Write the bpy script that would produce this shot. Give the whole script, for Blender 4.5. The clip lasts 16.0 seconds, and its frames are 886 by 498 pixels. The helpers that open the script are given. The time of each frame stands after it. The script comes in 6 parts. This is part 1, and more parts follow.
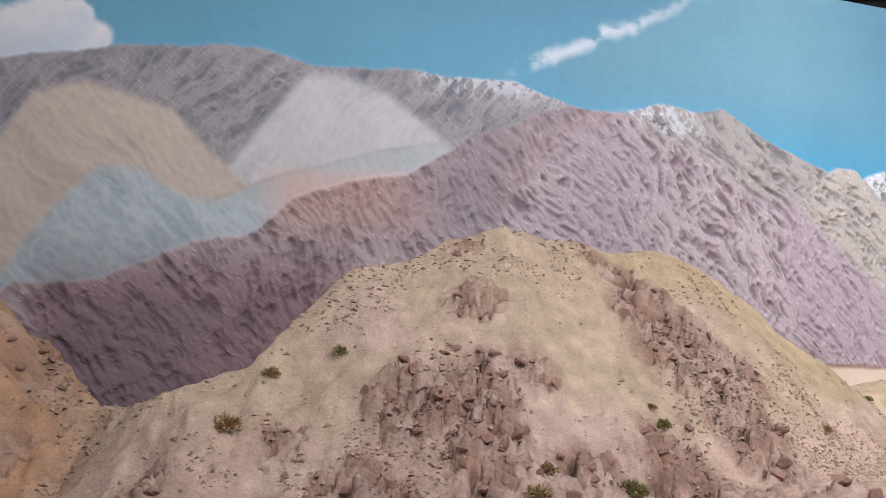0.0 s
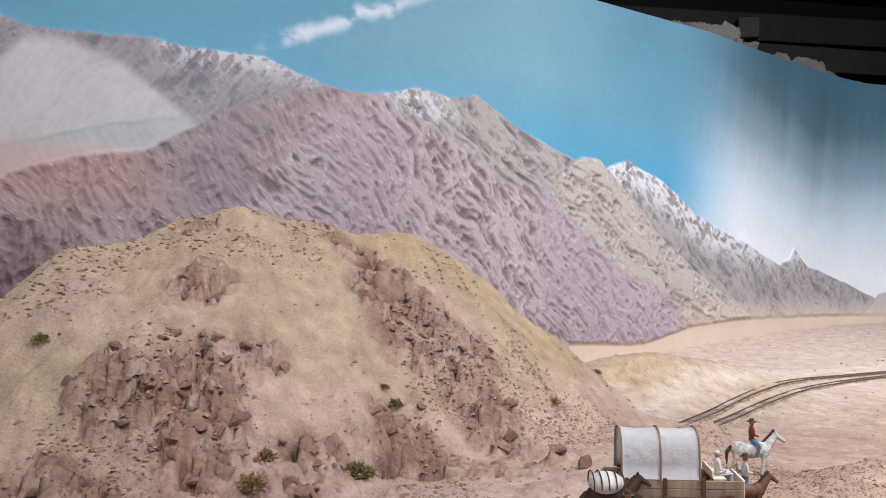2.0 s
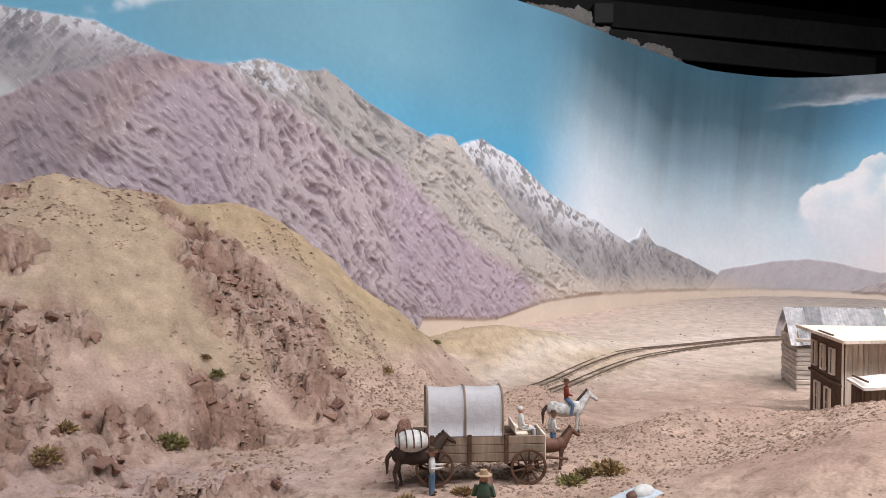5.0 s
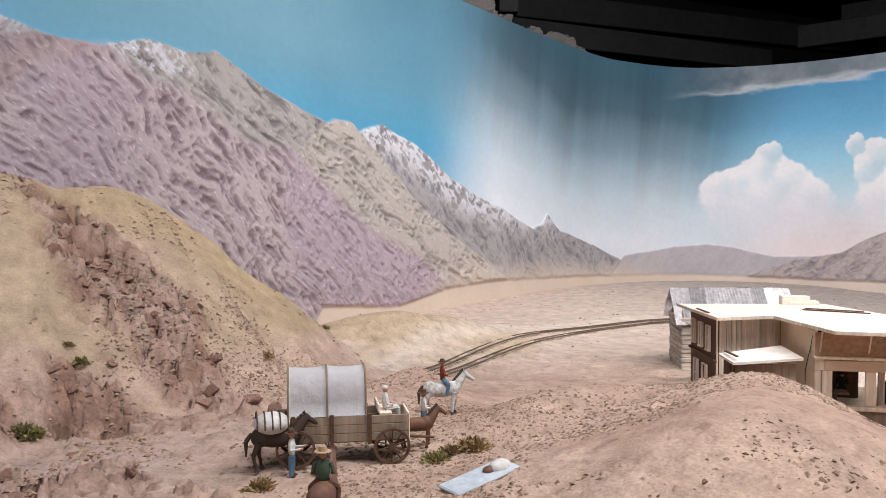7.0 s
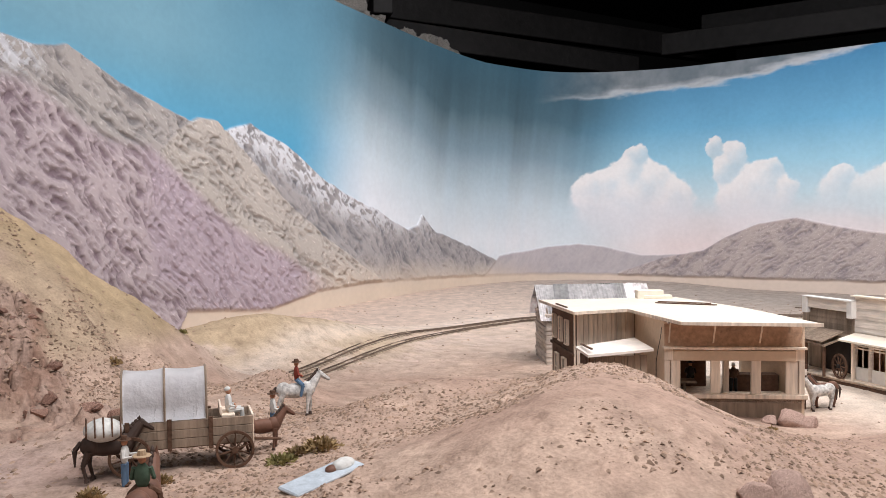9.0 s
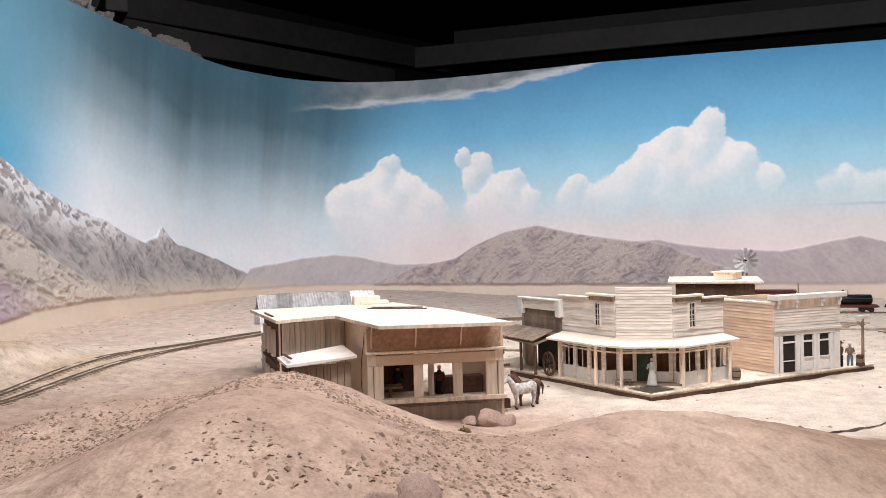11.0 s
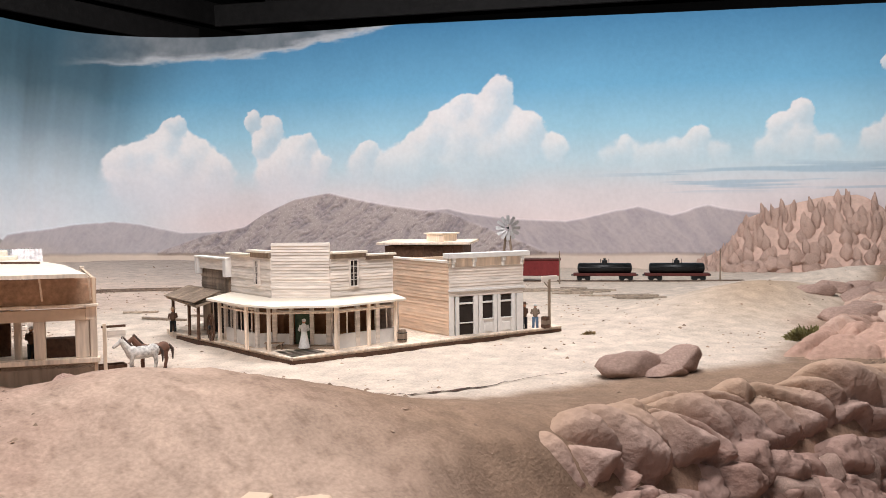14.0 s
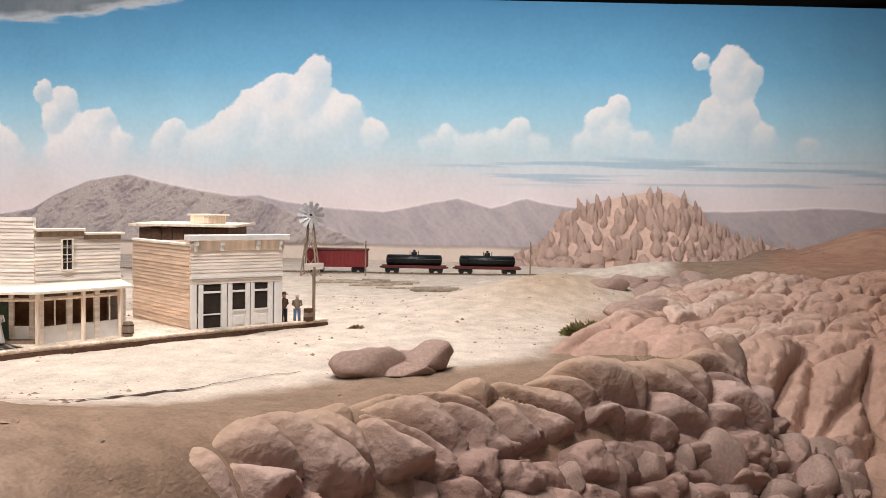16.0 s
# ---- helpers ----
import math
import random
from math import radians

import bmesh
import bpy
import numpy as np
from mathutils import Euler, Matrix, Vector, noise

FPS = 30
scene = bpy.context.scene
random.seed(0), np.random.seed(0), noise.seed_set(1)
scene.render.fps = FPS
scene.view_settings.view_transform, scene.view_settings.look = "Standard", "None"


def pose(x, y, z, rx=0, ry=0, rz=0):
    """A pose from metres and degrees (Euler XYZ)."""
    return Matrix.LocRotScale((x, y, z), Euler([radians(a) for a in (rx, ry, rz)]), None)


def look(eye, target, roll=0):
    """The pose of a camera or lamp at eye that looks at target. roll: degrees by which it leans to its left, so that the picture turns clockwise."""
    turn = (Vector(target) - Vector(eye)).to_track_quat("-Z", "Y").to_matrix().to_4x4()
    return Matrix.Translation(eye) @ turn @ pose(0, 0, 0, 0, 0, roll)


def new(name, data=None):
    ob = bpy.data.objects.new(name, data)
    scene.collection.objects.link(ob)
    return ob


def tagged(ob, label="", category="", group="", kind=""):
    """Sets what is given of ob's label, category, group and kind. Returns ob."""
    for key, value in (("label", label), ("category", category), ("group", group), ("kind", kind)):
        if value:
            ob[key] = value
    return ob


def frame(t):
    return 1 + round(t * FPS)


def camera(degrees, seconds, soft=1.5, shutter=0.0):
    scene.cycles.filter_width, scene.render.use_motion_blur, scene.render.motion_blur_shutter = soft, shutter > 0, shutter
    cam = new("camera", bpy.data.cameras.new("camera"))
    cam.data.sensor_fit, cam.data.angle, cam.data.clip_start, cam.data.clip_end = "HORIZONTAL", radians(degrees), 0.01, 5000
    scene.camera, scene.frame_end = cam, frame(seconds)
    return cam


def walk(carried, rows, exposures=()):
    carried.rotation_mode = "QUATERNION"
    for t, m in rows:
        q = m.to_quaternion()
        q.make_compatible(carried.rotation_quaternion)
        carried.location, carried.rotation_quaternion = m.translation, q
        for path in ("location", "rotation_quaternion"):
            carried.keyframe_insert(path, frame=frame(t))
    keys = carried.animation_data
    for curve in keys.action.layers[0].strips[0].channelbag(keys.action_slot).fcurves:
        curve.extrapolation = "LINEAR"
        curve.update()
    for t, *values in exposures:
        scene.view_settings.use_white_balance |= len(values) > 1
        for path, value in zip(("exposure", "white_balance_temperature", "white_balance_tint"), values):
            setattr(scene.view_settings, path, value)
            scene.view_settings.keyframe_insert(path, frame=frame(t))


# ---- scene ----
cam = camera(54.9, 16.0, soft=0.85)
METRES, EYE, TILT, LEAN, TURN = 1.0, 1.5, 0.0, 0.0, 0.0
ROWS = [
    (0.0, 0.0, 0.0, 0.0, 0.0, 0.0, -0.0),
    (0.5, 0.0159, 0.0208, -0.0035, -4.5, 0.14, 0.47),
    (1.0, 0.0384, 0.0271, -0.0086, -8.64, -0.33, 0.47),
    (1.5, 0.0639, 0.0287, -0.0123, -11.77, -0.73, 0.23),
    (2.0, 0.0821, 0.0271, -0.0139, -13.84, -0.71, -0.05),
    (2.5, 0.0875, 0.0252, -0.0151, -15.46, -0.72, -0.23),
    (3.0, 0.1029, 0.0296, -0.0207, -17.35, -0.98, -0.35),
    (3.5, 0.1142, 0.0291, -0.0229, -18.82, -1.22, -0.4),
    (6.0, 0.1838, -0.0068, -0.0469, -24.29, -1.94, 0.22),
    (6.5, 0.2003, -0.0088, -0.0492, -25.93, -2.09, 0.26),
    (7.0, 0.2099, -0.0066, -0.0516, -26.93, -2.25, 0.31),
    (7.5, 0.2142, -0.0072, -0.0531, -27.86, -2.4, 0.31),
    (8.0, 0.2225, -0.0114, -0.0546, -29.73, -2.55, 0.23),
    (10.5, 0.33, -0.0283, -0.0756, -45.04, -1.21, 1.65),
    (11.0, 0.3734, -0.0494, -0.079, -49.07, -1.34, 1.44),
    (11.5, 0.4273, -0.07, -0.0813, -50.53, -1.22, 0.86),
    (12.0, 0.481, -0.0986, -0.0887, -51.32, -1.09, 0.73),
    (12.5, 0.5266, -0.1372, -0.0961, -52.08, -1.31, 0.65),
    (13.0, 0.5625, -0.1832, -0.1047, -53.11, -1.59, 0.58),
    (13.5, 0.6111, -0.2266, -0.1183, -53.97, -1.91, 0.62),
    (14.0, 0.673, -0.2571, -0.1291, -57.15, -2.87, 0.64),
    (14.5, 0.7152, -0.2817, -0.1348, -59.09, -3.13, 0.27),
    (15.0, 0.7434, -0.2997, -0.1414, -61.05, -2.94, -0.37),
    (15.5, 0.7797, -0.3182, -0.1491, -62.74, -2.77, -0.77),
    (16.0, 0.8675, -0.318, -0.1524, -66.66, -3.14, -1.07),
]
walk(cam, [(t, pose(0, 0, EYE, TILT, LEAN, TURN) @ pose(METRES * x, METRES * y, METRES * z, 90 + pitch, roll, yaw)) for t, x, y, z, yaw, pitch, roll in ROWS],
     [(0.0, 1.20, 6200, 10), (3.0, 1.10, 6250, 10), (7.0, 1.0, 6450, 10), (11.0, .98, 6550, 10), (14.5, .95, 6700, 10), (16.0, 1.0, 6850, 10)])

# ---- light ----
world = bpy.data.worlds.new("room")
world.use_nodes = True
world.node_tree.nodes["Background"].inputs[0].default_value = (0.9, 0.95, 1.0, 1)
world.node_tree.nodes["Background"].inputs[1].default_value = 0.02
scene.world = world


def overhead_lamp(x, y, z, yaw, length, power, aim):
    """An unseen overhead area lamp, used for implied ceiling light and for added fills."""
    d = bpy.data.lights.new("unseen_overhead_lamp", "AREA")
    d.shape, d.size, d.size_y, d.energy, d.color = "RECTANGLE", length, 0.10, power, (0.97, 0.955, 0.975)
    ob = new("unseen_overhead_lamp", d)
    ob.matrix_world = look((x, y, z), (x + aim[0], y + aim[1], z - 1.0)) @ pose(0, 0, 0, 0, 0, yaw)
    return ob


LAMP = 6.0
overhead_lamp(-0.20, 0.00, 2.62, 0, 0.9, 0.72 * LAMP, (0.10, 0.50))
overhead_lamp(0.85, 0.20, 2.62, 0, 0.9, 1.6 * LAMP, (0.25, 0.40))
overhead_lamp(2.05, 0.45, 2.62, 0, 0.9, 1.9 * LAMP, (0.20, 0.20))
# Unseen fills added to brighten the town fronts, the plain and the aisle side.
overhead_lamp(1.20, 0.00, 2.62, 0, 0.9, 0.50 * LAMP, (0.45, 0.70))
overhead_lamp(1.70, 1.25, 2.66, 0, 0.9, 0.55 * LAMP, (0.20, 0.60))
overhead_lamp(-0.20, -1.60, 2.55, 0, 0.9, 0.50 * LAMP, (0.75, 1.60))


def wall_fill(x, y, z, target, power):
    """An unseen narrow-beamed lamp, added to brighten the painted wall."""
    d = bpy.data.lights.new("wall_fill_lamp", "AREA")
    d.shape, d.size, d.size_y, d.energy, d.color, d.spread = "RECTANGLE", 0.5, 0.12, power, (0.97, 0.955, 0.975), radians(75)
    ob = new("wall_fill_lamp", d)
    ob.matrix_world = look((x, y, z), target)


wall_fill(-0.1, 0.1, 2.66, (0.3, 1.80, 1.75), 0.12 * LAMP)
wall_fill(0.8, 0.3, 2.66, (1.75, 2.4, 1.75), 0.36 * LAMP)
wall_fill(1.5, 0.8, 2.66, (2.55, 2.6, 1.30), 0.07 * LAMP)
wall_fill(1.7, 0.5, 2.66, (3.3, 1.7, 1.55), 0.16 * LAMP)
wall_fill(2.1, -0.2, 2.66, (3.9, 0.1, 1.60), 0.30 * LAMP)

# ---- noise ----
RNG = np.random.RandomState(7)
PERM = RNG.rand(256, 256)


def vnoise(x, y, k=0):
    """Smooth value noise in 0..1 of two arrays."""
    x = np.asarray(x, float) + 17.3 * k
    y = np.asarray(y, float) + 5.7 * k
    xi, yi = np.floor(x).astype(int), np.floor(y).astype(int)
    u, v = x - xi, y - yi
    u, v = u * u * (3 - 2 * u), v * v * (3 - 2 * v)
    a, b = PERM[xi & 255, yi & 255], PERM[(xi + 1) & 255, yi & 255]
    c, d = PERM[xi & 255, (yi + 1) & 255], PERM[(xi + 1) & 255, (yi + 1) & 255]
    return (a * (1 - u) + b * u) * (1 - v) + (c * (1 - u) + d * u) * v


def fbm(x, y, octaves=5, k=0):
    s, amp, tot = 0, 1.0, 0
    for i in range(octaves):
        s = s + amp * vnoise(x * 2 ** i, y * 2 ** i, k + i)
        tot += amp
        amp *= 0.55
    return s / tot


def ridged(x, y, octaves=4, k=0):
    s, amp, tot = 0, 1.0, 0
    for i in range(octaves):
        s = s + amp * (1 - np.abs(2 * vnoise(x * 2 ** i, y * 2 ** i, k + i) - 1))
        tot += amp
        amp *= 0.5
    return s / tot


def cells(x, y, k=0):
    """Distance to the nearest and second nearest of scattered cell points, and a random value of the nearest cell."""
    x, y = np.asarray(x, float), np.asarray(y, float)
    xi, yi = np.floor(x).astype(int), np.floor(y).astype(int)
    d1, d2, val = np.full(x.shape, 9.0), np.full(x.shape, 9.0), np.zeros(x.shape)
    for i in (-1, 0, 1):
        for j in (-1, 0, 1):
            a, b = xi + i, yi + j
            px, py = a + PERM[(a + 11 * k) & 255, b & 255], b + PERM[(b + 53) & 255, (a + 7 * k) & 255]
            d = np.hypot(px - x, py - y)
            near = d < d1
            d2 = np.where(near, d1, np.minimum(d2, d))
            val = np.where(near, PERM[(a + 91) & 255, (b + 37) & 255], val)
            d1 = np.where(near, d, d1)
    return d1, d2, val


def step(a, b, x):
    t = np.clip((np.asarray(x, float) - a) / (b - a), 0, 1)
    return t * t * (3 - 2 * t)


def rgb(r, g, b):
    """Linear colour of an sRGB triple in 0..255."""
    c = np.array((r, g, b)) / 255.0
    return np.where(c < 0.04045, c / 12.92, ((c + 0.055) / 1.055) ** 2.4)


def mix(a, b, f):
    f = np.asarray(f)[..., None]
    return a * (1 - f) + b * f


# ---- materials ----
def material(name, base, rough=0.85, metal=0.0, grain=0.12, size=120.0, bump=0.15, attribute="", stretch=(1, 1, 1), random_tint=0.0, spec=0.25):
    """A surface with two scales of variation and a fine relief. attribute: a colour layer to take the base from."""
    m = bpy.data.materials.new(name)
    m.use_nodes = True
    nt = m.node_tree
    p = nt.nodes["Principled BSDF"]
    co = nt.nodes.new("ShaderNodeTexCoord")
    mp = nt.nodes.new("ShaderNodeMapping")
    mp.inputs["Scale"].default_value = stretch
    nt.links.new(co.outputs["Object"], mp.inputs[0])
    fine, coarse = nt.nodes.new("ShaderNodeTexNoise"), nt.nodes.new("ShaderNodeTexNoise")
    fine.inputs["Scale"].default_value, fine.inputs["Detail"].default_value = size, 5
    coarse.inputs["Scale"].default_value, coarse.inputs["Detail"].default_value = size / 9, 3
    for n in (fine, coarse):
        nt.links.new(mp.outputs[0], n.inputs["Vector"])
    add = nt.nodes.new("ShaderNodeMath")
    add.operation = "ADD"
    nt.links.new(fine.outputs[0], add.inputs[0])
    nt.links.new(coarse.outputs[0], add.inputs[1])
    rng = nt.nodes.new("ShaderNodeMapRange")
    rng.inputs["From Min"].default_value, rng.inputs["From Max"].default_value = 0.6, 1.4
    rng.inputs["To Min"].default_value, rng.inputs["To Max"].default_value = 1 - grain * 2, 1 + grain * 2
    nt.links.new(add.outputs[0], rng.inputs[0])
    hsv = nt.nodes.new("ShaderNodeHueSaturation")
    if attribute:
        at = nt.nodes.new("ShaderNodeAttribute")
        at.attribute_name = attribute
        nt.links.new(at.outputs["Color"], hsv.inputs["Color"])
    else:
        hsv.inputs["Color"].default_value = (*base, 1)
    value = rng.outputs[0]
    if random_tint:
        info = nt.nodes.new("ShaderNodeObjectInfo")
        r2 = nt.nodes.new("ShaderNodeMapRange")
        r2.inputs["To Min"].default_value, r2.inputs["To Max"].default_value = 1 - random_tint, 1 + random_tint
        nt.links.new(info.outputs["Random"], r2.inputs[0])
        mul = nt.nodes.new("ShaderNodeMath")
        mul.operation = "MULTIPLY"
        nt.links.new(value, mul.inputs[0])
        nt.links.new(r2.outputs[0], mul.inputs[1])
        value = mul.outputs[0]
    nt.links.new(value, hsv.inputs["Value"])
    nt.links.new(hsv.outputs[0], p.inputs["Base Color"])
    p.inputs["Roughness"].default_value, p.inputs["Metallic"].default_value = rough, metal
    p.inputs["Specular IOR Level"].default_value = spec
    if bump:
        b = nt.nodes.new("ShaderNodeBump")
        b.inputs["Strength"].default_value, b.inputs["Distance"].default_value = min(1, bump * 2), 0.6 / size
        nt.links.new(add.outputs[0], b.inputs["Height"])
        nt.links.new(b.outputs[0], p.inputs["Normal"])
    return m


def rugged(mat, size, stretch, turn, dark, bump):
    """Adds fine broken relief and tone where the colour layer's alpha says that the surface is rugged."""
    nt = mat.node_tree
    p = nt.nodes["Principled BSDF"]
    at = next(n for n in nt.nodes if n.type == "ATTRIBUTE")
    co, mp = nt.nodes.new("ShaderNodeTexCoord"), nt.nodes.new("ShaderNodeMapping")
    mp.vector_type = "TEXTURE"
    mp.inputs["Scale"].default_value, mp.inputs["Rotation"].default_value = stretch, turn
    nt.links.new(co.outputs["Object"], mp.inputs[0])
    n1 = nt.nodes.new("ShaderNodeTexNoise")
    n1.noise_type = "RIDGED_MULTIFRACTAL"
    n1.inputs["Scale"].default_value, n1.inputs["Detail"].default_value = size, 4
    nt.links.new(mp.outputs[0], n1.inputs["Vector"])
    rng = nt.nodes.new("ShaderNodeMapRange")
    rng.inputs["From Min"].default_value, rng.inputs["From Max"].default_value = 0.1, 1.1
    rng.inputs["To Min"].default_value, rng.inputs["To Max"].default_value = 1 - dark, 1 + dark
    nt.links.new(n1.outputs[0], rng.inputs[0])
    old = p.inputs["Base Color"].links[0].from_socket
    mul = nt.nodes.new("ShaderNodeMix")
    mul.data_type, mul.blend_type, mul.clamp_result = "RGBA", "MULTIPLY", False
    nt.links.new(at.outputs["Alpha"], mul.inputs["Factor"])
    nt.links.new(old, mul.inputs["A"])
    nt.links.new(rng.outputs[0], mul.inputs["B"])
    nt.links.new(mul.outputs["Result"], p.inputs["Base Color"])
    b = nt.nodes.new("ShaderNodeBump")
    b.inputs["Distance"].default_value = bump
    nt.links.new(at.outputs["Alpha"], b.inputs["Strength"])
    nt.links.new(n1.outputs[0], b.inputs["Height"])
    nt.links.new(p.inputs["Normal"].links[0].from_socket, b.inputs["Normal"])
    nt.links.new(b.outputs[0], p.inputs["Normal"])


M_PAINTING = material("painted_backdrop", (0.5, 0.5, 0.5), 0.9, grain=0.03, size=60, bump=0.03, attribute="paint", spec=0.1)
M_TERRAIN = material("sand_and_plaster", (0.5, 0.4, 0.3), 0.95, grain=0.14, size=300, bump=0.35, attribute="paint", spec=0.1)
M_CAST = material("cast_pink_rock", (0.5, 0.4, 0.35), 0.92, grain=0.10, size=110, bump=0.35, attribute="paint", spec=0.15)
rugged(M_PAINTING, 190, (2.8, 1.0, 1.0), (0, .70, .42), .30, .0020)
rugged(M_TERRAIN, 95, (1.6, 1, .8), (0, .3, .3), .22, .0034)
rugged(M_CAST, 60, (1, 1, 1.4), (.3, .2, 0), .14, .0016)
M_BLACK = material("black_paint", (0.006, 0.006, 0.006), 0.7, grain=0.1, size=40, bump=0.1)
M_BEAM = material("dark_beam", (0.012, 0.011, 0.011), 0.7, grain=0.2, size=30, bump=0.1)
M_PLASTER = material("torn_plaster", (0.27, 0.25, 0.23), 0.95, grain=0.25, size=90, bump=0.5)
M_ROCK = material("pink_rock", rgb(190, 160, 147), 0.92, grain=0.13, size=70, bump=0.3, random_tint=0.10)
M_REDROCK = material("brown_rock", rgb(176, 138, 122), 0.92, grain=0.16, size=80, bump=0.35, random_tint=0.14)
M_FIN = material("weathered_fin_rock", rgb(198, 168, 154), 0.92, grain=0.12, size=80, bump=0.3, random_tint=0.10)
M_STONE = material("stone_chips", rgb(178, 150, 130), 0.95, grain=0.14, size=200, bump=0.2)
M_WOOD = material("bare_wood", rgb(226, 208, 190), 0.8, grain=0.20, size=190, bump=0.2, stretch=(1, 1, 0.12), random_tint=0.10)
M_GREYWOOD = material("grey_weathered_wood", rgb(142, 124, 108), 0.85, grain=0.22, size=170, bump=0.3, stretch=(1, 1, 0.12), random_tint=0.16)
M_DARKWOOD = material("dark_brown_wood", rgb(92, 68, 54), 0.8, grain=0.22, size=170, bump=0.3, random_tint=0.12)
M_MIDWOOD = material("mid_brown_wood", rgb(178, 146, 122), 0.8, grain=0.22, size=170, bump=0.3, random_tint=0.12)
M_BROWNWALL = material("brown_inner_boards", rgb(150, 112, 86), 0.85, grain=0.2, size=120, bump=0.15)
M_PALE = material("whitewashed_boards", rgb(228, 217, 207), 0.85, grain=0.17, size=210, bump=0.2, stretch=(0.15, 0.15, 1), random_tint=0.10)
M_PEACH = material("peach_boards", rgb(226, 198, 174), 0.85, grain=0.14, size=200, bump=0.2, stretch=(0.15, 0.15, 1), random_tint=0.08)
M_WHITE = material("white_paint", rgb(228, 224, 220), 0.6, grain=0.05, size=120, bump=0.08)
M_ROOF = material("cream_roof", rgb(232, 221, 205), 0.8, grain=0.05, size=90, bump=0.1)
# Near-black colour stands in for the shade of unlit rooms behind openings.
M_DARK = material("unlit_room_black", (0.03, 0.022, 0.018), 0.8, grain=0.2, size=60, bump=0.1)
M_IRON = material("black_iron", (0.012, 0.013, 0.014), 0.45, 0.3, grain=0.2, size=90, bump=0.1, spec=0.4)
M_RAIL = material("rusty_rail", (0.17, 0.12, 0.09), 0.6, 0.4, grain=0.3, size=90, bump=0.2)
M_TIE = material("railway_tie", (0.34, 0.27, 0.21), 0.9, grain=0.3, size=200, bump=0.4, random_tint=0.25)
M_REDCAR = material("oxide_red_paint", rgb(112, 40, 40), 0.6, grain=0.12, size=90, bump=0.05)
M_DECKRED = material("dark_red_deck", rgb(84, 40, 36), 0.7, grain=0.2, size=90, bump=0.1)
M_CANVAS = material("white_canvas", rgb(232, 230, 232), 0.9, grain=0.04, size=110, bump=0.12)
M_METAL = material("corrugated_metal", rgb(216, 212, 212), 0.6, 0.0, grain=0.22, size=110, bump=0.2, random_tint=0.45, spec=0.4)
M_LOG = material("whitened_logs", rgb(196, 182, 170), 0.9, grain=0.28, size=150, bump=0.3, stretch=(0.2, 0.2, 1), random_tint=0.16)
M_BUSH = material("dry_bush", rgb(150, 126, 90), 0.95, grain=0.3, size=220, bump=0.4, random_tint=0.2)
M_GREENBUSH = material("green_bush", rgb(138, 130, 86), 0.95, grain=0.3, size=220, bump=0.4, random_tint=0.2)
M_HORSEGREY = material("dapple_grey", rgb(190, 186, 182), 0.7, grain=0.38, size=260, bump=0.05)
M_HORSEBROWN = material("bay_brown", rgb(112, 80, 66), 0.6, grain=0.2, size=120, bump=0.05)
M_BLANKET = material("pale_blue_blanket", rgb(178, 186, 194), 0.9, grain=0.12, size=200, bump=0.15)
M_BLADE = material("grey_blade_metal", rgb(166, 164, 164), 0.5, 0.1, grain=0.2, size=60, bump=0.1)
M_HORSEDARK = material("dark_bay", rgb(70, 56, 50), 0.6, grain=0.2, size=120, bump=0.05)
M_SKIN = material("tan_figure_paint", rgb(190, 140, 112), 0.7, grain=0.05, size=200, bump=0.03)
M_BLUE = material("blue_cloth", rgb(92, 116, 142), 0.85, grain=0.12, size=250, bump=0.1)
M_SHIRT = material("pale_cloth", rgb(206, 204, 200), 0.85, grain=0.12, size=250, bump=0.1)
M_RED = material("red_cloth", rgb(132, 62, 52), 0.85, grain=0.12, size=250, bump=0.1)
M_GREEN = material("green_cloth", rgb(78, 96, 80), 0.85, grain=0.15, size=250, bump=0.1)
M_HAT = material("tan_felt", rgb(176, 150, 122), 0.9, grain=0.1, size=250, bump=0.1)
M_BEIGE = material("beige_stucco", rgb(214, 190, 166), 0.9, grain=0.05, size=120, bump=0.12)
M_CRACK = material("dark_crack", (0.07, 0.04, 0.03), 0.95, grain=0.3, size=200, bump=0.2)
M_FLOOR = material("aisle_carpet", (0.05, 0.045, 0.045), 0.95, grain=0.2, size=90, bump=0.2)
M_LAMPBODY = material("lamp_housing", (0.05, 0.05, 0.05), 0.5, grain=0.1, size=60, bump=0.05)


# ---- mesh helpers ----
def finish(name, bm, mat, parent=None, label="", smooth=False):
    me = bpy.data.meshes.new(name)
    bm.to_mesh(me)
    bm.free()
    for mm in (mat if isinstance(mat, (list, tuple)) else [mat]):
        me.materials.append(mm)
    if smooth:
        me.shade_smooth()
    ob = new(name, me)
    if parent is not None:
        ob.parent = parent
    if label:
        ob["label"] = label
    return ob


def part(name, bm, mat, parent, label="", smooth=False):
    return finish(name, bm, mat, parent, label, smooth)


def thing(name, m, label, category, group="", kind=""):
    """An empty at a thing's base, to hold its parts."""
    ob = new(name)
    ob.empty_display_size = 0.02
    ob.matrix_world = m
    return tagged(ob, label, category, group, kind)


def box(bm, x0, x1, y0, y1, z0, z1, m=None, slot=0):
    vs = [bm.verts.new((x, y, z)) for x in (x0, x1) for y in (y0, y1) for z in (z0, z1)]
    if m is not None:
        for v in vs:
            v.co = m @ v.co
    for f in ((0, 1, 3, 2), (4, 6, 7, 5), (0, 4, 5, 1), (2, 3, 7, 6), (0, 2, 6, 4), (1, 5, 7, 3)):
        bm.faces.new([vs[i] for i in f]).material_index = slot
    return bm


def bevelled(bm, w):
    bmesh.ops.bevel(bm, geom=list(bm.edges), offset=w, segments=1, affect="EDGES")
    return bm


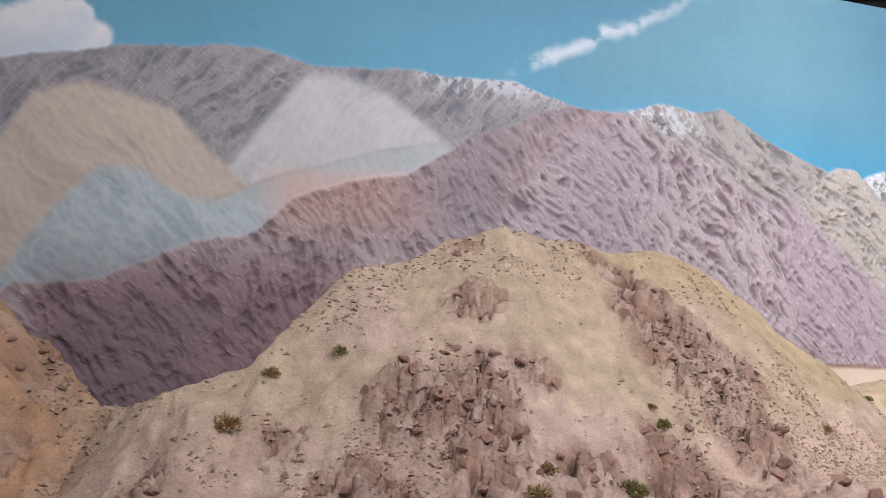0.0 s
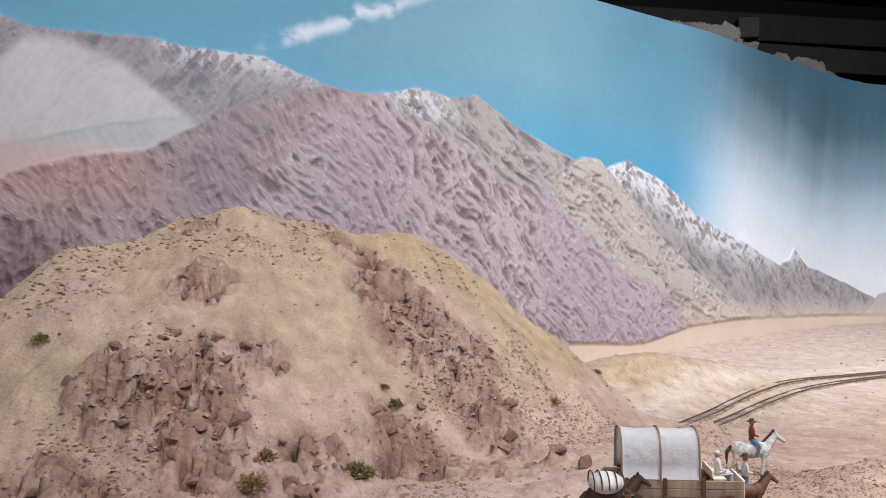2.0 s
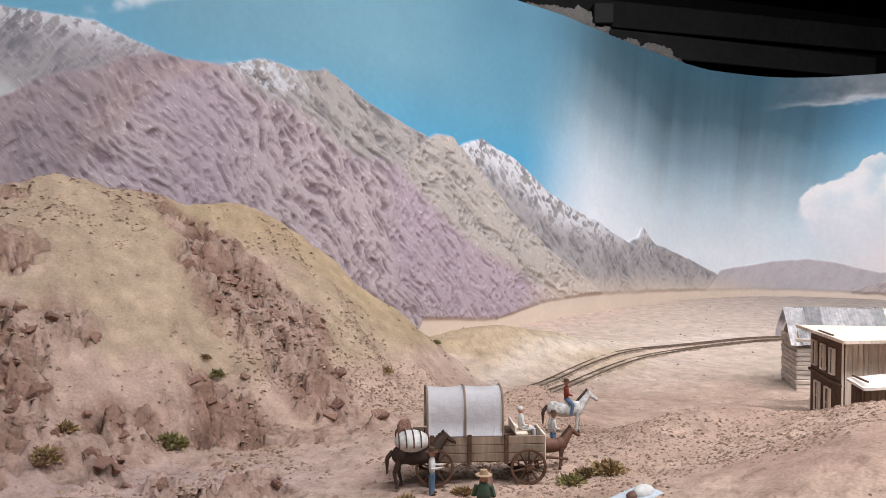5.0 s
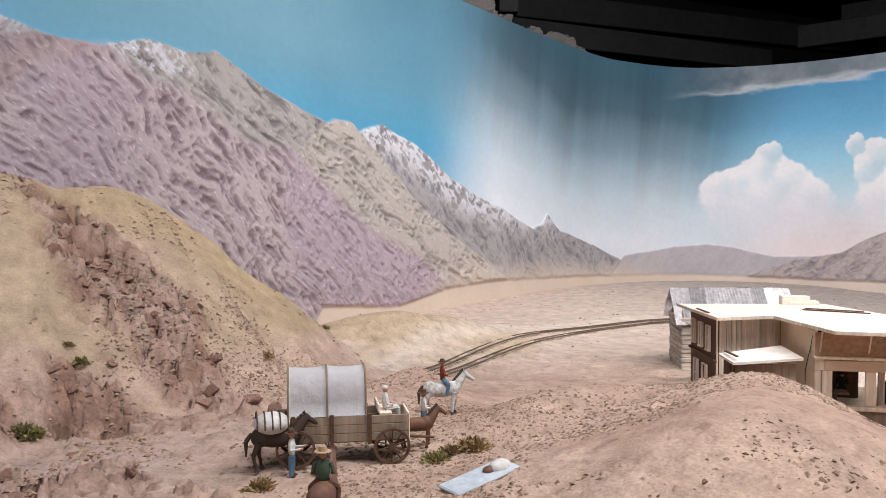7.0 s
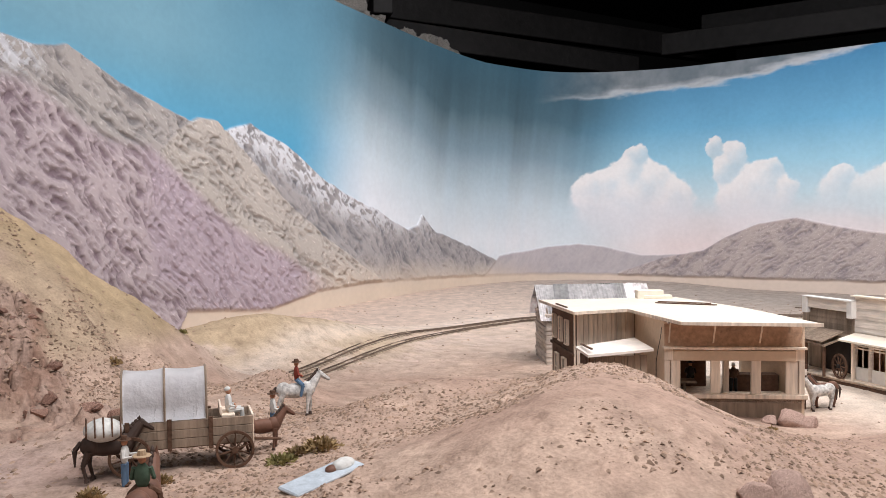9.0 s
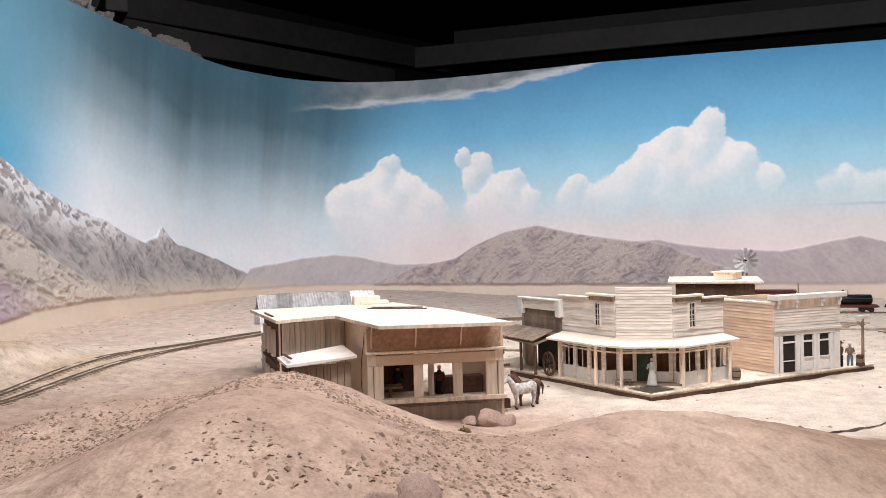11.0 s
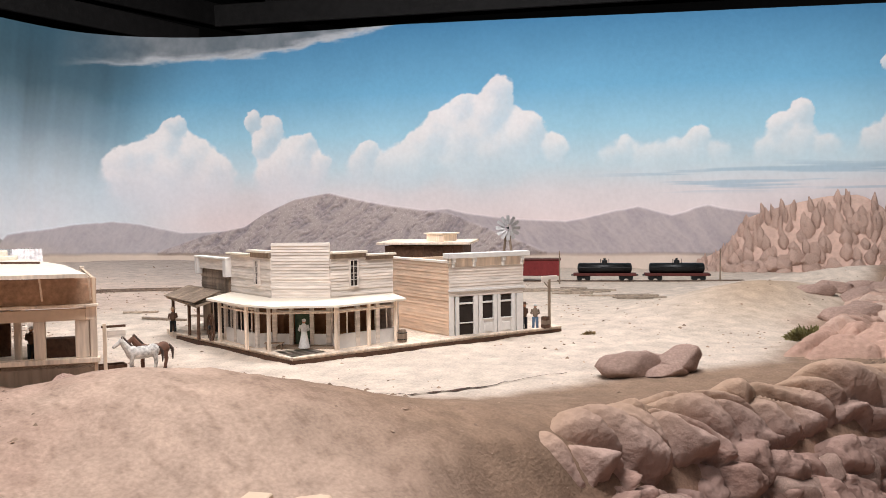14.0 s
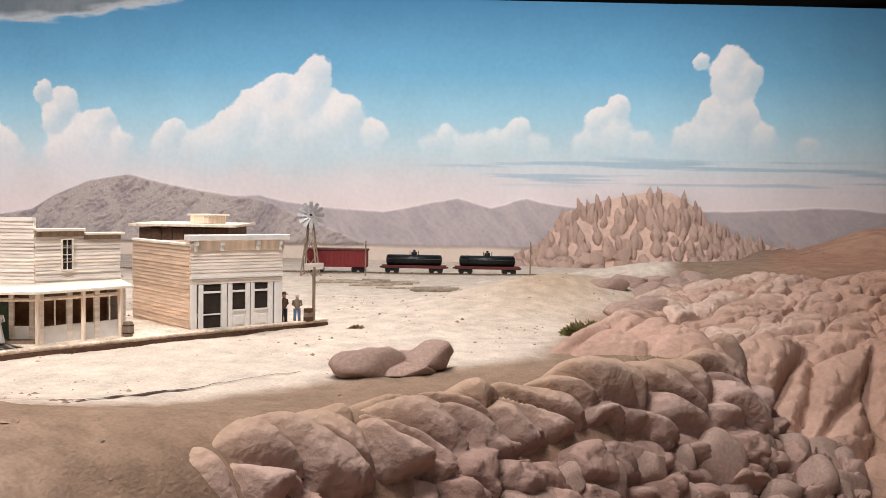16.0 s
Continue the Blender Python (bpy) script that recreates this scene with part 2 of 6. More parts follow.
def boxbm(*a, bevel=0.0, m=None):
    bm = box(bmesh.new(), *a, m=m)
    return bevelled(bm, bevel) if bevel else bm


def tube(bm, p, q, r0, r1=None, n=8, slot=0, caps=True):
    """A tapered rod from p to q."""
    p, q = Vector(p), Vector(q)
    r1 = r0 if r1 is None else r1
    d = (q - p).normalized()
    a = d.orthogonal().normalized()
    b = d.cross(a)
    rings = []
    for c, r in ((p, r0), (q, r1)):
        rings.append([bm.verts.new(c + r * (math.cos(2 * math.pi * i / n) * a + math.sin(2 * math.pi * i / n) * b)) for i in range(n)])
    for i in range(n):
        bm.faces.new((rings[0][i], rings[0][(i + 1) % n], rings[1][(i + 1) % n], rings[1][i])).material_index = slot
    if caps:
        bm.faces.new(list(reversed(rings[0]))).material_index = slot
        bm.faces.new(rings[1]).material_index = slot
    return bm


def ball(bm, c, r, m=None, slot=0, u=10, v=7):
    """An ellipsoid with radii r at c."""
    mat = Matrix.Translation(c) @ (m or Matrix()) @ Matrix.Diagonal((*r, 1))
    out = bmesh.ops.create_uvsphere(bm, u_segments=u, v_segments=v, radius=1.0, matrix=mat)
    for f in {f for vv in out["verts"] for f in vv.link_faces}:
        f.material_index = slot
        f.smooth = True
    return bm


def sweep(bm, path, r, n=6, slot=0):
    """One bent rod along a path."""
    P = [Vector(p) for p in path]
    prev = None
    ref = (P[-1] - P[0]).cross(P[len(P) // 2] - P[0])
    ref = ref.normalized() if ref.length > 1e-9 else (P[1] - P[0]).orthogonal().normalized()
    for i, p in enumerate(P):
        d = (P[min(i + 1, len(P) - 1)] - P[max(i - 1, 0)]).normalized()
        b = d.cross(ref).normalized()
        ring = [bm.verts.new(p + r * (math.cos(2 * math.pi * k / n) * ref + math.sin(2 * math.pi * k / n) * b)) for k in range(n)]
        if prev:
            for k in range(n):
                bm.faces.new((prev[k], prev[(k + 1) % n], ring[(k + 1) % n], ring[k])).material_index = slot
        prev = ring
    return bm


def grid_mesh(name, X, Y, Z, colour, mat, keep=None, amount=None):
    """A sheet from three 2D arrays, with a colour layer; keep: which cells stay; amount: how rugged each point is, in the layer's alpha."""
    h, w = X.shape
    idx = np.arange(h * w).reshape(h, w)
    quads = np.stack([idx[:-1, :-1], idx[:-1, 1:], idx[1:, 1:], idx[1:, :-1]], -1).reshape(-1, 4)
    if keep is not None:
        quads = quads[keep.reshape(-1)]
    co = np.stack([X, Y, Z], -1).reshape(-1, 3)
    used = np.unique(quads)
    remap = np.zeros(h * w, int)
    remap[used] = np.arange(len(used))
    me = bpy.data.meshes.new(name)
    me.vertices.add(len(used))
    me.vertices.foreach_set("co", co[used].astype(np.float32).ravel())
    me.loops.add(quads.size)
    me.loops.foreach_set("vertex_index", remap[quads].astype(np.int32).ravel())
    me.polygons.add(len(quads))
    me.polygons.foreach_set("loop_start", np.arange(0, quads.size, 4, dtype=np.int32))
    me.polygons.foreach_set("use_smooth", np.ones(len(quads), bool))
    if colour is not None:
        layer = me.attributes.new("paint", "FLOAT_COLOR", "POINT")
        rgba = np.ones((len(used), 4), np.float32)
        rgba[:, :3] = colour.reshape(-1, 3)[used]
        if amount is not None:
            rgba[:, 3] = amount.reshape(-1)[used]
        layer.data.foreach_set("color", rgba.ravel())
    me.update(calc_edges=True)
    me.validate()
    me.materials.append(mat)
    return new(name, me)


# ---- the painted backdrop ----
WALL = [(-1.6, .95), (-1.0, 1.2), (-.5, 1.42), (0, 1.625), (.5, 1.85), (1.14, 2.165), (1.9, 2.51), (2.3, 2.64), (2.7, 2.66), (3.0, 2.42),
        (3.18, 2.0), (3.3, 1.63), (3.44, 1.24), (3.7, .55), (4.0, -.3), (4.3, -1.1), (4.6, -1.9)]


def wall_curve(n=40):
    P = np.array(WALL)
    P = np.vstack([2 * P[0] - P[1], P, 2 * P[-1] - P[-2]])
    u = (np.arange(n) / n)[:, None]
    out = []
    for i in range(1, len(P) - 2):
        a, b, c, d = P[i - 1:i + 3]
        out.append(.5 * (2 * b + (c - a) * u + (2 * a - 5 * b + 4 * c - d) * u * u + (3 * b - a - 3 * c + d) * u ** 3))
    out = np.vstack(out + [P[-2][None]])
    return out, np.r_[0, np.cumsum(np.linalg.norm(np.diff(out, axis=0), axis=1))]


WC, WS = wall_curve()
LENGTH = WS[-1]


def wall_at(s):
    x, y = np.interp(s, WS, WC[:, 0]), np.interp(s, WS, WC[:, 1])
    e = 0.01
    dx = np.interp(s + e, WS, WC[:, 0]) - np.interp(s - e, WS, WC[:, 0])
    dy = np.interp(s + e, WS, WC[:, 1]) - np.interp(s - e, WS, WC[:, 1])
    l = np.hypot(dx, dy) + 1e-9
    return x, y, dy / l, -dx / l


def wall_top(s):
    return np.interp(s, [2.9, 3.35, 4.24, 4.8, 5.9, 7.1, 8.2], [2.108, 2.104, 2.043, 2.046, 2.052, 2.036, 2.016])


def skyline(s, pts, rough, freq, k):
    a = np.array(pts)
    return np.interp(s, a[:, 0], a[:, 1], left=.5, right=.5) + rough * (fbm(s * freq, s * 0 + k, 5, k) - 0.5)


CLOUDS = [  # base height, then puffs: along the wall, height, radius
    (1.36, [(4.98, 1.70, .042), (4.94, 1.63, .06), (4.87, 1.585, .055), (5.04, 1.58, .075), (4.78, 1.53, .08), (5.12, 1.51, .08), (4.95, 1.5, .12), (4.90, 1.44, .17), (5.10, 1.43, .13)]),
    (1.36, [(5.29, 1.728, .034), (5.375, 1.69, .045), (5.33, 1.63, .045), (5.50, 1.61, .055), (5.45, 1.54, .08), (5.57, 1.535, .05), (5.36, 1.5, .07), (5.45, 1.46, .12)]),
    (1.40, [(5.77, 1.58, .042), (5.73, 1.53, .06), (5.85, 1.52, .06), (5.98, 1.61, .06), (6.06, 1.665, .065), (6.135, 1.735, .05), (6.28, 1.795, .055),
            (6.24, 1.71, .08), (6.37, 1.645, .075), (6.15, 1.62, .1), (6.3, 1.57, .1), (6.48, 1.58, .05), (5.97, 1.54, .07), (6.2, 1.52, .13), (5.9, 1.5, .09)]),
    (1.43, [(6.73, 1.58, .04), (6.67, 1.54, .045), (6.8, 1.54, .05), (6.98, 1.605, .04), (6.94, 1.555, .055), (7.05, 1.545, .05), (6.86, 1.53, .07)]),
    (1.43, [(7.32, 1.69, .042), (7.25, 1.64, .045), (7.3, 1.58, .06), (7.4, 1.56, .05), (7.2, 1.55, .05)]),
    (1.43, [(7.69, 1.845, .052), (7.67, 1.80, .05), (7.585, 1.845, .026), (7.75, 1.8, .045), (7.7, 1.73, .055), (7.63, 1.66, .055), (7.72, 1.64, .07), (7.54, 1.58, .055),
            (7.65, 1.57, .08), (7.8, 1.58, .055), (7.95, 1.55, .045)]),
    (1.70, [(1.0, 1.83, .05), (1.05, 1.858, .045), (1.095, 1.876, .03), (.9, 1.85, .08), (1.12, 1.84, .03)]),
]


def paint_backdrop(s, z):
    """Colour and relief of the backdrop's painting at each point."""
    shape = s.shape
    n1, n2 = fbm(s * 3, z * 3, 4, 2), fbm(s * 14, z * 14, 5, 3)
    # sky
    # tones of the sky by height
    zk = [1.15, 1.32, 1.42, 1.52, 1.65, 1.8, 2.05]
    right = np.array([rgb(222, 208, 208), rgb(222, 208, 208), rgb(212, 207, 210), rgb(186, 207, 216), rgb(150, 194, 214), rgb(108, 166, 200), rgb(70, 126, 166)])
    left = np.array([rgb(175, 205, 215), rgb(150, 200, 215), rgb(130, 192, 215), rgb(105, 180, 212), rgb(92, 166, 202), rgb(106, 158, 182), rgb(98, 142, 164)])
    cr = np.stack([np.interp(z, zk, right[:, i]) for i in range(3)], -1)
    cl = np.stack([np.interp(z, zk, left[:, i]) for i in range(3)], -1)
    col = mix(cl, cr, step(4.2, 5.2, s))
    col = col * (1 + 0.10 * (n1 - 0.5) - .20 * step(2.3, 2.9, s) * step(4.6, 4.0, s))[..., None]
    # wispy streak with a greyer sky to its right
    zc = np.interp(s, [1.86, 1.97, 2.08, 2.30, 2.5], [1.855, 1.892, 1.945, 2.036, 2.2]) + 0.03 * (fbm(s * 25, z * 9, 4, 5) - 0.5)
    col = mix(col, rgb(122, 158, 172), 0.55 * step(-0.01, 0.05, zc - z) * step(1.9, 2.1, s) * step(3.1, 2.6, s) * step(1.75, 1.9, z))
    col = mix(col, rgb(214, 218, 222), 0.8 * step(0.026, 0.0, np.abs(z - zc + 0.010)) * step(1.86, 1.92, s) * step(2.5, 2.1, s) * step(0.3, 0.6, fbm(s * 18, z * 40, 4, 6)))
    # rain veil under the dark cloud
    veil = step(3.14, 3.60, s + 0.20 * (1.75 - z) + 0.05 * (n1 - .5)) * step(5.12, 4.55, s + 0.42 * (1.62 - z) * step(1.75, 1.3, z) - 0.10 * step(1.7, 1.95, z))
    streak = .6 * fbm((s - 0.12 * z) * 5, z * 0.8, 3, 8) + .4 * fbm((s - 0.12 * z) * 22, z * 1.6, 3, 10)
    vk = [1.2, 1.35, 1.5, 1.7, 1.85, 1.95, 2.06]
    vc = np.array([rgb(222, 219, 222), rgb(220, 218, 222), rgb(194, 201, 206), rgb(122, 136, 144), rgb(68, 85, 93), rgb(56, 76, 86), rgb(52, 80, 94)])
    vcol = np.stack([np.interp(z + 0.13 * (streak - 0.5) - 0.19 * step(4.1, 3.3, s) + 0.05 * step(4.4, 4.9, s), vk, vc[:, i]) for i in range(3)], -1)
    col = mix(col, vcol, np.clip(veil * (0.85 + 0.4 * (streak - .5)), 0, 1))
    # dark cloud deck and its torn bright edge
    ze = np.interp(s, [4.4, 4.95, 5.3, 5.66, 5.89, 6.1], [1.905, 1.938, 1.958, 2.004, 2.050, 2.13]) + 0.05 * (fbm(s * 9, z * 45, 5, 9) - 0.5)
    deck = step(0.0, 0.02, z - ze) * step(4.5, 4.95, s)
    col = mix(col, mix(rgb(202, 204, 208), rgb(66, 80, 88), step(0.0, 0.045, z - ze) * (0.6 + 0.4 * n2)), deck * 0.95)
    # cumulus
    for base, puffs in CLOUDS:
        near = (s > min(p[0] for p in puffs) - .3) & (s < max(p[0] for p in puffs) + .3)
        a1, b1 = s[near], z[near]
        wa, wb = a1 + .034 * (fbm(a1 * 26, b1 * 26, 5, 11) - .5), b1 + .034 * (fbm(a1 * 26, b1 * 26, 5, 13) - .5)
        f, light, tot = np.zeros(a1.shape), np.zeros(a1.shape), np.full(a1.shape, 1e-6)
        for a, b, r in puffs:
            db = np.where(wb < b, .62, 1.0) * (wb - b)
            w = np.exp(-1.5 * ((wa - a) ** 2 + db ** 2) / (r * r))
            f = f + w
            light = light + w * w * (db * .9 - (wa - a) * .45) / r
            tot = tot + w * w
        alpha, c = np.zeros(shape), np.zeros(shape + (3,))
        low = step(base + .24, base + .04, b1)
        alpha[near] = step(0, 1, (f + .13 * (n2[near] - .5) - .20 + .10 * low) / (.11 + .75 * low)) * step(base - .06, base + .17, b1)
        c[near] = mix(rgb(186, 204, 214), rgb(232, 227, 226), step(-.75, .75, light / tot + 1.0 * (n2[near] - .5)))
        c = mix(c, mix(rgb(218, 210, 214), rgb(190, 208, 216), step(5.4, 6.0, s)), .85 * step(base + .27, base + .04, z))
        col = mix(col, c, alpha * 0.88)
    # thin stratus bands low on the right
    band = step(0.54, 0.70, fbm(s * 2.6, z * 75, 3, 12)) * step(6.5, 7.0, s) * step(1.40, 1.43, z) * step(1.53, 1.49, z)
    col = mix(col, rgb(150, 178, 196), 0.7 * band)
    relief, crag = np.zeros(shape), np.zeros(shape)

    def layer(pts, base, dark, freq, k, rough=0.012, slant=1.2, depth=0.006, gain=1.0, snow=None, vary=None, edge=0.004, run=(0.22, 0.75)):
        nonlocal col, relief, crag
        top = skyline(s, pts, rough, 12, k)
        inside = step(-edge, edge, top - z)
        # gullies run down the slope, leaning with it
        u = s * math.cos(math.atan(slant)) + z * math.sin(math.atan(slant))
        v = -s * math.sin(math.atan(slant)) + z * math.cos(math.atan(slant))
        warp = 0.06 * (fbm(s * 6, z * 6, 3, k + 1) - .5)
        g = ridged((u + warp) * freq, (v + warp) * freq * run[0], 4, k)
        fine = ridged((u + warp * 1.5) * freq * 2.6, (v - warp) * freq * run[1], 3, k + 5)
        h = fbm(s * freq * 1.6, z * freq * 1.6, 4, k + 2)
        grit = ridged((u + warp) * 120, (v - warp) * 48, 3, k + 7)
        tex = np.clip(0.66 + gain * (0.5 * (g - 0.62) + 1.2 * (fine - 0.60) + 0.7 * (h - 0.5) + 1.1 * (grit - 0.6)), 0, 1)
        c = mix(dark, base, tex)
        if vary is not None:
            c = mix(c, vary, 0.8 * step(0.45, 0.65, fbm(s * 3.2, z * 3.2, 3, k + 4)))
        if snow is not None:
            c = mix(c, rgb(232, 232, 238), step(snow[0], snow[1], z + 0 * s) * step(.13, .03, top - z) * step(snow[2], snow[2] + .06, s) * step(snow[3], snow[3] - .06, s) * 0.85 * step(0.59, 0.64, 0.10 * g + 0.55 * ridged((u + warp) * 100, (v - warp) * 45, 3, k + 9) + 0.40 * h))
        col = mix(col, c, inside)
        relief = relief * (1 - inside) + inside * (0.003 + depth * tex)
        crag = crag * (1 - inside) + inside * min(1, max(0, 1.5 * (gain - .5)))

    # far grey range at the left
    layer([(0, 1.76), (.98, 1.802), (1.1, 1.819), (1.16, 1.839), (1.38, 1.851), (1.48, 1.832), (1.64, 1.833), (1.76, 1.828), (1.89, 1.833), (1.95, 1.813), (2.05, 1.785), (2.2, 1.6)],
          rgb(174, 168, 170), rgb(132, 130, 138), 18, 20, slant=-0.9, depth=0.005, rough=0.018, run=(0.3, 0.5), snow=(1.76, 1.84, 1.66, 2.05))
    layer([(1.30, 1.60), (1.38, 1.70), (1.47, 1.81), (1.53, 1.815), (1.62, 1.79), (1.72, 1.72), (1.85, 1.62), (2.0, 1.5)],
          rgb(196, 192, 192), rgb(164, 163, 168), 11, 23, slant=-0.7, depth=0.004, gain=0.45, edge=.014, run=(0.3, 0.5))
    layer([(0, 1.6), (.9, 1.60), (.98, 1.669), (1.03, 1.748), (1.11, 1.772), (1.17, 1.758), (1.24, 1.739), (1.28, 1.694), (1.35, 1.628), (1.45, 1.55), (1.6, 1.4)],
          rgb(194, 178, 165), rgb(166, 153, 147), 11, 26, slant=0.8, depth=0.004, gain=0.45, edge=.012, run=(0.25, 0.5))
    layer([(1.2, 1.4), (1.31, 1.585), (1.38, 1.612), (1.5, 1.65), (1.6, 1.68), (1.72, 1.70), (1.85, 1.66)],
          rgb(182, 184, 184), rgb(156, 160, 166), 7, 29, slant=0.5, depth=0.002, gain=0.5)
    layer([(0, 1.2), (.9, 1.37), (.98, 1.448), (1.03, 1.528), (1.08, 1.587), (1.13, 1.635), (1.19, 1.632), (1.24, 1.60), (1.31, 1.575), (1.4, 1.58), (1.5, 1.5), (1.7, 1.3)],
          rgb(180, 187, 189), rgb(136, 148, 155), 12, 32, slant=0.9, depth=0.004, gain=0.55, edge=.012, run=(0.3, 0.6))
    # grey and snowy ranges
    layer([(1.9, 1.4), (2.16, 1.788), (2.25, 1.811), (2.34, 1.798), (2.42, 1.813), (2.55, 1.751), (2.75, 1.689), (2.9, 1.6), (3.3, 1.3)],
          rgb(192, 184, 180), rgb(142, 137, 138), 22, 35, slant=1.1, depth=0.009, gain=1.4, run=(0.14, 0.35), snow=(1.70, 1.76, 2.1, 2.38))
    layer([(2.75, 1.4), (2.86, 1.66), (2.93, 1.688), (2.98, 1.699), (3.11, 1.655), (3.30, 1.555), (3.52, 1.480), (3.74, 1.405), (3.80, 1.415), (3.83, 1.452), (3.87, 1.42), (3.91, 1.393),
           (4.14, 1.328), (4.36, 1.248), (4.5, 1.21)], rgb(176, 170, 170), rgb(120, 119, 124), 26, 38, run=(0.15, 0.35), slant=1.0, depth=0.006, rough=0.02, snow=(1.34, 1.50, 2.8, 3.95))
    layer([(2.55, 1.5), (2.72, 1.66), (2.79, 1.697), (2.85, 1.694), (2.95, 1.62), (3.1, 1.50), (3.3, 1.38), (3.48, 1.29), (3.62, 1.22), (3.8, 1.15)],
          rgb(206, 196, 188), rgb(166, 159, 155), 13, 41, slant=1.5, depth=0.012, rough=0.008, gain=1.3, run=(0.10, 0.22))
    # far ranges on the right
    layer([(4.2, 1.2), (4.31, 1.29), (4.45, 1.302), (4.73, 1.327), (4.87, 1.306), (5.0, 1.272), (5.25, 1.28), (5.4, 1.2)], rgb(180, 172, 174), rgb(160, 155, 160), 12, 44, slant=-0.8, depth=0.002, gain=0.5)
    layer([(5.7, 1.2), (5.9, 1.35), (6.08, 1.359), (6.25, 1.326), (6.41, 1.316), (6.51, 1.31), (6.64, 1.334), (6.77, 1.360), (6.89, 1.331), (7.01, 1.364), (7.14, 1.342), (7.4, 1.32), (7.68, 1.333),
           (7.9, 1.347), (8.09, 1.351), (8.2, 1.338), (9.5, 1.33)], rgb(184, 173, 174), rgb(160, 152, 158), 10, 47, slant=0.9, depth=0.003, gain=0.6)
    layer([(4.9, 1.2), (5.08, 1.265), (5.25, 1.297), (5.34, 1.350), (5.47, 1.404), (5.61, 1.425), (5.77, 1.388), (5.91, 1.366), (6.08, 1.345), (6.2, 1.3), (6.45, 1.2)],
          rgb(200, 186, 182), rgb(158, 148, 152), 14, 50, slant=-1.1, depth=0.010, rough=0.006, gain=1.05, run=(0.2, 0.5))
    # the purple mountain: swirling left shoulder, then the long right flank with its streaks
    layer([(.9, 1.35), (1.0, 1.445), (1.14, 1.455), (1.28, 1.515), (1.38, 1.531), (1.45, 1.591), (1.58, 1.630), (1.66, 1.641), (1.76, 1.694), (1.82, 1.729), (1.88, 1.741), (1.94, 1.775), (2.02, 1.79),
           (2.16, 1.782), (2.3, 1.6), (2.6, 1.2)], rgb(198, 178, 178), rgb(148, 128, 132), 24, 53, slant=0.62, depth=0.008, gain=1.15, rough=0.016, vary=rgb(172, 158, 164), run=(0.28, 0.60))
    layer([(1.60, 1.2), (1.75, 1.45), (1.9, 1.62), (2.02, 1.74), (2.12, 1.775), (2.16, 1.782), (2.24, 1.74), (2.34, 1.711), (2.51, 1.621), (2.63, 1.612), (2.76, 1.520), (2.89, 1.432), (3.09, 1.342),
           (3.32, 1.243), (3.36, 1.15)], rgb(208, 192, 195), rgb(146, 127, 135), 34, 57, slant=0.85, depth=0.0095, rough=0.016, vary=rgb(198, 180, 190), edge=0.02, gain=1.3, run=(0.14, 0.34))
    purple = step(0.0, 0.05, s - 1.0) * step(1.62, 1.48, s)
    col = mix(col, col * rgb(196, 180, 186), purple * step(1.56, 1.40, z) * 0.85)
    col = mix(col, mix(col, rgb(206, 168, 158), 0.6), step(1.36, 1.45, s) * step(1.75, 1.6, s) * step(1.5, 1.57, z) * step(1.66, 1.62, z))
    # plain at the foot
    hz = np.interp(s, [0, 2.6, 2.74, 3.04, 3.28, 3.5, 4.39, 5.1, 6.9, 9.5], [1.0, 1.0, 1.224, 1.20, 1.235, 1.243, 1.213, 1.192, 1.198, 1.19]) + 0.006 * (n2 - .5)
    far = step(4.0, 5.5, s)
    plain = mix(rgb(204, 187, 170), rgb(206, 190, 178), far)
    plain = mix(plain, rgb(180, 169, 162), .5 * step(1.20, 1.25, z))
    plain = mix(plain, plain * 1.06, n2)
    talus = step(3.1, 3.35, s) * step(4.7, 4.2, s) * step(1.335, 1.235, z + .03 * (n2 - .5) + .05 * (s - 3.5))
    col = mix(col, plain, talus * .85)
    low = step(-0.004, 0.012, hz - z)
    col = mix(col, plain, low)
    relief, crag = relief * (1 - low), crag * (1 - low) * (1 - .8 * talus)
    return np.clip(col, 0, 1), relief, crag


def build_backdrop():
    sv = np.r_[np.arange(0, 0.85, 0.02), np.arange(0.85, 4.0, 0.0028), np.arange(4.0, 8.1, 0.0044), np.arange(8.1, LENGTH, 0.02), LENGTH]
    tv = np.r_[np.linspace(0, .15, 12, endpoint=False), np.linspace(.15, .82, 238, endpoint=False), np.linspace(.82, 1, 36)]
    S, Tt = np.meshgrid(sv, tv)
    Z = 0.98 + Tt * (wall_top(S) - 0.98)
    col, relief, crag = paint_backdrop(S, Z)
    x, y, nx, ny = wall_at(S)
    ob = grid_mesh("wall_backdrop", x + nx * relief, y + ny * relief, Z, col, M_PAINTING, amount=crag)
    ob.data.flip_normals()
    tagged(ob, "curved backdrop wall painted with blue sky, clouds and mountains", "backdrop", kind="structure")
    # the wall's body behind the painting
    bm = bmesh.new()
    rows = []
    for s in np.linspace(0, LENGTH, 200):
        x, y, nx, ny = (float(v) for v in wall_at(s))
        t = float(wall_top(s))
        rows.append([bm.verts.new((x - nx * d, y - ny * d, z)) for d, z in ((0.004, 0.0), (0.06, 0.0), (0.06, t), (0.004, t))])
    for a, b in zip(rows[:-1], rows[1:]):
        for i in range(4):
            bm.faces.new((a[i], b[i], b[(i + 1) % 4], a[(i + 1) % 4]))
    tagged(finish("wall_core", bm, M_BLACK), "dark board wall carrying the painted backdrop", "wall", kind="structure")


build_backdrop()

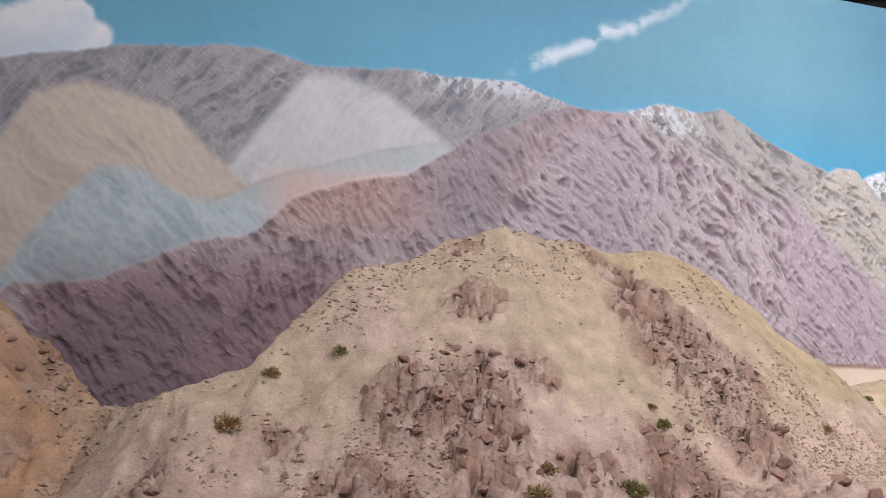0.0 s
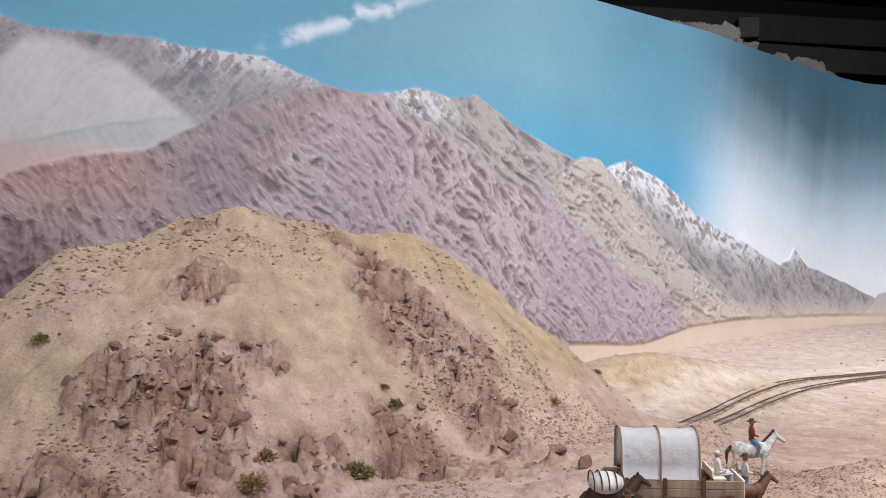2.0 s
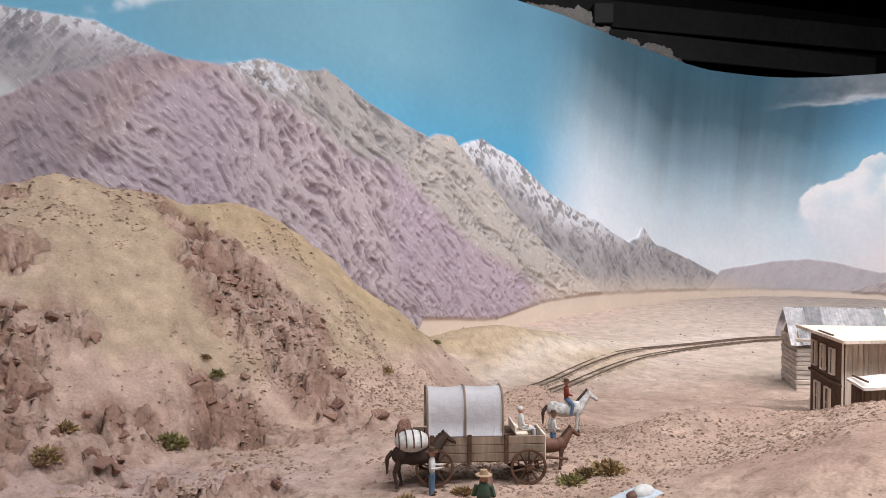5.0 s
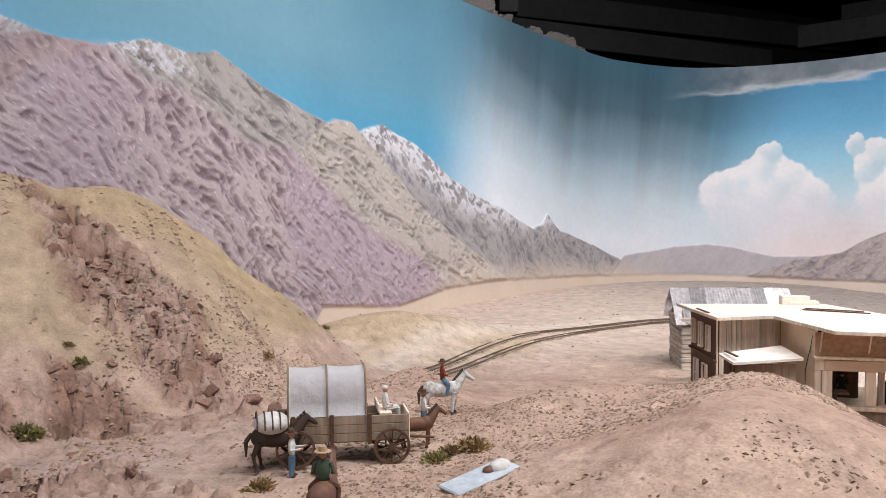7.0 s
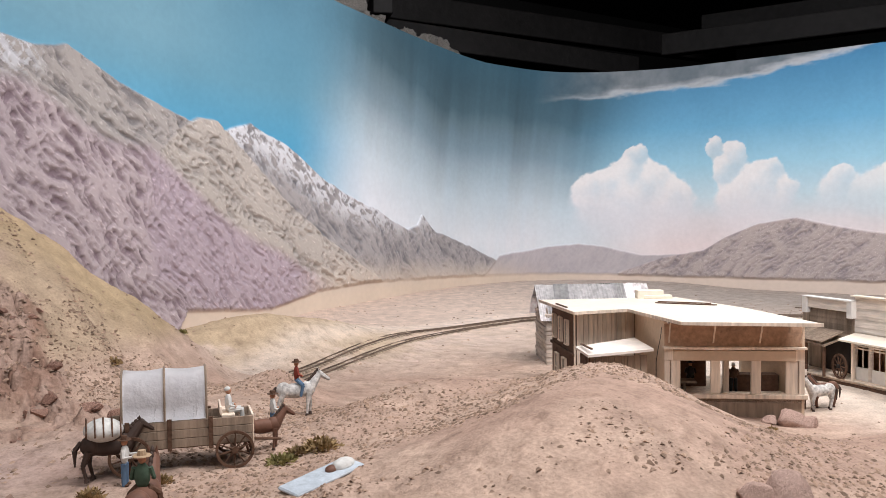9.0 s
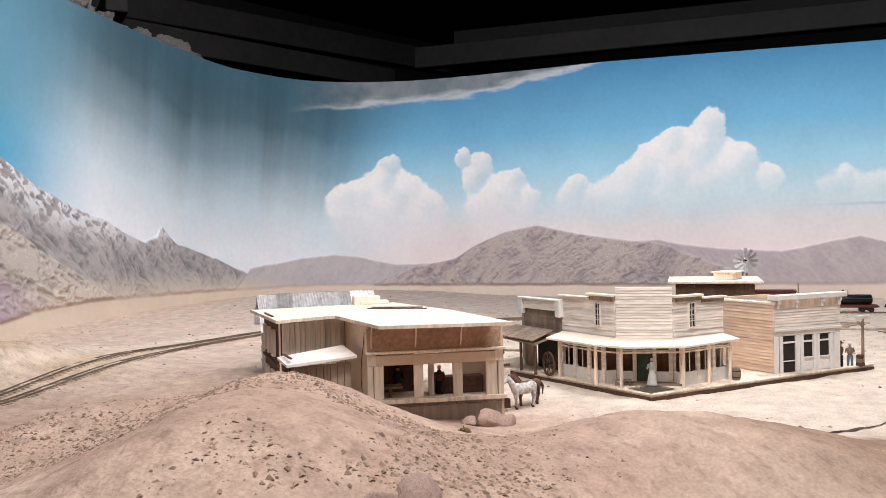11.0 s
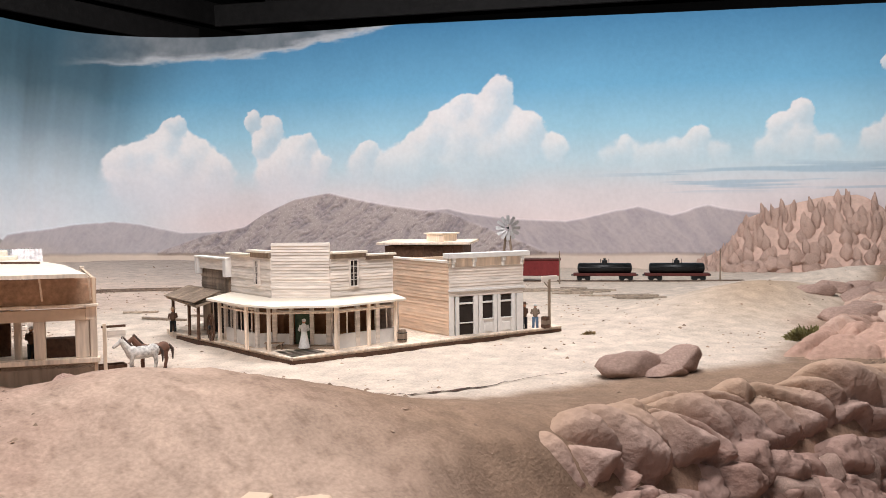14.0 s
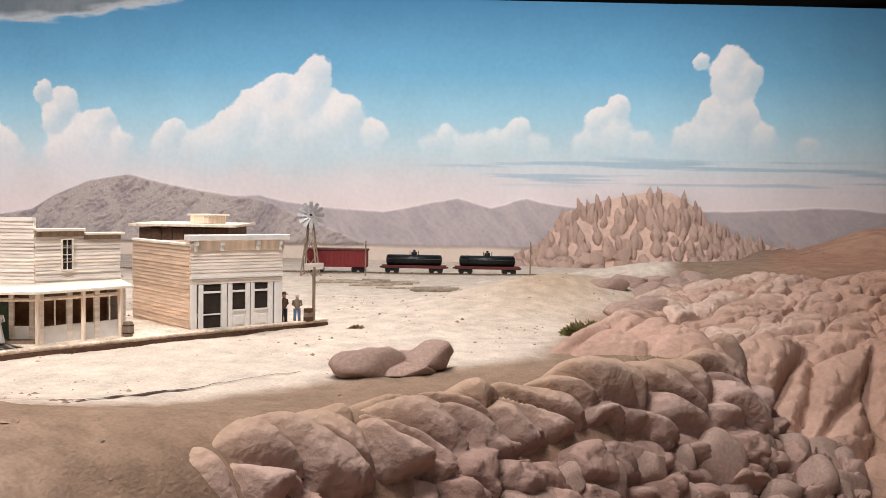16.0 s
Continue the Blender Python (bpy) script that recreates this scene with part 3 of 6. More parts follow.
# ---- ground ----
RIDGE_X = [-1.2, -.9, -.6, -.5, -.42, -.35, -.24, -.146, 0, .09, .24, .385, .5, .62, .75, .9]
RIDGE_Y = [1.0, 1.1, 1.12, 1.1, 1.05, 1.02, 1.08, 1.2, 1.3, 1.35, 1.40, 1.43, 1.42, 1.40, 1.38, 1.36]
RIDGE_Z = [1.5, 1.5, 1.45, 1.36, 1.305, 1.322, 1.357, 1.453, 1.51, 1.535, 1.50, 1.482, 1.41, 1.31, 1.20, 1.10]
EDGE_X = [-1.7, -.6, 0, .5, .85, 1.1, 1.3, 1.6, 2.2, 3.0]
EDGE_Y = [.15, .25, .28, .20, .03, -.16, -.34, -.62, -1.1, -1.7]
MOUNDS = [  # x, y, height, radius along, radius across, turn
    (.95, .67, .108, .20, .15, 30), (.76, .47, .085, .18, .16, -20), (1.12, .34, .084, .22, .15, -25), (.24, .58, .052, .14, .09, -10),
    (.80, .82, .05, .16, .08, 10), (1.30, .15, .02, .25, .10, -20), (2.55, .16, .058, .30, .15, -20), (.52, .95, .02, .15, .08, 20),
    (1.02, 1.05, .02, .2, .1, 10), (.92, 1.72, .078, .34, .15, 12), (.73, 1.10, .032, .06, .05, 0), (3.15, .0, .06, .35, .15, -60), (-.3, .75, .05, .3, .15, 0),
]


CRAGS = [  # x, y, radius, strength of the bare rock patches on the hill
    (.121, 1.094, .045, .8), (.04, 1.171, .045, .6), (.01, 1.01, .075, 1.0), (.042, .945, .07, .9), (.166, .972, .045, 1.0), (.283, 1.041, .06, 1.1),
    (.234, 1.367, .03, .8), (.27, 1.32, .04, .8), (.298, 1.275, .05, 1.0), (.345, 1.227, .06, 1.1), (.375, 1.182, .06, 1.1), (.40, 1.131, .055, 1.0), (.43, 1.08, .045, .7),
    (.019, 1.292, .03, .9), (-.2, .98, .06, .6), (-.33, .90, .06, .5), (-.08, .90, .06, .8), (.13, .90, .05, .8), (.26, .93, .05, .5), (.47, 1.0, .04, .6),
]


def cliff_line(x):
    return np.interp(x, [.2, 1.0, 1.2, 1.41, 1.6, 1.81, 1.97, 2.06, 2.16, 2.3, 2.6, 3.0], [-.5, .05, .10, .075, .018, -.085, -.17, -.19, -.06, -.02, -.14, -.3])


def ground(x, y, detail=True):
    x, y = np.asarray(x, float), np.asarray(y, float)
    z = 1.153 + 0.055 * step(1.05, .55, x) * step(1.6, 1.1, y) + 0 * y
    z = z + 0.03 * step(1.9, 2.6, y) - 0.012 * step(2.1, 3.0, x)
    wob = 0.03 * (fbm(x * 3, y * 3, 3, 60) - .5)
    for mx, my, h, ra, rb, turn in MOUNDS:
        c, s = math.cos(radians(turn)), math.sin(radians(turn))
        u, v = (x - mx) * c + (y - my) * s, -(x - mx) * s + (y - my) * c
        z = z + h * np.exp(-((u / ra) ** 2 + (v / rb) ** 2)) * (1 + 8 * wob)
    # the high hill
    ry, rz = np.interp(x, RIDGE_X, RIDGE_Y), np.interp(x, RIDGE_X, RIDGE_Z)
    rz = rz + 0.026 * (fbm(x * 15, x * 0 + .5, 4, 69) - .5)
    d = ry - y
    face = rz - np.where(d > 0, 0.70 * np.maximum(d - .015, 0) + .5 * np.maximum(d - .30, 0) * step(.1, .35, x), 1.1 * -d)
    gul = 0.062 * (ridged(x * 5 + y * 1.5, y * 2.2, 4, 61) - .6) * step(0, .12, d)
    face = face + gul
    k = 0.014
    z = np.where(np.abs(face - z) < 6 * k, k * np.log(np.exp((face - z) / k) + 1) + z, np.maximum(face, z))
    # cliff to the canyon
    e = cliff_line(x) + 0.05 * (fbm(x * 9, y * 9, 3, 62) - .5) - y
    drop = step(-0.015, 0.17, e)
    canyon = 0.985 + 0.02 * fbm(x * 8, y * 8, 3, 63)
    right = step(.95, 1.25, x)
    z = z * (1 - drop * right) + canyon * drop * right
    # the far canyon wall and its rim
    q = x + .45 * (y + .45)
    wall = (.70 * step(2.17, 2.40, q) + .30 * step(2.42, 2.85, q)) * step(-.02, -.20, y)
    z = z + (1.155 + .05 * step(2.5, 3.2, x) + .02 * fbm(x * 6, y * 6, 3, 66) - z) * wall * step(2.0, 2.2, x)
    z = z + .085 * np.exp(-(((x - 3.40) / .22) ** 2 + ((y + .50) / .16) ** 2)) + .03 * np.exp(-(((x - 3.0) / .2) ** 2 + ((y + .62) / .14) ** 2))
    if detail:
        z = z + 0.010 * (fbm(x * 16, y * 16, 5, 64) - .5) * (.5 + .5 * step(1.5, 1.1, x)) + 0.003 * (fbm(x * 70, y * 70, 3, 65) - .5)
        rk = rockiness(x, y)
        d1, d2, cv = cells(x * 18 + 2 * fbm(x * 9, y * 9, 2, 67), y * 38, 1)
        e1, e2, ev = cells(x * 46, y * 84 + 2 * fbm(x * 20, y * 20, 2, 68), 2)
        f1, f2, fv = cells(x * 118 + 1.5 * fbm(x * 40, y * 40, 2, 71), y * 150, 3)
        z = z + rk * (0.034 * (cv - .42) + 0.018 * (ev - .5) + 0.007 * (fv - .5) - 0.018 * step(.12, .0, d2 - d1) - 0.008 * step(.12, .0, e2 - e1) - .003 * step(.14, .0, f2 - f1))
        # slumped folds and hollows of the plaster between the rocks
        z = z + (1 - rk) * step(1.25, 1.3, z) * step(.8, .7, x) * 0.016 * (ridged(x * 13 + 3 * fbm(x * 5, y * 5, 2, 73), y * 9, 4, 72) - .6)
    return z


def rockiness(x, y):
    """Where bare broken rock shows on the hill."""
    d = np.interp(x, RIDGE_X, RIDGE_Y) - y
    n = fbm(x * 14 + 2, y * 14, 4, 70)
    r = np.zeros(np.shape(x))
    for cx, cy, cr, k in CRAGS:
        r = np.maximum(r, k * np.exp(-(((x - cx) / (1.35 * cr)) ** 2 + ((y - cy) / (1.2 * cr)) ** 2)))
    r = step(.34, .70, r + .9 * (n - .5)) * step(-.01, .05, d)
    low = .8 * step(.30, .42, d) * step(.5, .3, x) * step(.56, .66, n)
    left = step(-.3, -.5, x) * .6 * step(.5, .62, n)
    front = np.exp(-(((x - .25) / .25) ** 2 + ((y - .55) / .12) ** 2)) * step(.42, .56, n)
    return np.clip(np.maximum(np.maximum(r, low), np.maximum(left, .8 * front)), 0, 1) * step(1.0, .8, x)


def gz(x, y):
    return float(ground(np.array([x]), np.array([y]), True)[0])


def paint_ground(x, y, z):
    n, f = fbm(x * 7, y * 7, 5, 80), fbm(x * 60, y * 60, 4, 81)
    sand = mix(rgb(210, 179, 158), rgb(192, 159, 140), step(.35, .65, n))
    town = step(1.25, 1.5, x) * step(.0, .12, y - cliff_line(x))
    sand = mix(sand, rgb(238, 219, 201), .9 * town * step(1.6, 1.2, y))
    sand = mix(sand, rgb(224, 199, 182), step(1.2, 1.6, y) * .9)
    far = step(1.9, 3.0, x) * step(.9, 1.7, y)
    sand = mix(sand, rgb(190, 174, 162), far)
    d = np.interp(x, RIDGE_X, RIDGE_Y) - y
    hill = step(1.24, 1.28, z) * step(.85, .7, x) * step(.9, 1.05, y)
    yellow = mix(rgb(198, 172, 144), rgb(205, 174, 155), step(.40, .66, n + .9 * (d - .26)))
    yellow = mix(yellow, rgb(200, 172, 132), .75 * step(.16, .05, d) * step(.15, .35, x))
    sand = mix(sand, yellow, hill)
    sand = mix(sand, rgb(196, 146, 104), step(-.38, -.46, x) * .8)
    skirt = np.exp(-(((x - .90) / .46) ** 2 + ((y - 1.70) / .20) ** 2))
    sand = mix(sand, rgb(200, 173, 138), np.clip(1.1 * skirt, 0, .9) * step(.35, .55, n + .3 * skirt))
    foot = np.exp(-(((x - .22) / .22) ** 2 + ((y - .86) / .10) ** 2))
    sand = mix(sand, rgb(204, 176, 170), .7 * foot)
    road = np.exp(-((y - np.interp(x, [.70, 1.0, 1.4, 1.9], [1.36, 1.61, 1.81, 1.94])) / .05) ** 2) * step(.68, .8, x) * step(2.1, 1.7, x)
    sand = mix(sand, rgb(236, 216, 200), .6 * road)
    rk = rockiness(x, y)
    rock = mix(rgb(178, 138, 118), rgb(214, 180, 162), step(.3, .7, fbm(x * 40, y * 40, 3, 82)))
    sand = mix(sand, rock, rk * .9)
    # Rock-cell edges painted darker brown, putting crevice shade into the colour.
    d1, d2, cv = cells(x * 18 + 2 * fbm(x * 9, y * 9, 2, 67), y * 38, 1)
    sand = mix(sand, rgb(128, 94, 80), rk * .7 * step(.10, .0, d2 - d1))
    # Near slope painted darker; its shade from facing away is put into the colour.
    bank = step(1.08, 1.30, x) * step(.0, .07, np.interp(x, [1.0, 1.39, 1.68, 1.9], [.40, .285, .17, .03]) + .04 * (n - .5) - y)
    sand = mix(sand, mix(rgb(174, 142, 117), rgb(148, 119, 98), n), bank * .95)
    canyon = step(1.14, 1.08, z) * step(1.0, 1.2, x)
    sand = mix(sand, mix(rgb(204, 164, 140), rgb(184, 142, 120), n), canyon * .9)
    red = step(2.7, 3.1, x) * step(-.15, -.3, y)
    sand = mix(sand, mix(rgb(206, 158, 132), rgb(184, 130, 106), n), red * .9)
    heap = np.exp(-(((x - 2.52) / .26) ** 2 + ((y - .15) / .13) ** 2))
    sand = mix(sand, rgb(204, 172, 140), .8 * heap)
    # speckle of gravel
    sand = sand * (1 + .30 * (f - .5))[..., None]
    sand = mix(sand, rgb(120, 92, 76), .3 * step(.66, .74, fbm(x * 120, y * 120, 2, 83)) * (1 - town) * (1 - hill))
    # Ground colour cut back, less on the far plain to offset weaker light there.
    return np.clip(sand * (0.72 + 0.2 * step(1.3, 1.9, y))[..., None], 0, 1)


def build_ground():
    xs = np.r_[np.arange(-1.6, -.48, .014), np.arange(-.48, .62, .0029), np.arange(.62, 1.3, .0044), np.arange(1.3, 2.3, .0062), np.arange(2.3, 4.7, .013)]
    ys = np.r_[np.arange(-1.7, -.35, .018), np.arange(-.35, .40, .0062), np.arange(.40, .80, .0044), np.arange(.80, 1.42, .0029), np.arange(1.42, 2.72, .012)]
    X, Y = np.meshgrid(xs, ys)
    Z = ground(X, Y)
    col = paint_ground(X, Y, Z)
    # inside the wall, behind the front edge
    px, py = WC[:, 0], WC[:, 1]
    k = int(np.argmax(py))
    lim_back = np.interp(X, px[:k + 1], py[:k + 1], right=9)
    lim_right = np.interp(Y, py[k:][::-1], px[k:][::-1])
    inside = (Y < lim_back + .02) & (X < np.where(Y < py[k], lim_right, 9) + .02) & (Y > np.interp(X, EDGE_X, EDGE_Y))
    keep = inside[:-1, :-1] & inside[1:, 1:] & inside[1:, :-1] & inside[:-1, 1:]
    # the sand is a little dusty and grey
    grey = (col @ np.array([0.3, 0.6, 0.1]))[..., None]
    col = col + 0.09 * (grey - col)
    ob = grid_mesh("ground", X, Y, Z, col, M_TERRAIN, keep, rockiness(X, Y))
    tagged(ob, "sandy plaster desert terrain with a steep tan hill", "ground", kind="structure")


build_ground()


def build_room():
    # black fascia under the layout's front edge, floor, ceiling with beams, dark walls
    bm = bmesh.new()
    prev = None
    for x, y in zip(EDGE_X, EDGE_Y):
        row = [bm.verts.new((x, y - .02, 0)), bm.verts.new((x, y - .02, gz(x, y + .012) + .012)), bm.verts.new((x, y + .01, gz(x, y + .012) + .012)), bm.verts.new((x, y + .01, 0))]
        if prev:
            for i in range(4):
                bm.faces.new((prev[i], row[i], row[(i + 1) % 4], prev[(i + 1) % 4]))
        prev = row
    tagged(finish("fascia", bm, M_BLACK), "black board fascia along the front of the layout", "fascia", kind="structure")
    tagged(finish("floor", boxbm(-3, 6, -4, 4, -.1, 0), M_FLOOR), "dark carpeted aisle floor", "floor", kind="structure")
    tagged(finish("ceiling", boxbm(-3, 6, -4, 4, 2.75, 2.85), M_BLACK), "black ceiling above the layout", "ceiling", kind="structure")
    for i, a in enumerate(((-3.1, -3, -4, 4), (6, 6.1, -4, 4), (-3.1, 6.1, -4.1, -4), (-3.1, 6.1, 4, 4.1))):
        tagged(finish("wall_%s" % ("west", "east", "south", "north")[i], boxbm(*a, 0, 2.85), M_BLACK), "black wall closing the dark room", "wall", kind="structure")


build_room()


# ---- helpers for buildings ----
def span(p, q, z, o):
    """A wall's frame: x from p to q, y away from its front, z up, about the thing's origin o."""
    d = Vector((q[0] - p[0], q[1] - p[1]))
    return Matrix.Translation((p[0] - o[0], p[1] - o[1], z)) @ Matrix.Rotation(math.atan2(d.y, d.x), 4, "Z"), d.length


def panel(name, parent, o, p, q, z0, z1, mat, y0=0.0, y1=0.004, x0=0.0, x1=None, label="", bevel=0.0006):
    m, L = span(p, q, 0, (o[0], o[1], o[2]))
    bm = boxbm(x0, L if x1 is None else x1, y0, y1, z0, z1, bevel=bevel, m=m)
    return part(name, bm, mat, parent, label)


def laps(name, parent, o, p, q, z0, z1, n, mat, label=""):
    """A wall of n lapped boards, each a part under the wall's backing."""
    m, L = span(p, q, 0, o)
    wall = part(name, boxbm(0, L, .001, .004, z0, z1, m=m), mat, parent, label)
    h = (z1 - z0) / n
    rnd = random.Random(len(name) + n)
    for i in range(n):
        bm = bmesh.new()
        a = z0 + i * h
        j = rnd.uniform(0, .0011)
        x0, x1 = rnd.uniform(0, .0006), L - rnd.uniform(0, .0006)
        vs = [bm.verts.new(m @ Vector(c)) for c in ((x0, -.0013 - j, a), (x1, -.0013 - j, a), (x1, -j, a + h * .97), (x0, -j, a + h * .97),
                                                   (x0, .001, a), (x1, .001, a), (x1, .001, a + h), (x0, .001, a + h))]
        for f in ((0, 1, 2, 3), (0, 4, 5, 1), (3, 2, 6, 7), (0, 3, 7, 4), (1, 5, 6, 2), (4, 7, 6, 5)):
            bm.faces.new([vs[k] for k in f])
        part("lap_board", bm, mat, wall)
    return wall


def planks(parent, o, p, q, z0, z1, n, mat, uneven=0.002):
    """Upright planks, each a part of its own."""
    m, L = span(p, q, 0, o)
    rnd = random.Random(int(1000 * (p[0] + q[1])))
    for i in range(n):
        a, b = L * i / n, L * (i + 1) / n - .0006
        j = rnd.uniform(-.0006, .0006)
        part("plank", boxbm(a, b, j, .003 + j, z0, z1 + rnd.uniform(-uneven, 0), bevel=.0004, m=m), mat, parent)


def slab(name, parent, o, pts, z0, z1, mat, label="", tilt=None):
    """A flat piece with the given outline; tilt: a height for each corner instead of z1."""
    bm = bmesh.new()
    n = len(pts)
    tops = tilt or [z1] * n
    th = z1 - z0
    a = [bm.verts.new((x - o[0], y - o[1], t - th)) for (x, y), t in zip(pts, tops)]
    b = [bm.verts.new((x - o[0], y - o[1], t)) for (x, y), t in zip(pts, tops)]
    bm.faces.new(list(reversed(a)))
    bm.faces.new(b)
    for i in range(n):
        bm.faces.new((a[i], a[(i + 1) % n], b[(i + 1) % n], b[i]))
    bmesh.ops.recalc_face_normals(bm, faces=bm.faces)
    return part(name, bm, mat, parent, label)


def small_window(parent, o, p, q, x0, x1, z0, z1, cols, rows, frame_mat, label=""):
    """A sash window set on a wall: dark pane for the unlit room, frame and glazing bars."""
    m, L = span(p, q, 0, o)
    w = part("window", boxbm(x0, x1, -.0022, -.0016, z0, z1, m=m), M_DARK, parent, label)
    bm = bmesh.new()
    t = .0014
    box(bm, x0 - t, x0, -.005, -.001, z0 - t, z1 + t, m)
    box(bm, x1, x1 + t, -.005, -.001, z0 - t, z1 + t, m)
    box(bm, x0, x1, -.005, -.001, z1, z1 + t, m)
    box(bm, x0, x1, -.006, -.001, z0 - t, z0, m)
    part("window_frame", bm, frame_mat, w)
    bm = bmesh.new()
    for i in range(1, cols):
        x = x0 + (x1 - x0) * i / cols
        box(bm, x - .0004, x + .0004, -.0036, -.0022, z0, z1, m)
    for i in range(1, rows):
        z = z0 + (z1 - z0) * i / rows
        box(bm, x0, x1, -.0038, -.0022, z - .0004, z + .0004, m)
    if cols * rows > 1:
        part("glazing_bars", bm, frame_mat, w)
    return w


# ---- saloon with an open front ----
def build_saloon():
    o = (1.17, .783, 1.150)
    s = thing("saloon", pose(*o), "unfinished wooden saloon with flat cream roof and open front", "building")
    A, B, C, D = (1.17, .783), (1.312, .660), (1.415, .835), (1.243, .905)
    W1, W2, W3 = (1.137, .928), (1.215, 1.065), (1.375, .955)
    L = math.dist(A, B)
    # plinth and front frame
    panel("plinth", s, o, A, B, .0, .036, M_GREYWOOD, 0, .005, label="grey weathered plank plinth")
    panel("sill", s, o, A, B, .036, .042, M_WOOD, -.006, .008, -.003, L + .003)
    for i, (a, b) in enumerate(((0, .008), (.009, .022), (.063, .076), (.117, .130), (.163, L - .009), (L - .008, L))):
        panel("post", s, o, A, B, .042, .088, M_WOOD, -.001 * (i % 2), .005, a, b)
    panel("lintel", s, o, A, B, .088, .102, M_BEIGE, -.002, .005, .012, L - .012)
    panel("lintel", s, o, A, B, .088, .104, M_WOOD, -.001, .005, 0, .012)
    panel("lintel", s, o, A, B, .088, .104, M_WOOD, -.001, .005, L - .012, L)
    panel("cornice", s, o, A, B, .104, .1075, M_WOOD, -.007, .006, -.002, L + .002, label="thin projecting wooden cornice")
    panel("frieze", s, o, A, B, .1075, .139, M_MIDWOOD, 0, .004, label="dark brown board under the eaves")
    m, _ = span(A, B, 0, o)
    for x in (.006, .066, .128, L - .006):
        bm = bmesh.new()
        tube(bm, m @ Vector((x, -.002, .113)), m @ Vector((x, -.018, .142)), .0012, n=6)
        part("bracket", bm, M_WOOD, s)
    # walls
    panel("side_wall", s, o, D, A, .0, .141, M_BEIGE, 0, .004, label="plain beige plastered side wall")
    panel("side_wall", s, o, B, C, .0, .139, M_BEIGE, 0, .004)
    panel("back_post", s, o, C, D, .034, .141, M_WOOD, 0, .005, .0, .006)
    slab("floor", s, o, [A, B, C, D], .030, .034, M_WOOD)
    panel("bar_counter", s, o, A, B, .034, .058, M_DARKWOOD, .06, .08, .10, .17)
    panel("inner_wall", s, o, A, B, .034, .141, M_DARKWOOD, .092, .096, .020, .074, label="dark brown inner partition")
    panel("inner_post", s, o, A, B, .034, .141, M_WOOD, .040, .046, .088, .096)
    panel("table", s, o, A, B, .050, .053, M_GREYWOOD, .030, .056, .018, .050)
    panel("table_leg", s, o, A, B, .034, .050, M_GREYWOOD, .041, .045, .032, .036)
    md, LD = span(D, A, 0, o)
    part("hanging_wire", sweep(bmesh.new(), [md @ Vector((LD - a, -.002, b)) for a, b in ((.004, .134), (.010, .118), (.022, .098), (.030, .080), (.030, .060), (.024, .040), (.020, .024))], .0005, 5), M_IRON, s, "thin dark hanging wire")
    # wing
    planks(s, o, W1, D, .0, .142, 13, M_WOOD)
    panel("end_wall", s, o, W2, W1, .0, .142, M_DARKWOOD, 0, .004, label="dark brown end wall with windows")
    LW = math.dist(W2, W1)
    for i in range(3):
        small_window(s, o, W2, W1, .022 + i * .044, .040 + i * .044, .092, .128, 2, 2, M_WOOD)
    for i in range(2):
        small_window(s, o, W2, W1, .036 + i * .052, .058 + i * .052, .022, .066, 2, 2, M_WOOD)
    panel("belt", s, o, W2, W1, .078, .082, M_DARKWOOD, -.004, .002)
    panel("back_wall", s, o, W3, W2, .0, .142, M_GREYWOOD, 0, .004)
    # roof
    out = [(1.140, .727), (1.262, .602), (1.352, .785), (1.41, .965), (1.204, 1.085), (1.116, .905), (1.205, .884)]
    roof = slab("roof", s, o, out, .1455, .1485, M_ROOF, "flat cream board roof with overhanging front")
    edge = out + out[:1]
    bm = bmesh.new()
    for p, q in list(zip(edge[:-1], edge[1:]))[:1] + list(zip(edge[:-1], edge[1:]))[4:]:
        mm, LL = span(p, q, 0, o)
        box(bm, 0, LL, -.0012, .0005, .1448, .1492, mm)
    part("roof_edge", bm, M_WOOD, roof)
    for (p, q) in (((1.150, .955), (1.178, 1.010)), ((1.30, .915), (1.345, .83)), ((1.318, .925), (1.357, .85))):
        panel("roof_strip", roof, o, p, q, .1490, .1505, M_DARKWOOD, 0, .004)
    # lean-to shed
    sh = thing("lean_to_shed", pose(1.077, .838, 1.150), "plank lean-to shed with pale sloping board roof beside the saloon", "shed")
    so = (1.077, .838, 1.150)
    planks(sh, so, (1.086, .846), (1.164, .808), .0, .094, 9, M_GREYWOOD)
    planks(sh, so, (1.106, .884), (1.086, .846), .0, .094, 4, M_DARKWOOD)
    sroof = slab("roof", sh, so, [(1.074, .834), (1.164, .796), (1.209, .874), (1.100, .887)], .098, .1015, M_PALE, "pale board roof", tilt=[.0985, .103, .1065, .1015])
    panel("roof_strip", sroof, so, (1.086, .836), (1.108, .880), .1045, .1065, M_DARKWOOD, 0, .004)
    # rooftop box and loose plank
    b = thing("rooftop_hatch", pose(1.365, .985, 1.2985, 0, 0, -35), "small cream wooden hatch box on the saloon roof", "hatch")
    part("hatch_box", boxbm(-.022, .022, -.012, .012, -.012, .014, bevel=.001), M_ROOF, b)
    part("lid", boxbm(-.012, .036, -.014, .010, .0, .006, bevel=.001), M_ROOF, b)
    pl = finish("loose_plank", boxbm(-.022, .022, -.003, .003, 0, .0022, bevel=.0004), M_WOOD)
    pl.matrix_world = pose(1.062, .80, gz(1.062, .80) + .006, 0, 18, -40)
    tagged(pl, "loose bare wooden plank lying against the mound", "plank")


build_saloon()


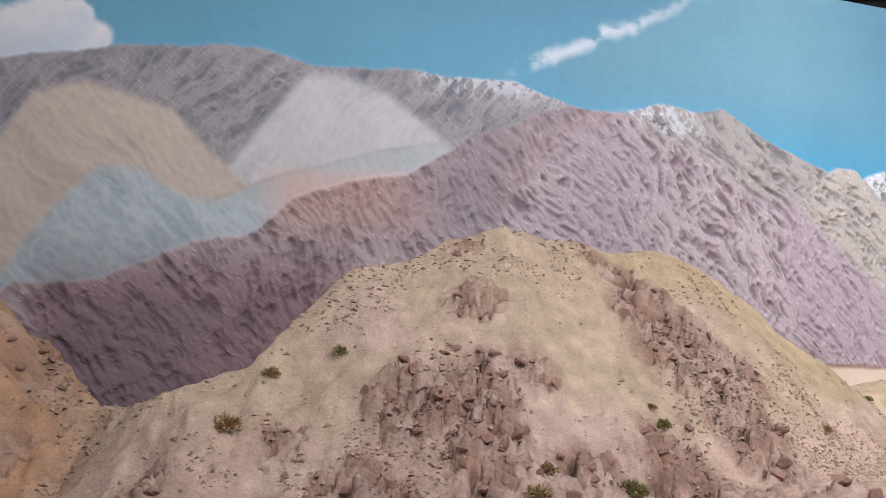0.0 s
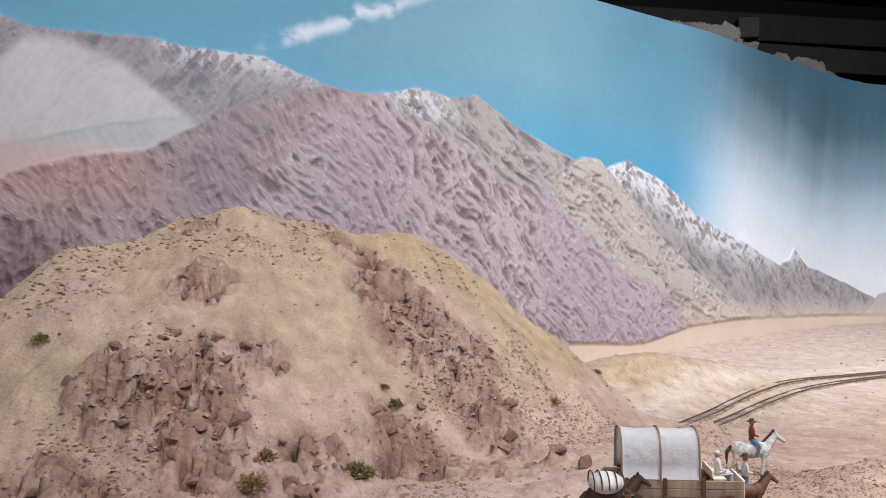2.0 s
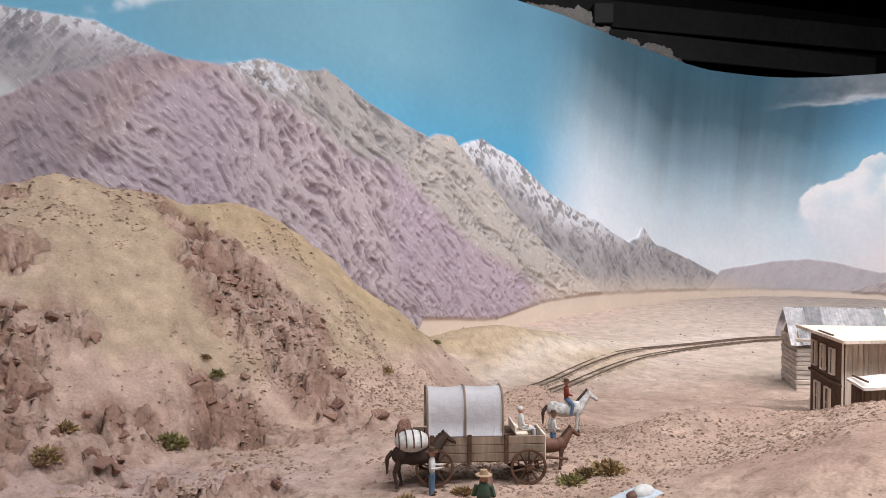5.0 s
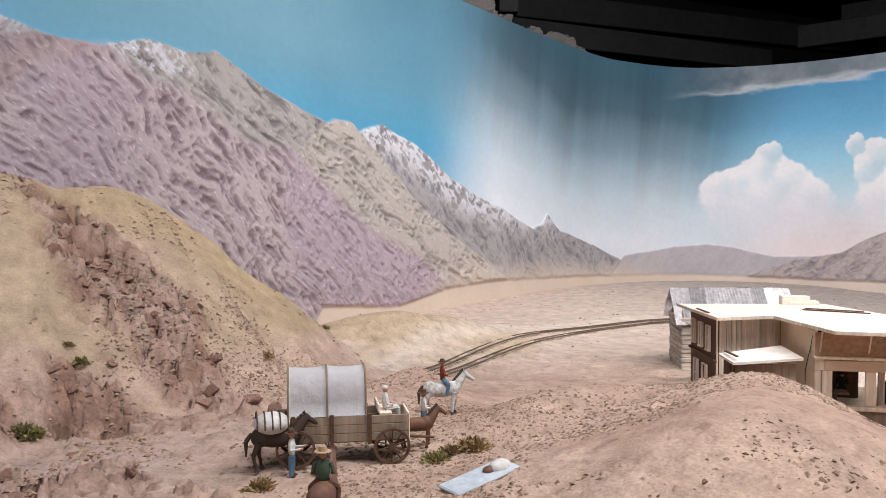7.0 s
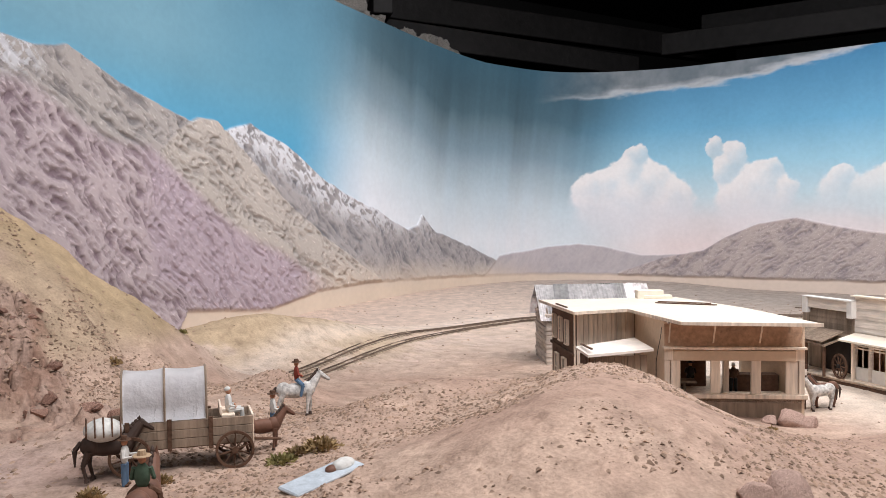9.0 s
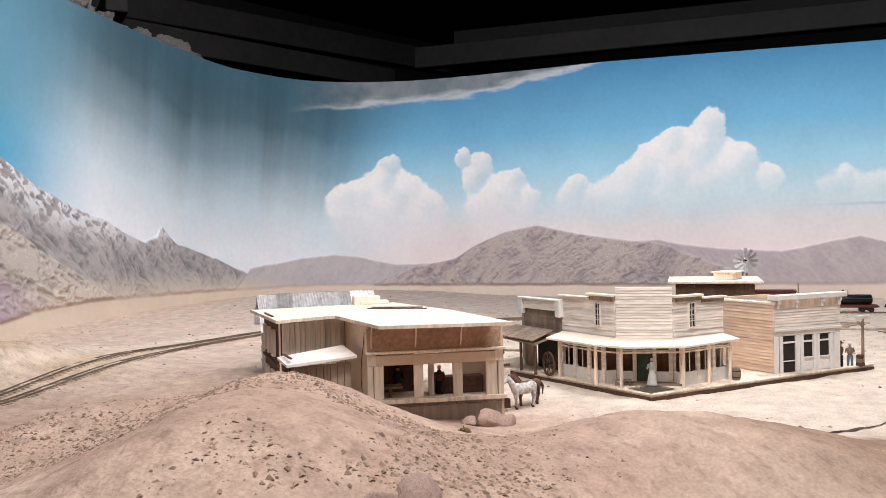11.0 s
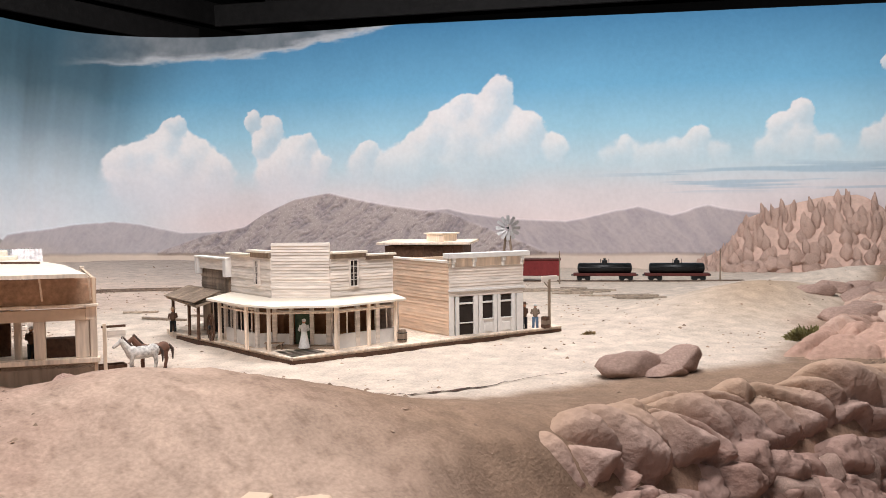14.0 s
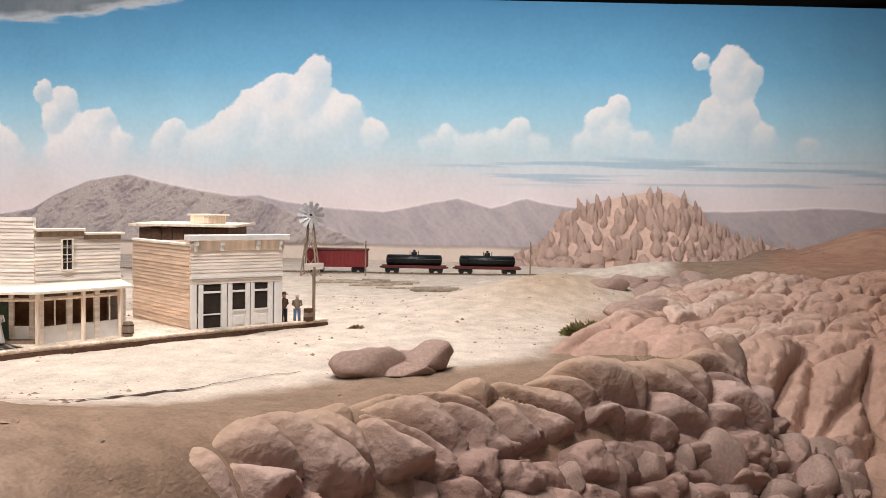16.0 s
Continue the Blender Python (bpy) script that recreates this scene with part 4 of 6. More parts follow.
# ---- shack with a patchwork metal roof ----
def build_shack():
    o = (1.36, 1.30, 1.150)
    s = thing("shack", pose(*o), "log-walled shack with a patchwork corrugated metal roof", "building")
    P = [(1.345, 1.225), (1.50, 1.13), (1.565, 1.235), (1.41, 1.33)]
    for p, q in ((P[0], P[1]), (P[3], P[0]), (P[1], P[2]), (P[2], P[3])):
        m, L = span(p, q, 0, o)
        for i in range(12):
            a = .0 + i * .0085
            part("log", boxbm(-.002, L + .002, -.0022 - .0008 * (i % 3), .003, a, a + .0080, bevel=.0012, m=m), M_LOG, s)
    # gable ends and roof of metal sheets
    m, L = span(P[0], P[1], 0, o)
    D = math.dist(P[1], P[2])
    ridge, eave = .150, .096
    for x in (.0, L - .003):
        bm = bmesh.new()
        a = [bm.verts.new(m @ Vector(c)) for c in ((x, 0, .100), (x, D, .100), (x, D / 2, ridge - .003))]
        b = [bm.verts.new(m @ Vector(c)) for c in ((x + .003, 0, .100), (x + .003, D, .100), (x + .003, D / 2, ridge - .003))]
        bm.faces.new(a)
        bm.faces.new(b[::-1])
        for i in range(3):
            bm.faces.new((a[i], b[i], b[(i + 1) % 3], a[(i + 1) % 3]))
        part("gable", bm, M_GREYWOOD, s)
    rnd = random.Random(3)
    for side in (0, 1):
        for row in range(2):
            x = -.014
            while x < L + .004:
                w = rnd.uniform(.018, .032)
                lift, slip, turn = rnd.uniform(.0006, .0032) + .0022 * row, rnd.uniform(-.006, .006), rnd.uniform(-.0035, .0035)
                bm = bmesh.new()
                f0, f1 = (-.16 + slip, .58) if row == 0 else (.42, 1.0)
                k, cols = 9, []
                for j in range(k + 1):
                    xx = x + w * j / k
                    wave = .0005 * math.cos(j * math.pi)
                    col = []
                    for f in (f0, (f0 + f1) / 2, f1):
                        yy = D / 2 * f if side == 0 else D - D / 2 * f
                        col.append(bm.verts.new(m @ Vector((xx + turn * (f - f0) / (f1 - f0), yy, eave + (ridge - eave) * f + wave + lift + rnd.uniform(-.0004, .0004)))))
                    cols.append(col)
                for c0, c1 in zip(cols[:-1], cols[1:]):
                    for j in range(2):
                        bm.faces.new((c0[j], c1[j], c1[j + 1], c0[j + 1]))
                bmesh.ops.solidify(bm, geom=bm.faces[:], thickness=.0008)
                part("metal_sheet", bm, M_METAL, s)
                x += w - .003


build_shack()

# ---- boardwalk, corner store, annex, bank ----
DECK = [(1.545, .558), (2.008, .366), (2.055, .46), (1.86, .60), (1.83, .95), (1.66, .96), (1.628, .895)]


def build_boardwalk():
    o = (1.545, .558, 1.146)
    d = thing("boardwalk", pose(*o), "long bare wooden boardwalk in front of the store and bank", "boardwalk")
    slab("deck", d, o, DECK, .006, .016, M_WOOD, "bare wooden deck boards")
    for p, q in (((1.545, .558), (2.008, .366)), ((1.628, .895), (1.545, .558))):
        panel("edge_beam", d, o, p, q, .0, .0125, M_DARKWOOD, -.002, .002, label="dark edge beam")
        m, L = span(p, q, 0, o)
        n = int(L / .012)
        for i in range(n):
            part("deck_plank", boxbm(L * i / n, L * (i + 1) / n - .0007, -.003, .060, .0155, .0178, bevel=.0004, m=m), M_WOOD, d)


build_boardwalk()


def build_store():
    o = (1.60, .64, 1.163)
    s = thing("corner_store", pose(*o), "whitewashed two-storey corner store with a wraparound porch", "building")
    SL, CL, CR, SR = (1.640, .775), (1.600, .648), (1.640, .568), (1.742, .528)
    for p, q, tag in (((1.612, .764), (1.578, .657), "left"), (CL, CR, "front"), ((1.628, .549), (1.737, .514), "right")):
        L = math.dist(p, q)
        if tag == "front":
            # entrance between two narrow windows
            for a, b in ((0, .007), (.026, .032), (L - .032, L - .026), (L - .007, L)):
                panel("pilaster", s, o, p, q, .0, .070, M_PALE, -.001, .004, a, b)
            panel("kick_panel", s, o, p, q, .0, .020, M_WHITE, 0, .003, .007, .026, label="white panel under the window")
            panel("kick_panel", s, o, p, q, .0, .020, M_WHITE, 0, .003, L - .026, L - .007)
            panel("door", s, o, p, q, .0, .048, M_GREEN, .010, .013, .032, L - .032, label="dull green door")
            panel("transom", s, o, p, q, .052, .055, M_PALE, 0, .003, .007, L - .007)
        else:
            n = 3
            for i in range(n + 1):
                a = (L - .007) * i / n
                panel("pilaster", s, o, p, q, .0, .070, M_PALE, -.001, .004, a, a + .007)
            for i in range(n):
                a = (L - .007) * i / n + .007
                b = (L - .007) * (i + 1) / n
                panel("kick_panel", s, o, p, q, .0, .022, M_WHITE, 0, .003, a, b, label="white panel under the window")
                panel("mullion", s, o, p, q, .022, .058, M_PALE, .001, .003, (a + b) / 2 - .001, (a + b) / 2 + .001)
                panel("transom", s, o, p, q, .056, .0585, M_PALE, 0, .003, a, b)
        panel("header", s, o, p, q, .062, .0675, M_PALE, -.0005, .004)
    for p, q in (((1.578, .657), CL), (CR, (1.628, .549)), ((1.737, .514), SR)):
        panel("return_wall", s, o, p, q, .0, .022, M_WHITE, 0, .003)
        panel("return_post", s, o, p, q, .0, .0675, M_PALE, 0, .003, 0, .004)
    # dark interior
    slab("interior_floor", s, o, [SL, CL, CR, SR, (1.80, .64), (1.73, .78)], .0, .0015, M_DARKWOOD)
    panel("interior_wall", s, o, (1.665, .76), (1.637, .66), .0, .07, M_BROWNWALL, 0, .003)
    panel("interior_wall", s, o, (1.637, .66), (1.668, .60), .0, .07, M_BROWNWALL, 0, .003)
    panel("interior_wall", s, o, (1.668, .60), (1.76, .56), .0, .07, M_BROWNWALL, 0, .003)
    # upper boards, with the tall parapet in the middle
    laps("upper_wall", s, o, SL, CL, .072, .135, 14, M_PALE, "weathered whitewashed lap boards")
    laps("upper_wall", s, o, CL, CR, .070, .156, 19, M_PALE, "weathered whitewashed lap boards")
    laps("upper_wall", s, o, CR, SR, .072, .134, 14, M_PALE, "weathered whitewashed lap boards")
    LL, LR = math.dist(SL, CL), math.dist(CR, SR)
    panel("parapet", s, o, SL, CL, .135, .141, M_PALE, -.001, .003, LL * .55, LL)
    panel("parapet", s, o, CR, SR, .134, .139, M_PALE, -.001, .003, 0, LR * .5)
    panel("cornice", s, o, SL, CL, .135, .138, M_ROOF, -.008, .006, -.004, LL * .53)
    panel("cornice", s, o, SL, CL, .141, .1445, M_ROOF, -.009, .006, LL * .52, LL)
    panel("cornice", s, o, CR, SR, .139, .1425, M_ROOF, -.009, .006, 0, LR * .55)
    panel("cornice", s, o, CR, SR, .134, .137, M_ROOF, -.008, .006, LR * .55, LR + .003)
    panel("frieze", s, o, CR, SR, .128, .134, M_GREYWOOD, -.004, .002, LR * .55, LR)
    panel("frieze", s, o, CR, SR, .132, .139, M_GREYWOOD, -.004, .002, 0, LR * .55)
    panel("frieze", s, o, SL, CL, .133, .141, M_GREYWOOD, -.004, .002, LL * .55, LL)
    small_window(s, o, SL, CL, LL * .66, LL * .66 + .012, .092, .128, 2, 4, M_PALE)
    small_window(s, o, CR, SR, LR * .30, LR * .30 + .012, .090, .128, 2, 4, M_PALE)
    slab("roof", s, o, [SL, CL, CR, SR, (1.80, .66), (1.72, .82)], .118, .122, M_GREYWOOD)
    panel("back_wall", s, o, (1.80, .66), (1.72, .82), .0, .12, M_GREYWOOD)
    panel("side_wall", s, o, SR, (1.80, .66), .0, .128, M_PALE)
    panel("side_wall", s, o, (1.72, .82), SL, .0, .128, M_PALE)
    # porch roof and posts
    proof = slab("porch_roof", s, o, [(1.586, .775), (1.552, .662), (1.553, .606), (1.610, .528), (1.733, .496), SR, CR, CL, SL], .067, .070, M_ROOF,
                 "cream board porch roof", tilt=[.068, .068, .068, .068, .068, .074, .074, .074, .074])
    for x, y in ((1.592, .752), (1.564, .665), (1.562, .618), (1.620, .541), (1.674, .523), (1.722, .508)):
        bm = boxbm(x - o[0] - .0022, x - o[0] + .0022, y - o[1] - .0022, y - o[1] + .0022, .0, .067, bevel=.0004)
        part("porch_post", bm, M_WOOD, s)
    for p, q in (((1.592, .752), (1.564, .665)), ((1.564, .665), (1.562, .618)), ((1.562, .618), (1.620, .541)), ((1.620, .541), (1.722, .508))):
        panel("porch_rail", s, o, p, q, .055, .0575, M_WOOD, -.001, .001)
    # step at the door
    st = slab("door_step", s, o, [(1.586, .628), (1.628, .548), (1.640, .568), (1.606, .640)], .0, .004, M_GREYWOOD)
    # wagon wheel leaning by the wall
    w = wheel_thing("cart_wheel", .021, 10)
    w.matrix_world = pose(1.597, .778, 1.163 + .021, 0, 0, 62)
    tagged(w, "old wooden spoked cart wheel leaning on the porch", "wheel")


def wheel_mesh(r, n):
    """The three meshes of a spoked wheel in its own plane (x, z)."""
    rim = bmesh.new()
    k = 28
    rings = []
    for i in range(k):
        a = 2 * math.pi * i / k
        rings.append([rim.verts.new((math.cos(a) * rr, yy, math.sin(a) * rr)) for rr, yy in ((r, -.0016), (r, .0016), (r * .86, .0016), (r * .86, -.0016))])
    for i in range(k):
        for j in range(4):
            rim.faces.new((rings[i][j], rings[(i + 1) % k][j], rings[(i + 1) % k][(j + 1) % 4], rings[i][(j + 1) % 4]))
    spokes = bmesh.new()
    for i in range(n):
        a = 2 * math.pi * i / n
        tube(spokes, (0, 0, 0), (math.cos(a) * r * .9, 0, math.sin(a) * r * .9), r * .055, r * .04, 6)
    hub = bmesh.new()
    tube(hub, (0, -.0042, 0), (0, .0042, 0), r * .19, r * .15, 10)
    return rim, spokes, hub


def wheel_thing(name, r, n):
    w = new(name)
    w.empty_display_size = .01
    rim, spokes, hub = wheel_mesh(r, n)
    part("rim", rim, M_DARKWOOD, w)
    part("spokes", spokes, M_DARKWOOD, w)
    part("hub", hub, M_IRON, w)
    return w


build_store()


def build_annex():
    o = (1.66, .87, 1.163)
    s = thing("annex", pose(*o), "narrow grey false-fronted shop with a sign board and open porch", "building")
    p, q = (1.672, .880), (1.640, .780)
    L = math.dist(p, q)
    laps("front_wall", s, o, p, q, .058, .112, 12, M_GREYWOOD, "grey lap boards")
    panel("front_wall", s, o, p, q, .0, .058, M_GREYWOOD, .0, .004, .0, .03)
    # Near-black panel puts the unlit room behind the porch into the colour.
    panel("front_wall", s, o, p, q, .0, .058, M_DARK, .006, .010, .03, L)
    panel("sign_board", s, o, p, q, .108, .126, M_PALE, -.006, -.002, -.004, L + .004, label="blank pale sign board")
    for a in (-.008, L - .004):
        panel("sign_bracket", s, o, p, q, .098, .128, M_WHITE, -.010, .002, a, a + .012, label="white end bracket")
    panel("sign_top", s, o, p, q, .126, .129, M_WHITE, -.011, .003, -.008, L + .008)
    panel("side_wall", s, o, (1.76, .95), p, .0, .108, M_GREYWOOD)
    slab("roof", s, o, [p, q, (1.72, .82), (1.76, .93)], .100, .103, M_GREYWOOD)
    # porch with a shingled roof on posts
    eaves = [(1.640, .935), (1.588, .800), (1.640, .785), (1.672, .885)]
    slab("porch_roof", s, o, eaves, .056, .059, M_GREYWOOD, "grey sloping plank porch roof", tilt=[.0585, .0545, .069, .073])
    m, L2 = span(eaves[0], eaves[1], 0, o)
    for i in range(9):
        part("roof_plank", boxbm(L2 * i / 9, L2 * (i + 1) / 9 - .001, -.004, .044, .0585, .0605, bevel=.0004, m=m @ Matrix.Rotation(.33, 4, "X") @ Matrix.Translation((0, .019, -.001 - .0193 * 1.0 + .019))), M_GREYWOOD, s)
    for x, y in ((1.640, .918), (1.616, .850), (1.596, .805)):
        part("porch_post", boxbm(x - o[0] - .002, x - o[0] + .002, y - o[1] - .002, y - o[1] + .002, .0, .056, bevel=.0004), M_DARKWOOD, s)


build_annex()


def build_bank():
    o = (1.815, .468, 1.160)
    s = thing("bank", pose(*o), "peach-sided false-fronted bank with white panelled front", "building")
    A, B = (1.813, .470), (1.934, .400)
    C, D = (2.02, .56), (1.885, .64)
    L = math.dist(A, B)
    laps("upper_wall", s, o, A, B, .078, .126, 10, M_PALE, "whitewashed lap boards")
    panel("cornice", s, o, A, B, .128, .136, M_WHITE, -.012, .008, -.006, L + .006, label="white projecting cornice")
    panel("frieze", s, o, A, B, .114, .128, M_WOOD, -.003, .002, -.001, L + .001)
    m, _ = span(A, B, 0, o)
    for x in (.006, .044, .098, L - .006):
        b = part("corbel", boxbm(x - .003, x + .003, -.010, -.003, .121, .128, bevel=.001, m=m), M_WHITE, s)
        part("corbel", boxbm(x - .0025, x + .0025, -.007, -.003, .113, .121, bevel=.001, m=m), M_WHITE, s)
    panel("belt", s, o, A, B, .074, .078, M_WHITE, -.004, .004, -.001, L + .001)
    panel("belt", s, o, A, B, .066, .0735, M_PALE, -.001, .004)
    # white front: columns, door, windows with panels
    for i, (a, b) in enumerate(((0, .009), (.012, .019), (.045, .053), (.055, .062), (.082, .088), (.090, .096), (.117, .124), (.127, L))):
        panel("column", s, o, A, B, .0, .066, M_WHITE, -.002 + .0015 * (i % 2), .003, a, b)
    # Door and window openings backed near-black in place of a shaded room.
    for a, b, low in ((.019, .045, .004), (.062, .082, .026), (.096, .117, .026)):
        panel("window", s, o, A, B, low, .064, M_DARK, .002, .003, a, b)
        panel("transom", s, o, A, B, .053, .056, M_WHITE, -.0005, .002, a, b)
    panel("door_rail", s, o, A, B, .022, .024, M_WHITE, 0, .002, .019, .045)
    for a, b in ((.062, .082), (.096, .117)):
        panel("kick_panel", s, o, A, B, .0, .026, M_WHITE, 0, .003, a, b)
        panel("moulding", s, o, A, B, .006, .020, M_WHITE, -.0015, .001, a + .003, b - .003)
        panel("window_sill", s, o, A, B, .026, .028, M_WHITE, -.003, .002, a, b)
    panel("infill", s, o, A, B, .0, .066, M_WHITE, .003, .005, .124, .127)
    # peach side wall, back and roof
    laps("side_wall", s, o, D, A, .0, .120, 22, M_PEACH, "peach lap-boarded side wall")
    panel("side_cap", s, o, D, A, .120, .124, M_PALE, -.003, .006, 0, .19)
    panel("side_wall", s, o, B, C, .0, .12, M_PEACH)
    panel("back_wall", s, o, C, D, .0, .12, M_PEACH)
    slab("roof", s, o, [A, B, C, D], .112, .116, M_GREYWOOD)
    # building behind, with a dark flat roof and roof hatch
    o2 = (2.0, .72, 1.150)
    r = thing("rear_building", pose(*o2), "brown plank building with a flat dark-edged roof behind the bank", "building")
    P = [(2.00, .735), (2.06, .595), (2.20, .66), (2.14, .80)]
    for p, q in zip(P, P[1:] + P[:1]):
        planks(r, o2, p, q, .0, .146, 8, M_DARKWOOD)
    slab("roof", r, o2, [(1.985, .745), (2.055, .575), (2.215, .65), (2.145, .82)], .148, .152, M_WOOD, "pale-edged flat roof")
    part("roof_hatch", boxbm(.07, .12, -.075, -.035, .152, .166, bevel=.001), M_WOOD, r)
    part("hatch_lid", boxbm(.066, .124, -.079, -.031, .166, .169, bevel=.0006), M_ROOF, r)


build_bank()


# ---- windmill ----
def build_windmill():
    x, y = 2.85, .927
    z = gz(x, y)
    w = thing("windmill", pose(x, y, z - .002, 0, 0, 20), "grey farm windmill on a wooden lattice tower", "windmill")
    h = .155
    legs = [(-.022, -.022), (.022, -.022), (.022, .022), (-.022, .022)]
    for a, b in legs:
        part("leg", tube(bmesh.new(), (a, b, 0), (a * .2, b * .2, h), .0022, n=6), M_GREYWOOD, w)
    for k in range(3):
        f, g = k / 3, (k + 1) / 3
        for i in range(4):
            (a, b), (c, d) = legs[i], legs[(i + 1) % 4]
            s1, s2 = 1 - .8 * f, 1 - .8 * g
            part("brace", tube(bmesh.new(), (a * s1, b * s1, h * f), (c * s2, d * s2, h * g), .0012, n=5), M_GREYWOOD, w)
    rot = new("rotor")
    rot.parent = w
    rot.matrix_local = pose(-.016, -.004, h + .012, 0, 0, -70)
    for i in range(12):
        a = 2 * math.pi * i / 12
        bm = bmesh.new()
        m = Matrix.Rotation(a, 4, "Y") @ Matrix.Rotation(.5, 4, "Z")
        box(bm, -.0055, .0055, -.0004, .0004, .010, .036, m)
        part("blade", bm, M_BLADE, rot)
    bm = bmesh.new()
    tube(bm, (0, -.004, 0), (0, .012, 0), .003, n=8)
    part("hub", bm, M_IRON, rot)
    bm = boxbm(.004, .034, -.0006, .0006, -.010, .010, m=Matrix.Translation((0, 0, h + .010)))
    part("tail_vane", bm, M_WHITE, w)


build_windmill()


# ---- railway ----
def track(name, pts, label, n_ties):
    """Ties and two rails along a smooth line on the ground."""
    P = np.array(pts, float)
    d = np.r_[0, np.cumsum(np.hypot(*np.diff(P, axis=0).T))]
    t = thing(name, pose(P[0, 0], P[0, 1], gz(*P[0])), label, "railway track", kind="")
    o = Vector((P[0, 0], P[0, 1], gz(*P[0])))
    s = np.linspace(0, d[-1], 90)
    # smooth line through the points
    k = np.ones(9) / 9
    xs, ys = np.interp(s, d, P[:, 0]), np.interp(s, d, P[:, 1])
    pad = lambda a: np.convolve(np.r_[np.full(4, a[0]) + (np.arange(-4, 0)) * (a[1] - a[0]), a, np.full(4, a[-1]) + np.arange(1, 5) * (a[-1] - a[-2])], k, "valid")
    xs, ys = pad(xs), pad(ys)
    zs = np.convolve(np.r_[[gz(xs[0], ys[0])] * 4, [gz(a, b) for a, b in zip(xs, ys)], [gz(xs[-1], ys[-1])] * 4], k, "valid")
    tie = None
    for i in range(n_ties):
        u = (len(s) - 1) * (i + .5) / n_ties
        a = int(u)
        f = u - a
        x, y, z = (float(v[a] * (1 - f) + v[min(a + 1, 89)] * f) for v in (xs, ys, zs))
        ang = math.degrees(math.atan2(ys[min(a + 1, 89)] - ys[a], xs[min(a + 1, 89)] - xs[a]))
        if tie is None:
            tie = part("tie", boxbm(-.0024, .0024, -.015, .015, -.004, .0014, bevel=.0005), M_TIE, t)
            ob = tie
        else:
            ob = new("tie", tie.data)
            ob.parent = t
        ob.matrix_local = Matrix.Translation(-o) @ pose(x, y, z, 0, 0, ang + random.Random(i).uniform(-2, 2))
    for side in (-.0083, .0083):
        bm = bmesh.new()
        prev = None
        for i in range(len(s)):
            j = min(i, len(s) - 2)
            dx, dy = xs[j + 1] - xs[j], ys[j + 1] - ys[j]
            l = math.hypot(dx, dy)
            nx, ny = -dy / l, dx / l
            row = [bm.verts.new(Vector((xs[i] + nx * (side + w), ys[i] + ny * (side + w), zs[i] + h)) - o) for w, h in ((-.0010, .0012), (.0010, .0012), (.0007, .0040), (-.0007, .0040))]
            if prev:
                for e in range(4):
                    bm.faces.new((prev[e], row[e], row[(e + 1) % 4], prev[(e + 1) % 4]))
            prev = row
        part("rail", bm, M_RAIL, t, "rusty steel rail")
    return t


track("railway_track", [(.86, 1.32), (.90, 1.360), (.993, 1.433), (1.10, 1.515), (1.335, 1.655), (1.56, 1.745), (1.80, 1.79), (2.05, 1.74), (2.25, 1.53), (2.5, 1.30)],
      "curving weathered railway track on dark ties in sand", 150)
track("railway_track", [(.835, 1.352), (.875, 1.395), (.970, 1.470), (1.08, 1.556), (1.32, 1.698), (1.55, 1.790), (1.80, 1.836), (2.08, 1.782), (2.29, 1.56), (2.54, 1.33)],
      "outer curving railway track half buried in pale sand", 150)
track("railway_siding", [(2.66, 1.55), (2.78, 1.30), (2.965, .918), (3.05, .728), (3.135, .537), (3.22, .35)], "straight railway siding behind the town", 90)


def tank_car(x, y, yaw):
    z = gz(x, y) + .004
    c = thing("tank_car", pose(x, y, z, 0, 0, yaw), "black railway tank car on a dark red frame", "tank car", "tank cars on the siding")
    hl = .092
    part("frame", boxbm(-hl, hl, -.018, .018, .014, .022, bevel=.0008), M_DECKRED, c, "dark red flat frame")
    bm = bmesh.new()
    tube(bm, (-.074, 0, .0370), (.074, 0, .0370), .0150, n=24)
    for sx in (-1, 1):
        ball(bm, (sx * .074, 0, .0370), (.006, .0149, .0149), u=24, v=8)
    part("tank", bm, M_IRON, c, smooth=True)
    bm = bmesh.new()
    tube(bm, (0, 0, .048), (0, 0, .058), .0085, n=16)
    ball(bm, (0, 0, .058), (.0085, .0085, .0035), u=16, v=6)
    dome = part("dome", bm, M_IRON, c)
    bm = bmesh.new()
    tube(bm, (0, 0, .060), (0, 0, .066), .0035, n=10)
    part("valve", bm, M_IRON, dome)
    for sx in (-.012, .012):
        part("handrail", tube(bmesh.new(), (sx, -.011, .047), (sx, -.011, .064), .0010, n=5), M_IRON, dome)
    for sy in (-.0165, .0165):
        part("handrail", tube(bmesh.new(), (-.075, sy, .040), (.075, sy, .040), .0009, n=5), M_IRON, c)
    for sx in (-.055, 0, .055):
        bm = sweep(bmesh.new(), [(sx, math.cos(a) * .0154, .037 + math.sin(a) * .0154) for a in np.linspace(-.5, math.pi + .5, 20)], .0007, 4)
        part("strap", bm, M_IRON, c)
    for sx in (-.062, .062):
        part("truck", boxbm(sx - .020, sx + .020, -.013, .013, .006, .014, bevel=.001), M_IRON, c)
        for dx in (-.012, .012):
            for sy in (-.012, .012):
                part("wheel", tube(bmesh.new(), (sx + dx, sy - .0015, .0082), (sx + dx, sy + .0015, .0082), .0082, n=16), M_IRON, c)
    for sx in (-hl, hl):
        part("coupler", boxbm(sx - .006, sx + .006, -.002, .002, .014, .018), M_IRON, c)
    return c


tank_car(3.062, .715, -65.5)
tank_car(3.147, .525, -65.5)


